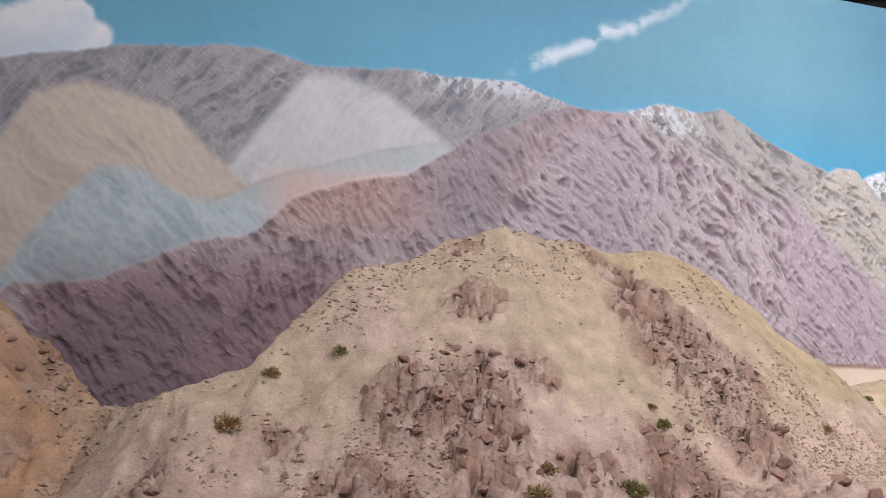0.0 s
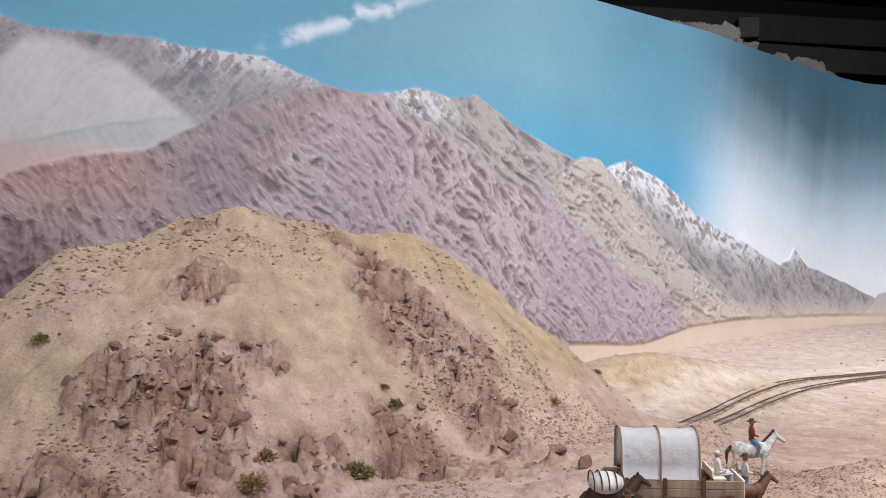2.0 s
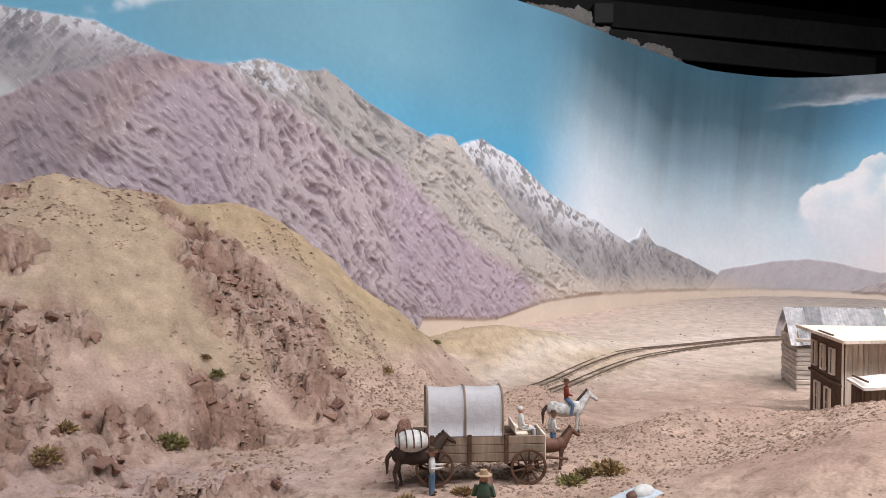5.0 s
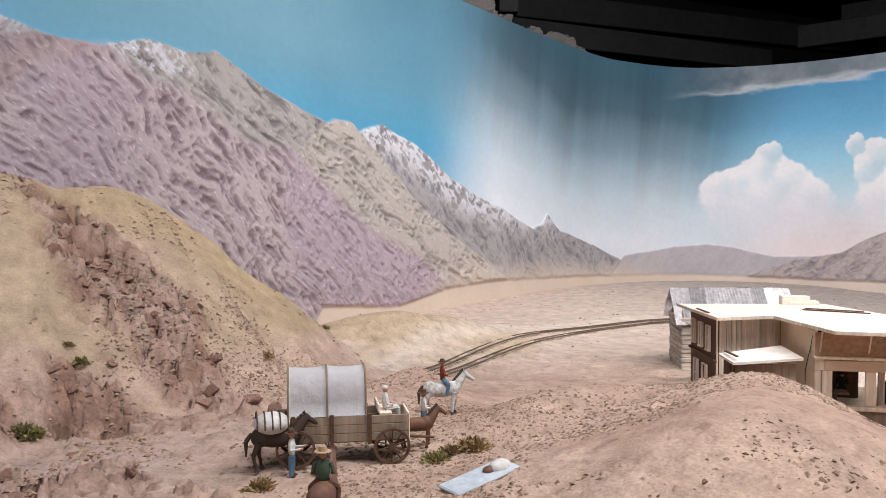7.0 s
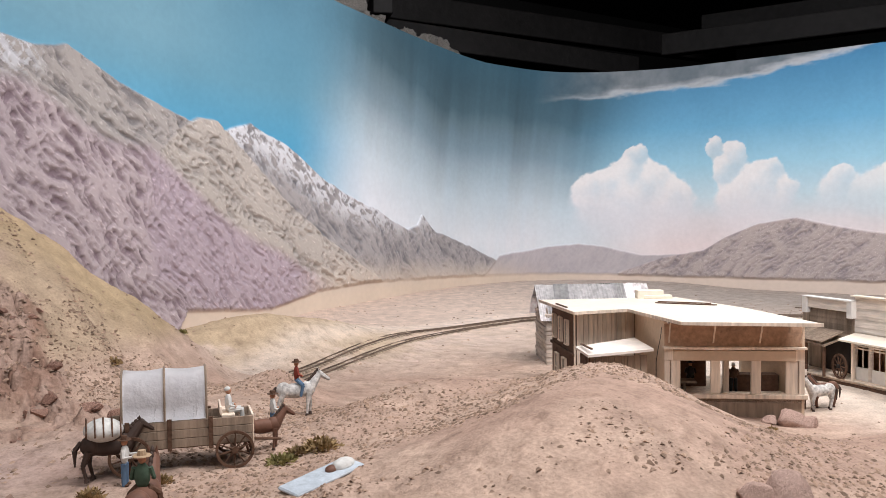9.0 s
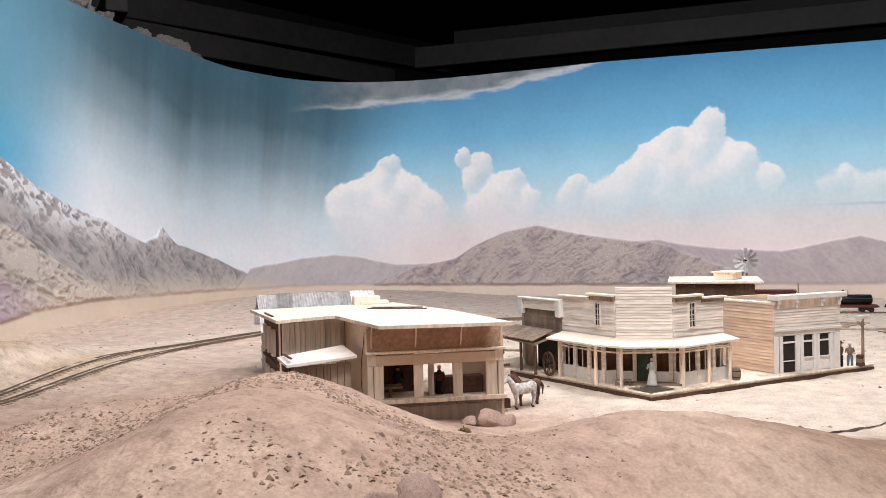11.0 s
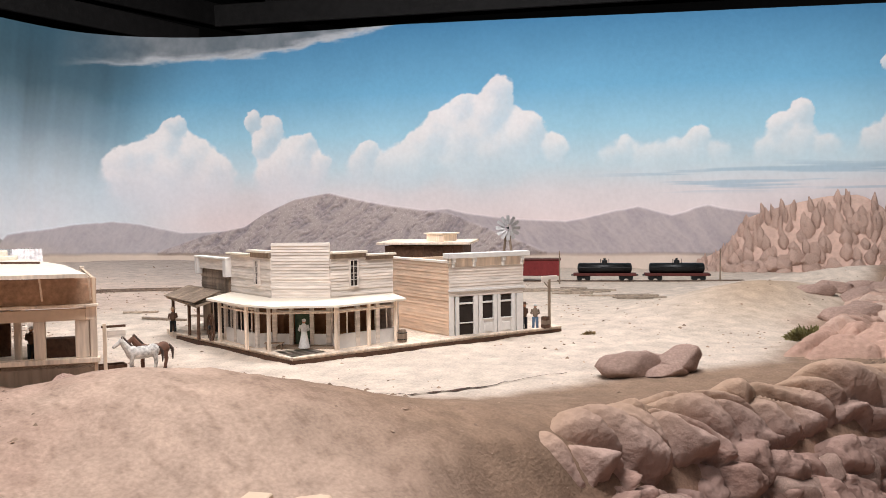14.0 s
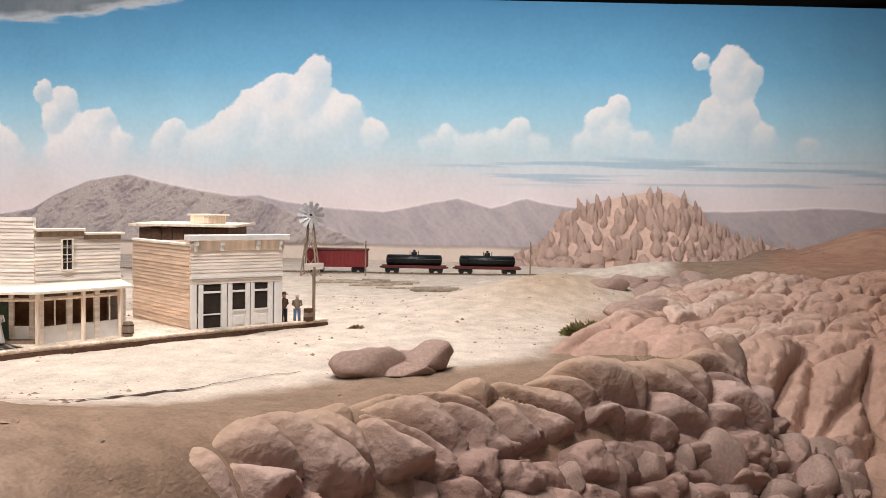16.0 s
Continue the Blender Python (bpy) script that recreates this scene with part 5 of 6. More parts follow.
def box_car(x, y, yaw):
    z = gz(x, y) + .004
    c = thing("box_car", pose(x, y, z, 0, 0, yaw), "oxide red wooden box car on the siding", "box car")
    part("body", boxbm(-.085, .085, -.022, .022, .016, .062, bevel=.0008), M_REDCAR, c)
    for i in range(16):
        part("side_board", boxbm(-.084 + .0105 * i, -.0745 + .0105 * i, -.0235, -.022, .017, .061, bevel=.0003), M_REDCAR, c)
    part("roof", boxbm(-.088, .088, -.025, .025, .062, .066, bevel=.001), M_DECKRED, c)
    part("running_board", boxbm(-.088, .088, -.004, .004, .067, .069), M_GREYWOOD, c)
    for sx in (-.058, .058):
        part("truck", boxbm(sx - .018, sx + .018, -.013, .013, .006, .016, bevel=.001), M_IRON, c)
        for dx in (-.011, .011):
            for sy in (-.012, .012):
                part("wheel", tube(bmesh.new(), (sx + dx, sy - .0015, .0082), (sx + dx, sy + .0015, .0082), .0082, n=16), M_IRON, c)


box_car(2.972, .912, -65.0)


def pole(x, y, h, label, arm=True):
    z = gz(x, y)
    p = thing("telegraph_pole", pose(x, y, z - .004, 0, 0, 25), label, "pole")
    part("mast", tube(bmesh.new(), (0, 0, 0), (0, 0, h), .0024, .0017, 8), M_GREYWOOD, p)
    if arm:
        part("crossarm", boxbm(-.010, .010, -.0012, .0012, h * .92, h * .92 + .003), M_GREYWOOD, p)


pole(2.93, .80, .100, "thin grey telegraph pole beside the tracks")
pole(3.19, .41, .100, "thin grey telegraph pole beside the tracks")


# ---- figurines ----
def figurine(x, y, z, yaw, shirt, trousers, hat, pose_kind="stand", h=.043, skirt=False, label="painted miniature figure", arms=0.4):
    """A plain painted model figure as one mesh."""
    bm = bmesh.new()
    k = h / .043
    hip = .020 * k
    if pose_kind == "stand":
        if skirt:
            tube(bm, (0, 0, 0), (0, 0, hip + .003 * k), .0085 * k, .0040 * k, 12, 1)
        else:
            for sx in (-.0027, .0027):
                tube(bm, (sx * 1.3 * k, 0, .001), (sx * k, 0, hip), .0020 * k, .0028 * k, 8, 1)
                ball(bm, (sx * 1.3 * k, -.0012 * k, .0014 * k), (.0018 * k, .0034 * k, .0014 * k), slot=3, u=8, v=5)
    elif pose_kind == "ride":
        for sx in (-1, 1):
            tube(bm, (sx * .003 * k, 0, hip), (sx * .0095 * k, -.006 * k, hip - .006 * k), .0028 * k, .0022 * k, 8, 1)
            tube(bm, (sx * .0095 * k, -.006 * k, hip - .006 * k), (sx * .0095 * k, -.003 * k, hip - .019 * k), .0022 * k, .0016 * k, 8, 1)
    else:
        for sx in (-.003, .003):
            tube(bm, (sx * k, 0, hip), (sx * k, -.012 * k, hip + .001 * k), .0030 * k, .0024 * k, 8, 1)
            tube(bm, (sx * k, -.012 * k, hip + .001 * k), (sx * k, -.013 * k, hip - .012 * k), .0022 * k, .0016 * k, 8, 1)
    ball(bm, (0, 0, hip + .0075 * k), (.0052 * k, .0034 * k, .0090 * k), slot=0)
    for sx in (-1, 1):
        sh = Vector((sx * .0052 * k, 0, hip + .0130 * k))
        el = Vector((sx * .0072 * k, -.001 * k, hip + .0060 * k))
        ha = Vector((sx * .0055 * k, -(.002 + .010 * arms) * k, hip + (.002 + .006 * arms) * k))
        tube(bm, sh, el, .0017 * k, .0015 * k, 6, 0)
        tube(bm, el, ha, .0015 * k, .0011 * k, 6, 0)
        ball(bm, ha, (.0013 * k,) * 3, slot=2, u=6, v=5)
    ball(bm, (0, 0, hip + .0188 * k), (.0027 * k, .0030 * k, .0034 * k), slot=2)
    if hat is not None:
        tube(bm, (0, 0, hip + .0206 * k), (0, 0, hip + .0211 * k), .0062 * k, .0058 * k, 12, 3)
        tube(bm, (0, 0, hip + .0210 * k), (0, 0, hip + .0243 * k), .0032 * k, .0025 * k, 10, 3)
    else:
        ball(bm, (0, .0006 * k, hip + .0202 * k), (.0029 * k, .0031 * k, .0026 * k), slot=3)
    ob = finish("figurine", bm, [shirt, trousers, M_SKIN, hat or M_SHIRT])
    ob.matrix_world = pose(x, y, z, 0, 0, yaw)
    return tagged(ob, label, "figurine", "painted figures on the layout")


def horse(x, y, z, yaw, mat, label, mane=None, L=.058):
    """A plain painted model horse as one mesh, facing local +x."""
    bm = bmesh.new()
    k = L / .058
    mane = mane or M_HORSEDARK
    ball(bm, (0, 0, .033 * k), (.023 * k, .0088 * k, .0100 * k), u=14, v=9)
    ball(bm, (.015 * k, 0, .034 * k), (.0105 * k, .0084 * k, .0105 * k), u=12, v=8)
    ball(bm, (-.016 * k, 0, .0345 * k), (.0105 * k, .0088 * k, .0105 * k), u=12, v=8)
    tube(bm, (.019 * k, 0, .036 * k), (.031 * k, 0, .053 * k), .0072 * k, .0042 * k, 10)
    ball(bm, (.031 * k, 0, .053 * k), (.0046 * k, .0036 * k, .0046 * k))
    tube(bm, (.031 * k, 0, .0535 * k), (.0425 * k, 0, .0455 * k), .0040 * k, .0024 * k, 8)
    ball(bm, (.0425 * k, 0, .0453 * k), (.0026 * k, .0023 * k, .0024 * k))
    for sy in (-1, 1):
        tube(bm, (.030 * k, sy * .0022 * k, .0565 * k), (.0295 * k, sy * .003 * k, .0610 * k), .0012 * k, .0002 * k, 5)
        for fx, bend in ((.016, .001), (-.018, -.003)):
            st = .003 * sy * k
            tube(bm, (fx * k, sy * .0055 * k, .030 * k), ((fx + bend) * k + st, sy * .0055 * k, .016 * k), .0040 * k, .0023 * k, 8)
            tube(bm, ((fx + bend) * k + st, sy * .0055 * k, .016 * k), (fx * k + st, sy * .0055 * k, .003 * k), .0020 * k, .0015 * k, 8)
            tube(bm, (fx * k + st, sy * .0055 * k, .0), (fx * k + st, sy * .0055 * k, .0034 * k), .0027 * k, .0020 * k, 8, 1)
    tube(bm, (-.025 * k, 0, .039 * k), (-.031 * k, 0, .031 * k), .0022 * k, .0026 * k, 6, 1)
    tube(bm, (-.031 * k, 0, .031 * k), (-.031 * k, 0, .015 * k), .0026 * k, .0008 * k, 6, 1)
    for i in range(6):
        f = i / 5
        ball(bm, ((.016 + .013 * f) * k, 0, (.043 + .0145 * f) * k), (.0030 * k, .0014 * k, .0032 * k), slot=1, u=6, v=5)
    ob = finish("model_horse", bm, [mat, mane])
    ob.matrix_world = pose(x, y, z, 0, 0, yaw)
    return tagged(ob, label, "model horse", "model horses")


# ---- covered wagon ----
def build_wagon():
    x, y = .494, .775
    z = gz(x, y) - .001
    yaw = -17
    w = thing("covered_wagon", pose(x, y, z, 0, 0, yaw), "grey plank covered wagon with white canvas top and spoked wheels", "wagon")
    part("bed_floor", boxbm(-.062, .062, -.021, .021, .0215, .0245, bevel=.0005), M_DARKWOOD, w)
    for sy, nm in ((-.0225, "side_board"), (.0205, "side_board")):
        for i in range(3):
            part(nm, boxbm(-.062, .064, sy, sy + .002, .0225 + i * .0082, .0303 + i * .0082, bevel=.0004), M_GREYWOOD, w, "grey weathered side plank")
    for sx in (-.064, .063):
        for i in range(5):
            part("end_board", boxbm(sx, sx + .002, -.021 + i * .0084, -.0131 + i * .0084, .0225, .0475 if sx > 0 else .046, bevel=.0003), M_WOOD if sx > 0 else M_GREYWOOD, w)
    for sx in (-.046, -.010, .026):
        for sy in (-.0245, .0225):
            part("stake", boxbm(sx - .002, sx + .002, sy, sy + .002, .020, .049, bevel=.0003), M_DARKWOOD, w)
    # canvas over hoops
    bm = bmesh.new()
    n, k = 30, 18
    rows = []
    for i in range(n + 1):
        f = i / n
        xx = -.050 + .073 * f
        sag = .0016 * abs(math.sin(f * math.pi * 2)) 
        row = []
        for j in range(k + 1):
            a = math.pi * j / k
            yy = -math.copysign(abs(math.cos(a)) ** .75, math.cos(a)) * .0228
            zz = .0475 + (abs(math.sin(a)) ** .62) * (.0445 - sag)
            row.append(bm.verts.new((xx, yy, zz)))
        rows.append(row)
    for a, b in zip(rows[:-1], rows[1:]):
        for j in range(k):
            bm.faces.new((a[j], a[j + 1], b[j + 1], b[j]))
    bmesh.ops.solidify(bm, geom=bm.faces[:], thickness=.0008)
    cover = part("canvas_cover", bm, M_CANVAS, w, "taut white canvas cover", smooth=True)
    for xx in (-.0505, -.014, .0225):
        bm = bmesh.new()
        pts = []
        for j in range(15):
            a = math.pi * j / 14
            pts.append((xx, -math.copysign(abs(math.cos(a)) ** .75, math.cos(a)) * .0235, .0475 + (abs(math.sin(a)) ** .62) * .0452))
        sweep(bm, pts, .0011, 5)
        part("hoop", bm, M_GREYWOOD, w)
    part("seat", boxbm(.036, .048, -.019, .019, .046, .0485, bevel=.0005), M_WOOD, w)
    part("seat_back", boxbm(.0345, .0365, -.019, .019, .0485, .056, bevel=.0004), M_WOOD, w)
    for sx, r in ((-.044, .0185), (.047, .0175)):
        part("axle", tube(bmesh.new(), (sx, -.028, r), (sx, .028, r), .0016, n=8), M_DARKWOOD, w)
        for sy in (-.027, .027):
            rim, spokes, hub = wheel_mesh(r, 10)
            wheel = new("wheel")
            wheel.parent = w
            wheel.matrix_local = pose(sx, sy, r, 0, 12 * sx * 100, 0)
            part("rim", rim, M_DARKWOOD, wheel)
            part("spokes", spokes, M_DARKWOOD, wheel)
            part("hub", hub, M_DARKWOOD, wheel)
    part("tongue", tube(bmesh.new(), (.062, 0, .020), (.092, 0, .017), .0016, .0012, 8), M_DARKWOOD, w)
    base = w.matrix_world.copy()
    p = base @ Vector((.043, -.006, .0295))
    figurine(p.x, p.y, p.z, yaw + 90, M_SHIRT, M_SHIRT, None, "sit", label="seated miniature figure in white on the wagon bench")
    q = base @ Vector((.076, .012, 0))
    horse(q.x, q.y, gz(q.x, q.y), yaw + 8, M_HORSEBROWN, "brown model horse hitched to the wagon", L=.042)
    return base


BASE = build_wagon()


def build_caravan():
    # rider on a grey horse ahead of the wagon
    x, y = .674, .913
    z = gz(x, y)
    horse(x, y, z, -14, M_HORSEGREY, "dapple grey model horse carrying a rider", L=.053)
    figurine(x + .001, y, z + .0235, 76, M_RED, M_BLUE, M_DARKWOOD, "ride", label="miniature rider in a red shirt on a grey horse")
    figurine(.604, .818, gz(.604, .818), 75, M_SHIRT, M_BLUE, M_DARKWOOD, label="standing miniature figure in blue trousers by the wagon team")
    # pack mule with its driver
    x, y = .428, .770
    z = gz(x, y)
    horse(x, y, z, -12, M_HORSEDARK, "dark model pack mule laden with a roped bundle", L=.052)
    bm = bmesh.new()
    ball(bm, (0, 0, 0), (.017, .015, .0105), u=16, v=10)
    b = finish("saddle_pack", bm, M_SHIRT, smooth=True)
    b.matrix_world = pose(x - .004, y, z + .044, 0, 0, -12)
    tagged(b, "pale roped bundle strapped on the mule's back", "bundle")
    for i in range(5):
        bm = bmesh.new()
        pts = [(-.014 + .007 * i, math.cos(a) * .0155, math.sin(a) * .0110) for a in np.linspace(-.3, math.pi + .3, 10)]
        sweep(bm, pts, .0007, 4)
        part("rope", bm, M_DARKWOOD, b)
    figurine(.436, .748, gz(.436, .748), 60, M_SHIRT, M_BLUE, M_DARKWOOD, label="miniature driver in white shirt beside the pack mule", arms=.9)
    # rider seen from behind, near the ledge
    x, y = .398, .548
    z = gz(x, y)
    horse(x, y, z, 62, M_HORSEBROWN, "brown model horse with a rider in a green vest", L=.060)
    figurine(x, y, z + .0235, 152, M_GREEN, M_DARKWOOD, M_HAT, "ride", label="miniature rider in a green vest and tan hat")
    # sleeper's blanket
    x, y = .562, .619
    z = gz(x, y)
    bm = boxbm(-.036, .036, -.013, .013, 0, .0035, bevel=.0012)
    b = finish("blanket", bm, M_BLANKET)
    b.matrix_world = pose(x, y, z + .003, 4, -8, 12)
    tagged(b, "pale blue blanket spread on the sand", "blanket")
    bm = bmesh.new()
    ball(bm, (0, 0, .006), (.012, .008, .006))
    ball(bm, (-.012, .002, .005), (.006, .005, .004), slot=1)
    r = finish("bedroll", bm, [M_SHIRT, M_HORSEBROWN], smooth=True)
    r.matrix_world = pose(x + .022, y + .004, z + .004, 0, -4, 16)
    tagged(r, "rolled pale bedding with a brown saddle on a blanket", "bedroll")
    # town figures
    figurine(1.600, .585, 1.167, 140, M_SHIRT, M_SHIRT, None, skirt=True, label="miniature figure in a long white dress on the store step")
    figurine(1.942, .402, 1.163, 160, M_DARKWOOD, M_IRON, M_DARKWOOD, h=.045, label="dark miniature figure standing at the bank's corner")
    figurine(1.962, .392, 1.163, 120, M_GREYWOOD, M_BLUE, None, h=.042, label="miniature figure in grey at the bank's corner")
    figurine(1.628, .905, gz(1.628, .905) + .010, 150, M_DARKWOOD, M_IRON, M_HAT, h=.042, label="dark miniature figure beside the annex porch")
    figurine(1.246, .800, 1.184, 130, M_IRON, M_IRON, M_IRON, "sit", label="seated dark miniature figure with a hat inside the saloon")
    figurine(1.285, .755, 1.184, 130, M_DARKWOOD, M_IRON, None, label="dark miniature figure standing inside the saloon")
    # horses, trough, hitching sign
    horse(1.400, .690, gz(1.400, .690), 160, M_HORSEGREY, "white and grey model horse at the water trough", L=.050)
    horse(1.425, .700, gz(1.425, .700), 160, M_HORSEBROWN, "brown model horse tied beside the trough", L=.050)
    t = thing("water_trough", pose(1.372, .724, gz(1.372, .724), 0, 0, -25), "brown wooden water trough beside the horses", "trough")
    part("bottom", boxbm(-.020, .020, -.008, .008, .002, .004), M_DARKWOOD, t)
    for a in ((-.020, .020, -.010, -.008), (-.020, .020, .008, .010), (-.022, -.020, -.010, .010), (.020, .022, -.010, .010)):
        part("side", boxbm(*a, .0, .014, bevel=.0004), M_DARKWOOD, t)
    s = thing("hitching_sign", pose(1.362, .716, gz(1.362, .716) - .002, 0, 0, -30), "blank pale sign hanging on a wooden post", "sign")
    part("post", boxbm(-.0022, .0022, -.0022, .0022, 0, .072, bevel=.0004), M_WOOD, s)
    part("arm", boxbm(-.004, .026, -.0014, .0014, .066, .069), M_DARKWOOD, s)
    part("board", boxbm(.003, .026, -.0008, .0008, .053, .062, bevel=.0003), M_PALE, s, "blank pale board")
    # pallet and loose lumber by the saloon corner
    p = thing("lumber_pallet", pose(1.352, .745, gz(1.352, .745), 0, 0, -25), "low stack of bare boards on the sand", "lumber")
    for i in range(4):
        part("board", boxbm(-.022, .022, -.014 + .0072 * i, -.0074 + .0072 * i, .003, .006, bevel=.0003), M_WOOD, p)
    for a in (-.015, .015):
        part("runner", boxbm(a - .002, a + .002, -.014, .014, -.002, .003), M_GREYWOOD, p)
    # barrel, crates, sign post on the boardwalk
    bm = bmesh.new()
    for i in range(6):
        f, g = i / 6, (i + 1) / 6
        tube(bm, (0, 0, .020 * f), (0, 0, .020 * g), .0058 + .0018 * math.sin(math.pi * f), .0058 + .0018 * math.sin(math.pi * g), 14, caps=i in (0, 5))
    bmesh.ops.remove_doubles(bm, verts=bm.verts, dist=.0002)
    b = finish("barrel", bm, M_GREYWOOD)
    b.matrix_world = pose(1.728, .501, 1.163)
    tagged(b, "grey wooden barrel at the end of the porch", "barrel")
    for zz in (.005, .015):
        part("hoop", tube(bmesh.new(), (0, 0, zz), (0, 0, zz + .0012), .0077, n=14), M_IRON, b)
    s = thing("sign_post", pose(1.985, .377, 1.163, 0, 0, -30), "tall wooden post with a small pale sign at the boardwalk's end", "sign post")
    part("post", boxbm(-.002, .002, -.002, .002, -.002, .082, bevel=.0004), M_GREYWOOD, s)
    part("sign", boxbm(-.016, .016, -.001, .001, .078, .088, bevel=.0003), M_PALE, s)
    part("brace", tube(bmesh.new(), (-.012, 0, .080), (0, 0, .066), .0010, n=5), M_GREYWOOD, s)
    for i in range(3):
        c = finish("crate", boxbm(-.006, .006, -.005, .005, 0, .0065, bevel=.0005), M_GREYWOOD if i % 2 else M_DARKWOOD)
        c.matrix_world = pose(1.972, .378, 1.163 + .0067 * i, 0, 0, -20 + 9 * i)
        tagged(c, "small grey wooden crate stacked by the sign post", "crate", "crates by the sign post")
    st = thing("bench", pose(1.583, .628, 1.163, 0, 0, -60), "low grey wooden bench beside the store door", "bench")
    part("seat", boxbm(-.014, .014, -.004, .004, .009, .011, bevel=.0003), M_GREYWOOD, st)
    for a in (-.011, .011):
        part("leg", boxbm(a - .001, a + .001, -.0035, .0035, 0, .009), M_GREYWOOD, st)
    # litter of timber behind the town
    rnd = random.Random(12)
    for cx, cy, n in ((2.72, .70, 14), (2.62, .50, 8), (1.80, 1.16, 3)):
        for i in range(n):
            bm = boxbm(-.05 * rnd.uniform(.4, 1.4), .05, -.003, .003, 0, .004, bevel=.0006)
            x, y = cx + rnd.uniform(-.07, .07), cy + rnd.uniform(-.10, .10)
            t = finish("timber", bm, M_TIE)
            t.matrix_world = pose(x, y, gz(x, y) + .001, 0, 0, rnd.uniform(-80, -50))
            tagged(t, "weathered brown timber lying on the sand", "timber", "loose timbers behind the town")


build_caravan()


# ---- rocks ----
def boulder_mesh(seed, sub=3, lump=.14, fine=.07, cuts=12):
    """A rounded block: a lumpy ball flattened by a few planes."""
    rnd = random.Random(seed)
    planes = [(Vector((rnd.gauss(0, 1), rnd.gauss(0, 1), rnd.gauss(0, 1))).normalized(), rnd.uniform(.50, .80)) for i in range(cuts)]
    bm = bmesh.new()
    bmesh.ops.create_icosphere(bm, subdivisions=sub, radius=1.0)
    for v in bm.verts:
        for n, d in planes:
            e = v.co.dot(n) - d
            if e > 0:
                v.co -= n * e * .96
        n = noise.noise(v.co * 1.1 + Vector((seed * 7.1, 0, 0))) * lump + noise.noise(v.co * 3.0 + Vector((0, seed * 3.3, 0))) * lump * .4
        n += noise.noise(v.co * 8 + Vector((0, 0, seed * 2.1))) * fine
        v.co *= 1.25 + n
    me = bpy.data.meshes.new("boulder")
    bm.to_mesh(me)
    bm.free()
    me.shade_smooth()
    return me


def angular_mesh(seed):
    rnd = random.Random(seed)
    bm = bmesh.new()
    for i in range(13):
        v = Vector((rnd.gauss(0, 1), rnd.gauss(0, 1), rnd.gauss(0, 1))).normalized()
        bm.verts.new(v * rnd.uniform(.8, 1.1))
    bmesh.ops.convex_hull(bm, input=bm.verts[:])
    me = bpy.data.meshes.new("rock")
    bm.to_mesh(me)
    bm.free()
    return me


BOULDERS = {}


def boulder_set(mat):
    if mat.name not in BOULDERS:
        BOULDERS[mat.name] = [boulder_mesh(i + 1) for i in range(8)]
        for me in BOULDERS[mat.name]:
            me.materials.append(mat)
    return BOULDERS[mat.name]


def boulder(x, y, z, rx, ry, rz, yaw, tilt, k, mat, label, group):
    ob = new("boulder", boulder_set(mat)[k % 8])
    ob.matrix_world = pose(x, y, z, tilt, 0, yaw) @ Matrix.Diagonal((rx, ry, rz, 1))
    return tagged(ob, label, "boulder", group)


def rock_sheet(name, X, Y, bulge, colour, label):
    """Cast rock laid over the ground: a sheet pushed out along the slope's normal."""
    P = np.stack([X, Y, ground(X, Y, False)], -1)
    N = np.cross(np.gradient(P, axis=1), np.gradient(P, axis=0))
    N = N / (np.linalg.norm(N, axis=-1, keepdims=True) + 1e-12)
    N = N * np.sign(N[..., 2:])
    P = P + N * bulge[..., None]
    ob = grid_mesh(name, P[..., 0], P[..., 1], P[..., 2], colour, M_CAST, None, np.full(X.shape, .8))
    return tagged(ob, label, "rock face", kind="structure")


def pillow(a, b, k, soft=.45):
    """Rounded blocks with creases between them, and a random value for each."""
    d1, d2, v = cells(a, b, k)
    c = np.clip((d2 - d1) / soft, 0, 1)
    return 1 - (1 - c) ** 2.2, v


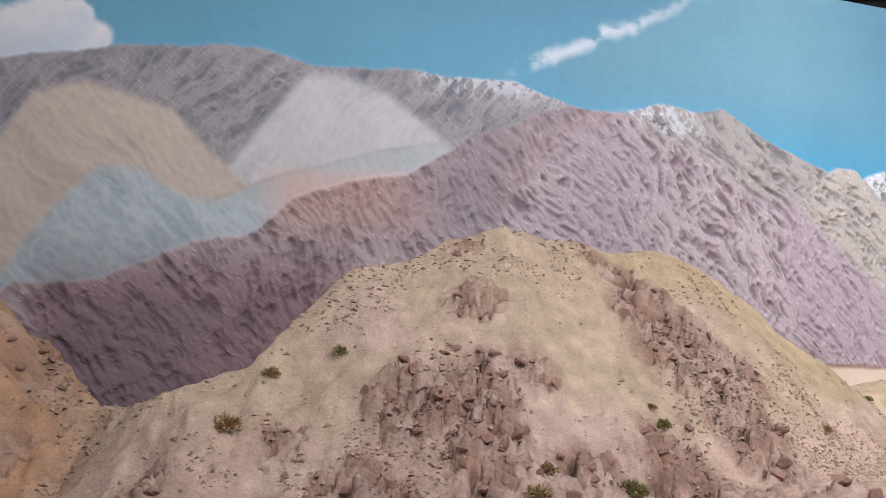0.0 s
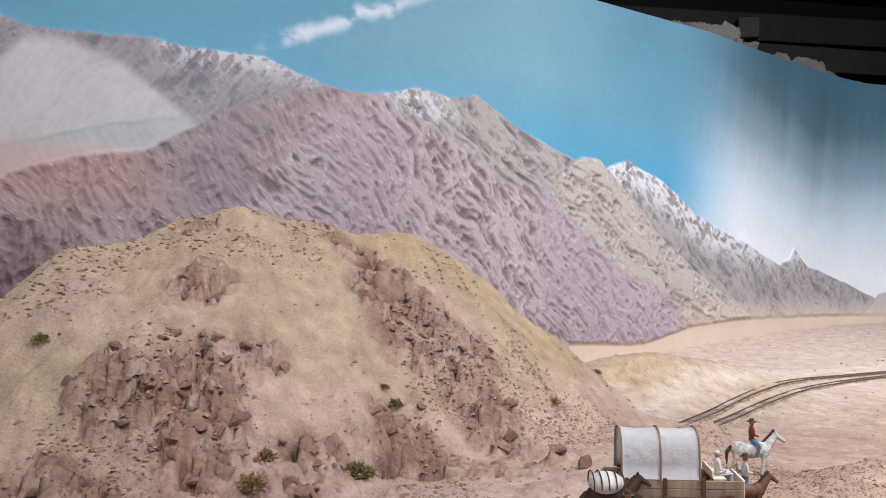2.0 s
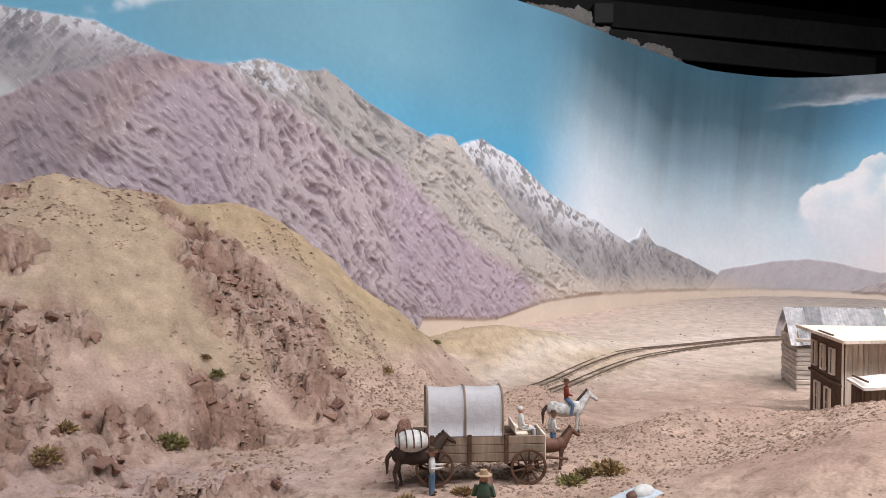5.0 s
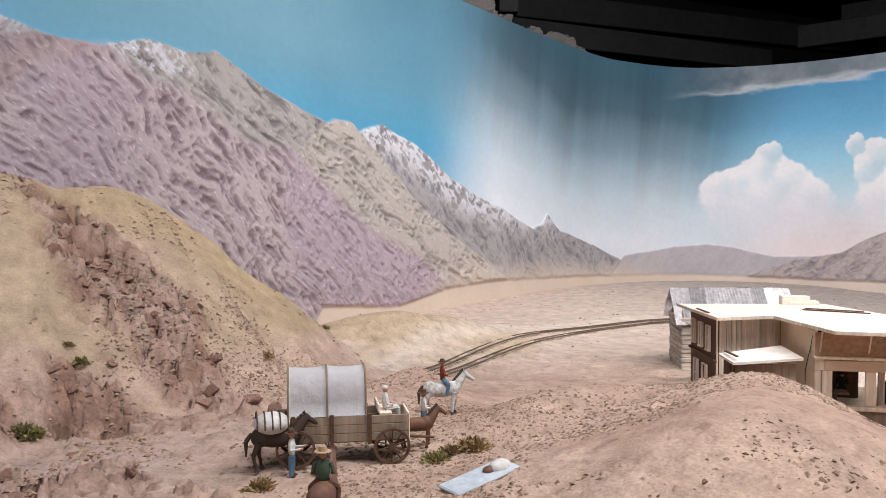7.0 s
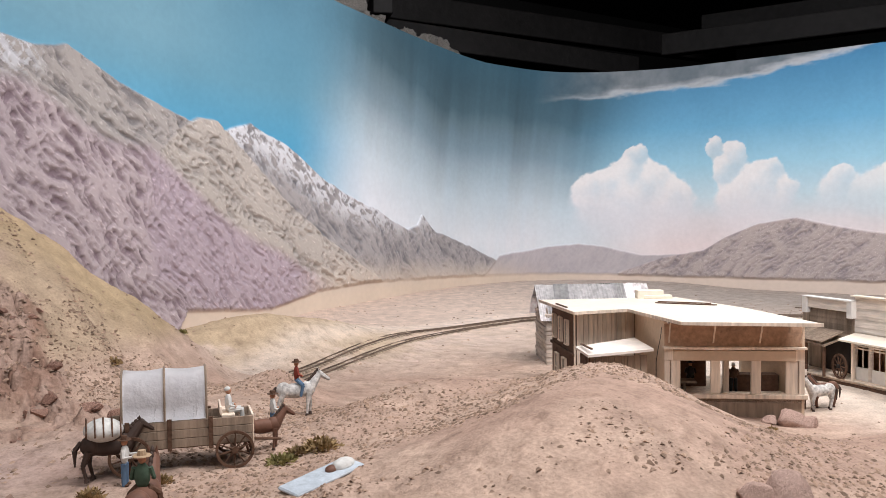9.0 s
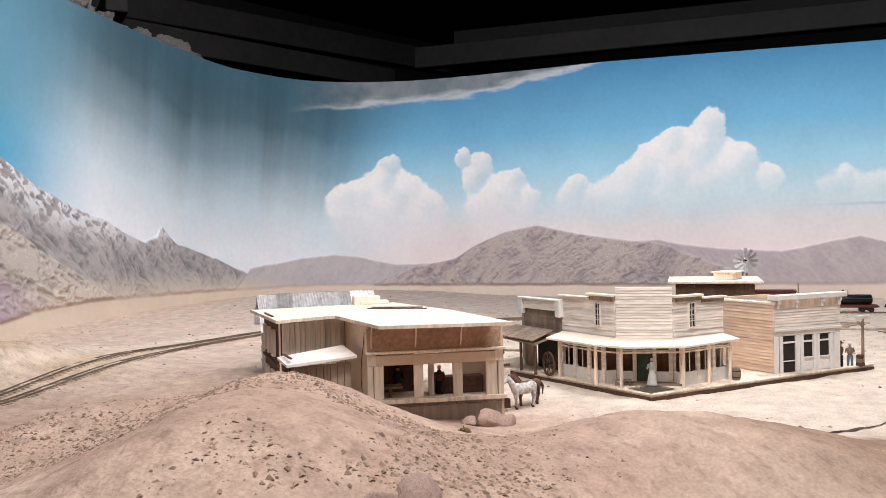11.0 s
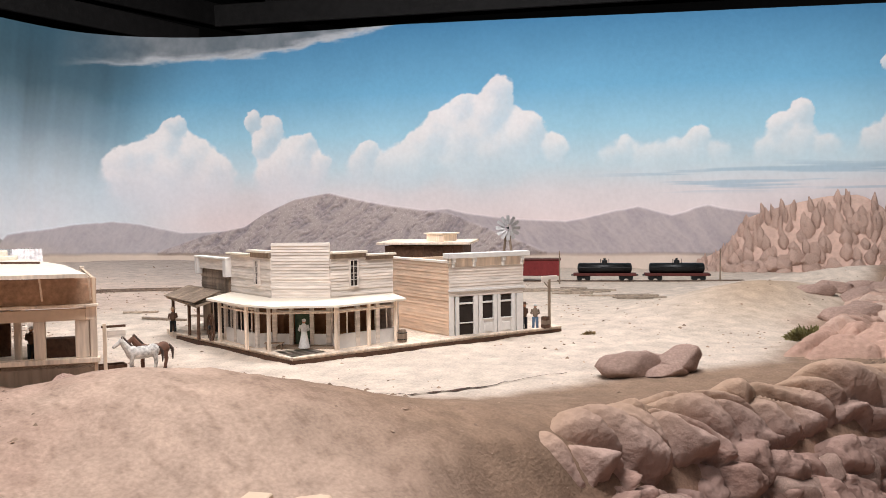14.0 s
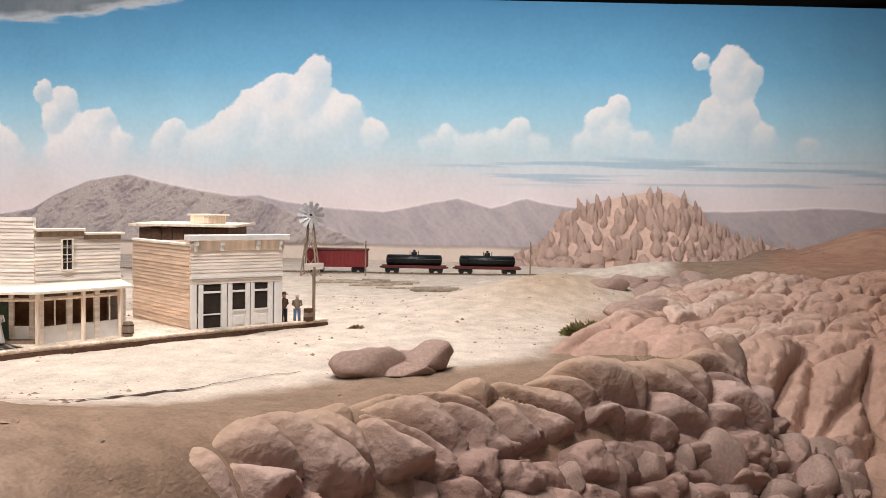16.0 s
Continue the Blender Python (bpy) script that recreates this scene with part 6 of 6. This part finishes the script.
def build_cliff_faces():
    # the near cliff: long leaning lobes over a band of packed round rocks
    xs, es = np.arange(1.30, 2.20, .0022), np.arange(-.045, .235, .0022)
    X, E = np.meshgrid(xs, es)
    Y = cliff_line(X) - E
    u = X * 1.12 + .012 * (fbm(X * 12, E * 12, 3, 101) - .5)
    v = E * 1.35 + .014 * (fbm(X * 10, E * 10, 3, 102) - .5)
    low = step(.062, .078, v - .045 * step(1.75, 2.05, X) + .05 * (fbm(X * 7, E * 2, 2, 103) - .5))
    lobe, lv = pillow((u - .45 * v) / .054, v / .088 + .3, 4, .5)
    knob, kv = pillow(u / .040, v / .036, 5, .5)
    chip, cv = pillow(u / .021, v / .018, 6, .4)
    h = (1 - low) * (.030 * lobe + .020 * (lv - .5)) + low * (.026 * knob + .026 * (kv - .6))
    h = h + .0045 * chip * (.4 + .6 * low) + .006 * (cv - .5) * low + .009 * (fbm(X * 28, E * 28, 4, 104) - .5)
    h = h - .026 * np.exp(-((v - .070 - .045 * step(1.75, 2.05, X) - .02 * (fbm(X * 9, X * 0, 2, 105) - .5)) / .008) ** 2) * step(.40, .55, fbm(X * 13, X * 0 + 3, 2, 106))
    rim = step(-.045, .02, E + .02 * (fbm(X * 20, E * 9, 3, 107) - .5)) * step(.235, .20, E) * step(1.30, 1.40, X + .03 * (fbm(X * 9, E * 30, 2, 108) - .5)) * step(2.20, 2.15, X)
    h = h * rim - .012 * (1 - rim)
    n = fbm(X * 9, E * 9, 4, 109)
    col = mix(rgb(200, 170, 159), rgb(178, 146, 135), n)
    col = mix(col, rgb(210, 180, 168), .6 * (1 - low) * lv)
    col = mix(col, rgb(176, 140, 126), .6 * low * kv)
    col = mix(col, rgb(198, 166, 140), .8 * step(.05, -.01, E))
    rock_sheet("cliff_face", X, Y, h, col * .86, "cast pinkish rock face with leaning rounded lobes and creases")
    # the far canyon wall: tall flutes below, courses of rounded blocks above
    qs, ys = np.arange(2.10, 2.98, .0035), np.arange(-.95, .02, .0035)
    Q, Y = np.meshgrid(qs, ys)
    X = Q - .45 * (Y + .45)
    w = .03 * (fbm(Q * 6, Y * 6, 3, 111) - .5)
    up = step(2.36, 2.42, Q + 2 * w)
    flute, fv = pillow((Y + .25 * (Q - 2.2) + w) / .080, (Q + w) / .20, 7, .6)
    block, bv = pillow((Y + w) / .070, (Q + .4 * w) / .048 + .35 * Y / .3, 8, .32)
    small, sv = pillow((Y + w) / .034, Q / .030, 9, .4)
    h = (1 - up) * (.026 * flute + .030 * (fv - .5)) + up * (.018 * block + .014 * (bv - .4)) + .005 * small + .005 * (sv - .5)
    h = h + .010 * (fbm(Q * 22, Y * 22, 4, 112) - .5)
    rim = step(2.10, 2.17, Q) * step(2.98, 2.86, Q) * step(.02, -.05, Y) * step(-.95, -.90, Y)
    h = h * rim - .012 * (1 - rim)
    n = fbm(X * 7, Y * 7, 4, 113)
    col = mix(rgb(212, 176, 159), rgb(195, 157, 140), n)
    col = mix(col, rgb(226, 198, 182), .8 * up * step(.3, .8, bv) * step(-.40, -.15, Y))
    col = mix(col, rgb(192, 142, 116), .6 * step(-.30, -.55, Y))
    rock_sheet("canyon_wall_face", X, Y, h, col * .88, "cast pink canyon wall with tall flutes under courses of rounded blocks")


build_cliff_faces()


def build_cliff():
    rnd = random.Random(5)
    k = 0
    # round boulders packed along the foot of the near cliff
    for row, e0 in enumerate((.095, .125, .160, .195)):
        x = 1.40 + .013 * row
        while x < 2.10:
            r = rnd.choice((.014, .018, .022, .027, .032)) * rnd.uniform(.85, 1.1)
            y = float(cliff_line(x)) - e0 - rnd.uniform(-.010, .010)
            boulder(x, y, gz(x, y) + .012 + r * .15, r * rnd.uniform(.75, 1.05), r * rnd.uniform(.8, 1.05), r * rnd.uniform(.8, 1.15), rnd.uniform(-40, 60), rnd.uniform(-10, 30), k, M_ROCK,
                    "rounded pinkish boulder packed into the cliff", "cliff boulders")
            x += r * rnd.uniform(1.9, 3.2)
            k += 1
    # smooth pale slabs on the rim between the two faces
    for x, y, a, b, c, yaw in ((2.30, -.075, .085, .050, .026, -28), (2.42, -.045, .075, .045, .024, -20), (2.26, -.125, .060, .040, .024, -40), (2.52, -.075, .060, .05, .022, -15), (2.62, -.03, .065, .04, .024, -10),
                               (2.74, -.06, .06, .05, .028, 5), (2.68, .03, .055, .035, .024, -20), (2.84, .0, .06, .04, .026, -12), (2.92, -.07, .07, .05, .026, 10), (2.58, .05, .04, .03, .016, -30), (2.20, -.10, .05, .035, .018, -30)):
        boulder(x, y, gz(x, y) + c * .1, a, b, c, yaw, 3, k, M_ROCK, "smooth pale pink slab bedded in the canyon rim", "canyon rim boulders")
        k += 1
    # small stones wedged between the cliff's boulders
    for i in range(110):
        x = rnd.uniform(1.38, 2.10)
        y = float(cliff_line(x)) - rnd.uniform(.075, .215)
        r = rnd.uniform(.006, .012)
        boulder(x, y, gz(x, y) + r * .9, r * 1.2, r, r * .8, rnd.uniform(0, 180), rnd.uniform(0, 40), k, M_ROCK if i % 3 else M_REDROCK, "small pinkish stone wedged in the cliff", "wedged cliff stones")
        k += 1
    # an upright reddish rock at the hill's foot
    boulder(.472, .93, gz(.472, .93) + .003, .007, .006, .012, 20, 5, k, M_REDROCK, "upright reddish rock at the foot of the hill", "boulders in the sand")
    # flat boulders lying on the town's edge
    for x, y, a, b, c, yaw in ((1.705, .128, .040, .030, .020, -20), (1.752, .082, .030, .026, .022, -30), (1.782, .112, .028, .018, .012, -15), (1.722, .085, .030, .018, .011, -40)):
        boulder(x, y, gz(x, y) + c * .55, a, b, c, yaw, 4, k, M_ROCK, "flat smooth pinkish boulder lying on the sand", "flat boulders at the cliff top")
        k += 1
    # boulders in the near gully and beside the saloon
    for x, y, r in ((.785, .340, .020), (.765, .350, .012), (.81, .352, .010), (1.262, .652, .018), (1.285, .638, .014), (1.246, .668, .010)):
        boulder(x, y, gz(x, y) + r * .25, r * 1.2, r, r * .75, 20, 5, k, M_ROCK, "smooth pale pink boulder half buried in sand", "boulders in the sand")
        k += 1


build_cliff()


def build_outcrop():
    """The range of upright rock fins in front of the painted hills."""
    rnd = random.Random(9)
    o = thing("rock_outcrop", pose(3.75, .45, 1.12), "ridge of jagged pink upright rock fins before the backdrop", "rock outcrop")
    meshes = []
    for i in range(6):
        bm = bmesh.new()
        bmesh.ops.create_icosphere(bm, subdivisions=3, radius=1.0)
        for v in bm.verts:
            t = max(0, v.co.z)
            v.co.x *= 1 - .62 * t ** 1.3
            v.co.y *= 1 - .62 * t ** 1.3
            v.co *= 1 + .25 * noise.noise(v.co * 1.3 + Vector((i * 5.0, 0, 0))) + .07 * noise.noise(v.co * 5 + Vector((0, i * 3.0, 0)))
        me = bpy.data.meshes.new("rock_fin")
        bm.to_mesh(me)
        bm.free()
        me.shade_smooth()
        me.materials.append(M_FIN)
        meshes.append(me)
    for i in range(280):
        s = rnd.uniform(6.97, 7.98)
        top = float(np.interp(s, [6.95, 7.07, 7.14, 7.26, 7.39, 7.5, 7.56, 7.64, 7.72, 7.95, 8.0], [1.16, 1.23, 1.34, 1.38, 1.415, 1.42, 1.385, 1.30, 1.27, 1.21, 1.16]))
        f = rnd.random() ** .8
        z = 1.13 + (top - 1.155) * f
        x, y, nx, ny = (float(v) for v in wall_at(s))
        d = .02 + .11 * (1 - f) + rnd.uniform(0, .015)
        h = rnd.uniform(.024, .040) * (1.35 if f > .6 else 1.0)
        w = rnd.uniform(.010, .019) * (.75 if f > .75 else 1.1)
        round_one = f < .24
        if round_one:
            w, h = rnd.uniform(.020, .034), rnd.uniform(.024, .036)
        ob = new("rock_fin", boulder_set(M_FIN)[i % 8] if round_one else meshes[i % 6])
        ob.parent = o
        ob.matrix_local = Matrix.Translation((-3.75, -.45, -1.12)) @ pose(x + nx * d, y + ny * d, z - .004, rnd.uniform(-10, 4), rnd.uniform(-12, 4), rnd.uniform(-30, 30)) @ Matrix.Diagonal((w * .8, w, h * .9, 1))
    # a body of plaster under the fins
    bm = bmesh.new()
    prev = None
    for s in np.linspace(6.95, 8.0, 40):
        top = float(np.interp(s, [6.95, 7.07, 7.14, 7.26, 7.39, 7.5, 7.56, 7.64, 7.72, 7.95, 8.0], [1.15, 1.22, 1.32, 1.36, 1.39, 1.395, 1.36, 1.28, 1.25, 1.19, 1.14]))
        x, y, nx, ny = (float(v) for v in wall_at(s))
        row = [bm.verts.new((x + nx * d - 3.75, y + ny * d - .45, z - 1.12)) for d, z in ((.012, top), (.045, top - .04), (.13, 1.13), (.15, 1.05))]
        if prev:
            for j in range(3):
                bm.faces.new((prev[j], prev[j + 1], row[j + 1], row[j]))
        prev = row
    part("plaster_core", bm, M_FIN, o)


build_outcrop()


def scatter_stones(name, n, region, size, mat, label, seed, weight=None):
    """Loose stones as one sheet of many small angular pieces."""
    rs = np.random.RandomState(seed)
    base = [(1, 0, -.3), (-.6, .8, -.3), (-.5, -.9, -.3), (.1, .1, .9), (.5, .6, .4)]
    tri = [(0, 1, 4), (1, 3, 4), (0, 4, 3), (1, 2, 3), (0, 3, 2), (0, 2, 1)]
    B = np.array(base)
    x = rs.uniform(region[0], region[1], n)
    y = rs.uniform(region[2], region[3], n)
    keep = np.ones(n, bool) if weight is None else rs.rand(n) < weight(x, y)
    keep &= y > np.interp(x, EDGE_X, EDGE_Y) + .02
    x, y = x[keep], y[keep]
    z = ground(x, y)
    r = size * (rs.rand(len(x)) ** 3 * 1.6 + .5)
    a = rs.rand(len(x)) * 6.283
    sq = rs.uniform(.35, .7, len(x))
    V = np.empty((len(x), 5, 3))
    c, s = np.cos(a)[:, None], np.sin(a)[:, None]
    V[:, :, 0] = x[:, None] + r[:, None] * (B[:, 0] * c - B[:, 1] * s)
    V[:, :, 1] = y[:, None] + r[:, None] * (B[:, 0] * s + B[:, 1] * c)
    V[:, :, 2] = z[:, None] + r[:, None] * sq[:, None] * B[:, 2]
    F = (np.arange(len(x))[:, None, None] * 5 + np.array(tri)[None]).reshape(-1, 3)
    me = bpy.data.meshes.new(name)
    me.from_pydata(V.reshape(-1, 3).tolist(), [], F.tolist())
    me.materials.append(mat)
    return tagged(new(name, me), label, "stones", kind="stuff")


def island_tint(mat, low, high):
    """Vary a stones' material from piece to piece."""
    nt = mat.node_tree
    geo = nt.nodes.new("ShaderNodeNewGeometry")
    rng = nt.nodes.new("ShaderNodeMapRange")
    rng.inputs["To Min"].default_value, rng.inputs["To Max"].default_value = low, high
    nt.links.new(geo.outputs["Random Per Island"], rng.inputs[0])
    hsv = next(n for n in nt.nodes if n.type == "HUE_SAT")
    old = hsv.inputs["Value"].links[0].from_socket
    mul = nt.nodes.new("ShaderNodeMath")
    mul.operation = "MULTIPLY"
    nt.links.new(old, mul.inputs[0])
    nt.links.new(rng.outputs[0], mul.inputs[1])
    nt.links.new(mul.outputs[0], hsv.inputs["Value"])


island_tint(M_STONE, .40, .98)
scatter_stones("gravel", 52000, (.3, 1.15, .3, 1.25), .0019, M_STONE, "loose tan gravel on the sandy mounds", 21, lambda x, y: step(.42, .62, fbm(x * 6, y * 6, 3, 90)) * step(1.12, .98, x - .3 * (y - .6)))
scatter_stones("scree", 30000, (-.6, .75, .75, 1.4), .0026, M_STONE, "loose pinkish scree on the hillside", 22, lambda x, y: .06 + .94 * step(.52, .62, fbm(x * 9, y * 9, 3, 91)))
scatter_stones("pebbles", 5000, (1.2, 3.2, -.3, 1.6), .0026, M_STONE, "sparse pebbles on the town's sandy ground", 23, lambda x, y: .12 + .6 * step(.55, .65, fbm(x * 5, y * 5, 3, 92)))
scatter_stones("rubble", 1400, (1.86, 2.24, -.15, .01), .0052, M_STONE, "loose broken rubble on the cliff top", 25, lambda x, y: step(.03, .0, np.abs(y - cliff_line(x) - .025)))
scatter_stones("plain_stones", 2500, (.7, 2.8, 1.1, 2.4), .0032, M_STONE, "scattered stones on the desert plain", 24, lambda x, y: .25 + 0 * x)


def build_hill_rocks():
    """Broken slabs of brown rock that stand out of the hill."""
    rnd = random.Random(31)
    sets = []
    for i in range(10):
        me = angular_mesh(i + 40)
        me.materials.append(M_REDROCK)
        sets.append(me)
    n = 0
    tries = 0
    while n < 300 and tries < 9000:
        tries += 1
        x, y = rnd.uniform(-.6, .72), rnd.uniform(.82, 1.40)
        if rnd.random() > float(rockiness(np.array([x]), np.array([y]))[0]) * .9:
            continue
        r = rnd.uniform(.004, .010) * (1 if rnd.random() < .9 else 1.5)
        ob = new("hill_rock", sets[n % 10])
        ob.matrix_world = pose(x, y, gz(x, y) - r * .35, rnd.uniform(-25, 25), rnd.uniform(-20, 20), rnd.uniform(0, 180)) @ Matrix.Diagonal((r * 1.3, r, r * rnd.uniform(.5, .95), 1))
        tagged(ob, "broken angular brown rock set in the hillside", "rock", "rocks on the hillside")
        n += 1


build_hill_rocks()


# ---- plants ----
def bush(x, y, r, mat, label, n=420, seed=0, flat=.75):
    rnd = random.Random(seed)
    bm = bmesh.new()
    for i in range(n):
        d = Vector((rnd.gauss(0, 1), rnd.gauss(0, 1), abs(rnd.gauss(0, 1)))).normalized()
        lump = .75 + .35 * noise.noise(d * 2.2 + Vector((seed, 0, 0)))
        c = d * r * lump * rnd.uniform(.45, 1.0)
        c.z *= flat
        s = r * rnd.uniform(.10, .20)
        a = Vector((rnd.gauss(0, 1), rnd.gauss(0, 1), rnd.gauss(0, 1))).normalized()
        b = d.cross(a).normalized()
        vs = [bm.verts.new(c + b * s * .5), bm.verts.new(c - b * s * .5), bm.verts.new(c + d * s * 1.3 + a * s * .4)]
        bm.faces.new(vs)
    ob = thing("bush", pose(x, y, gz(x, y) - .002), label, "bush", "dry bushes on the layout")
    part("foliage", bm, mat, ob)
    for i in range(5):
        a = 2 * math.pi * i / 5
        part("stem", tube(bmesh.new(), (0, 0, 0), (math.cos(a) * r * .5, math.sin(a) * r * .5, r * .45 * flat), .0010, .0005, 5), M_DARKWOOD, ob)


for i, (x, y, r) in enumerate(((.281, 1.089, .017), (.114, .942, .020), (.100, .893, .024), (.215, .986, .022), (.159, .939, .018), (.531, 1.182, .016), (.685, 1.375, .013),
                               (-.247, .972, .026), (-.212, 1.052, .018), (-.130, 1.075, .018), (.462, .735, .018), (.40, .725, .022), (.225, .985, .022), (.268, 1.10, .012))):
    bush(x, y, r * .85, M_BUSH if i % 3 else M_GREENBUSH, "dry olive scrub bush on the rocky slope" if i < 10 else "dry scrub bush on the sand", seed=i)
for i, (x, y, r, mat, lab) in enumerate(((.572, .722, .020, M_GREENBUSH, "low green bush on the wagon trail"), (.613, .722, .024, M_BUSH, "dry brown bush on the wagon trail"), (.592, .73, .018, M_BUSH, "dry brown bush on the wagon trail"),
                                         (2.115, -.005, .038, M_GREENBUSH, "low green bush near the canyon rim"), (2.155, -.014, .034, M_GREENBUSH, "low green bush near the canyon rim"),
                                         (2.00, .310, .014, M_BUSH, "small grey tumbleweed on the town street"), (1.155, .604, .012, M_BUSH, "small dry bush in the gully"), (.74, .895, .014, M_GREENBUSH, "small dark bush beside the trail"))):
    bush(x, y, r, mat, lab, seed=40 + i, flat=.55)


# ---- cream blocks in the near gully ----
for (x, y, a, b, c, yaw, lab) in ((1.070, .150, .010, .009, .007, 20, "cream wooden block half sunk in the near slope"), (1.092, .128, .018, .013, .005, 12, "white board offcut lying on the near slope")):
    ob = finish("wood_block", boxbm(-a, a, -b, b, -c, c, bevel=.001), M_BEIGE)
    ob.matrix_world = pose(x, y, gz(x, y) - c * .35, 0, 0, yaw)
    tagged(ob, lab, "block")


# ---- crack in the town's edge ----
def build_crack():
    bm = bmesh.new()
    px = [1.39, 1.42, 1.49, 1.59, 1.68]
    py = [.330, .292, .264, .240, .208]
    prev = None
    for i in range(60):
        f = i / 59
        x = 1.388 + .295 * f
        y = float(np.interp(x, px, py)) + .006 * (float(vnoise(x * 60, 3.3)) - .5)
        w = .0045 * math.sin(math.pi * min(1, f * 1.6 + .02)) * (1.0 - .6 * f) + .0008
        row = [bm.verts.new((x, y + w, gz(x, y + w) + .0012)), bm.verts.new((x, y - w, gz(x, y - w) + .0012))]
        if prev:
            bm.faces.new((prev[0], prev[1], row[1], row[0]))
        prev = row
    tagged(finish("ground_crack", bm, M_CRACK), "dark jagged crack in the sandy ground", "crack", kind="structure")


build_crack()


# ---- ceiling beams, lamps and torn plaster over the wall ----
def build_overhead():
    for p, q, z, w in (((.4, 2.95), (3.6, 3.05), 2.16, .10), ((.4, 3.35), (4.6, 3.2), 2.34, .12), ((3.42, 2.75), (4.75, -.8), 2.20, .10), ((3.9, 2.9), (5.3, -.6), 2.36, .12), ((2.0, 2.85), (2.3, 3.6), 2.24, .08)):
        m, L = span(p, q, 0, (0, 0, 0))
        tagged(finish("ceiling_beam", boxbm(0, L, 0, .08, z, z + w, bevel=.004, m=m), M_BEAM), "dark wooden beam above the backdrop wall", "beam", kind="structure")
    for s, w, h in ((3.30, .10, .026), (3.39, .12, .036), (3.47, .13, .044), (3.55, .11, .040), (3.63, .09, .030), (3.74, .05, .016), (3.84, .08, .026), (3.93, .09, .032), (4.02, .10, .034), (4.10, .07, .022)):
        x, y, nx, ny = (float(v) for v in wall_at(s))
        me = boulder_mesh(int(s * 100), 4, .6, .5)
        me.materials.append(M_PLASTER)
        ob = new("torn_plaster", me)
        ang = math.degrees(math.atan2(nx, -ny))
        ob.matrix_world = pose(x - nx * .06, y - ny * .06, float(wall_top(s)) + h * .35, 0, 0, ang) @ Matrix.Diagonal((w * .6, .03, h, 1))
        tagged(ob, "crumpled grey torn plaster above the backdrop", "plaster", "torn plaster lumps")


build_overhead()
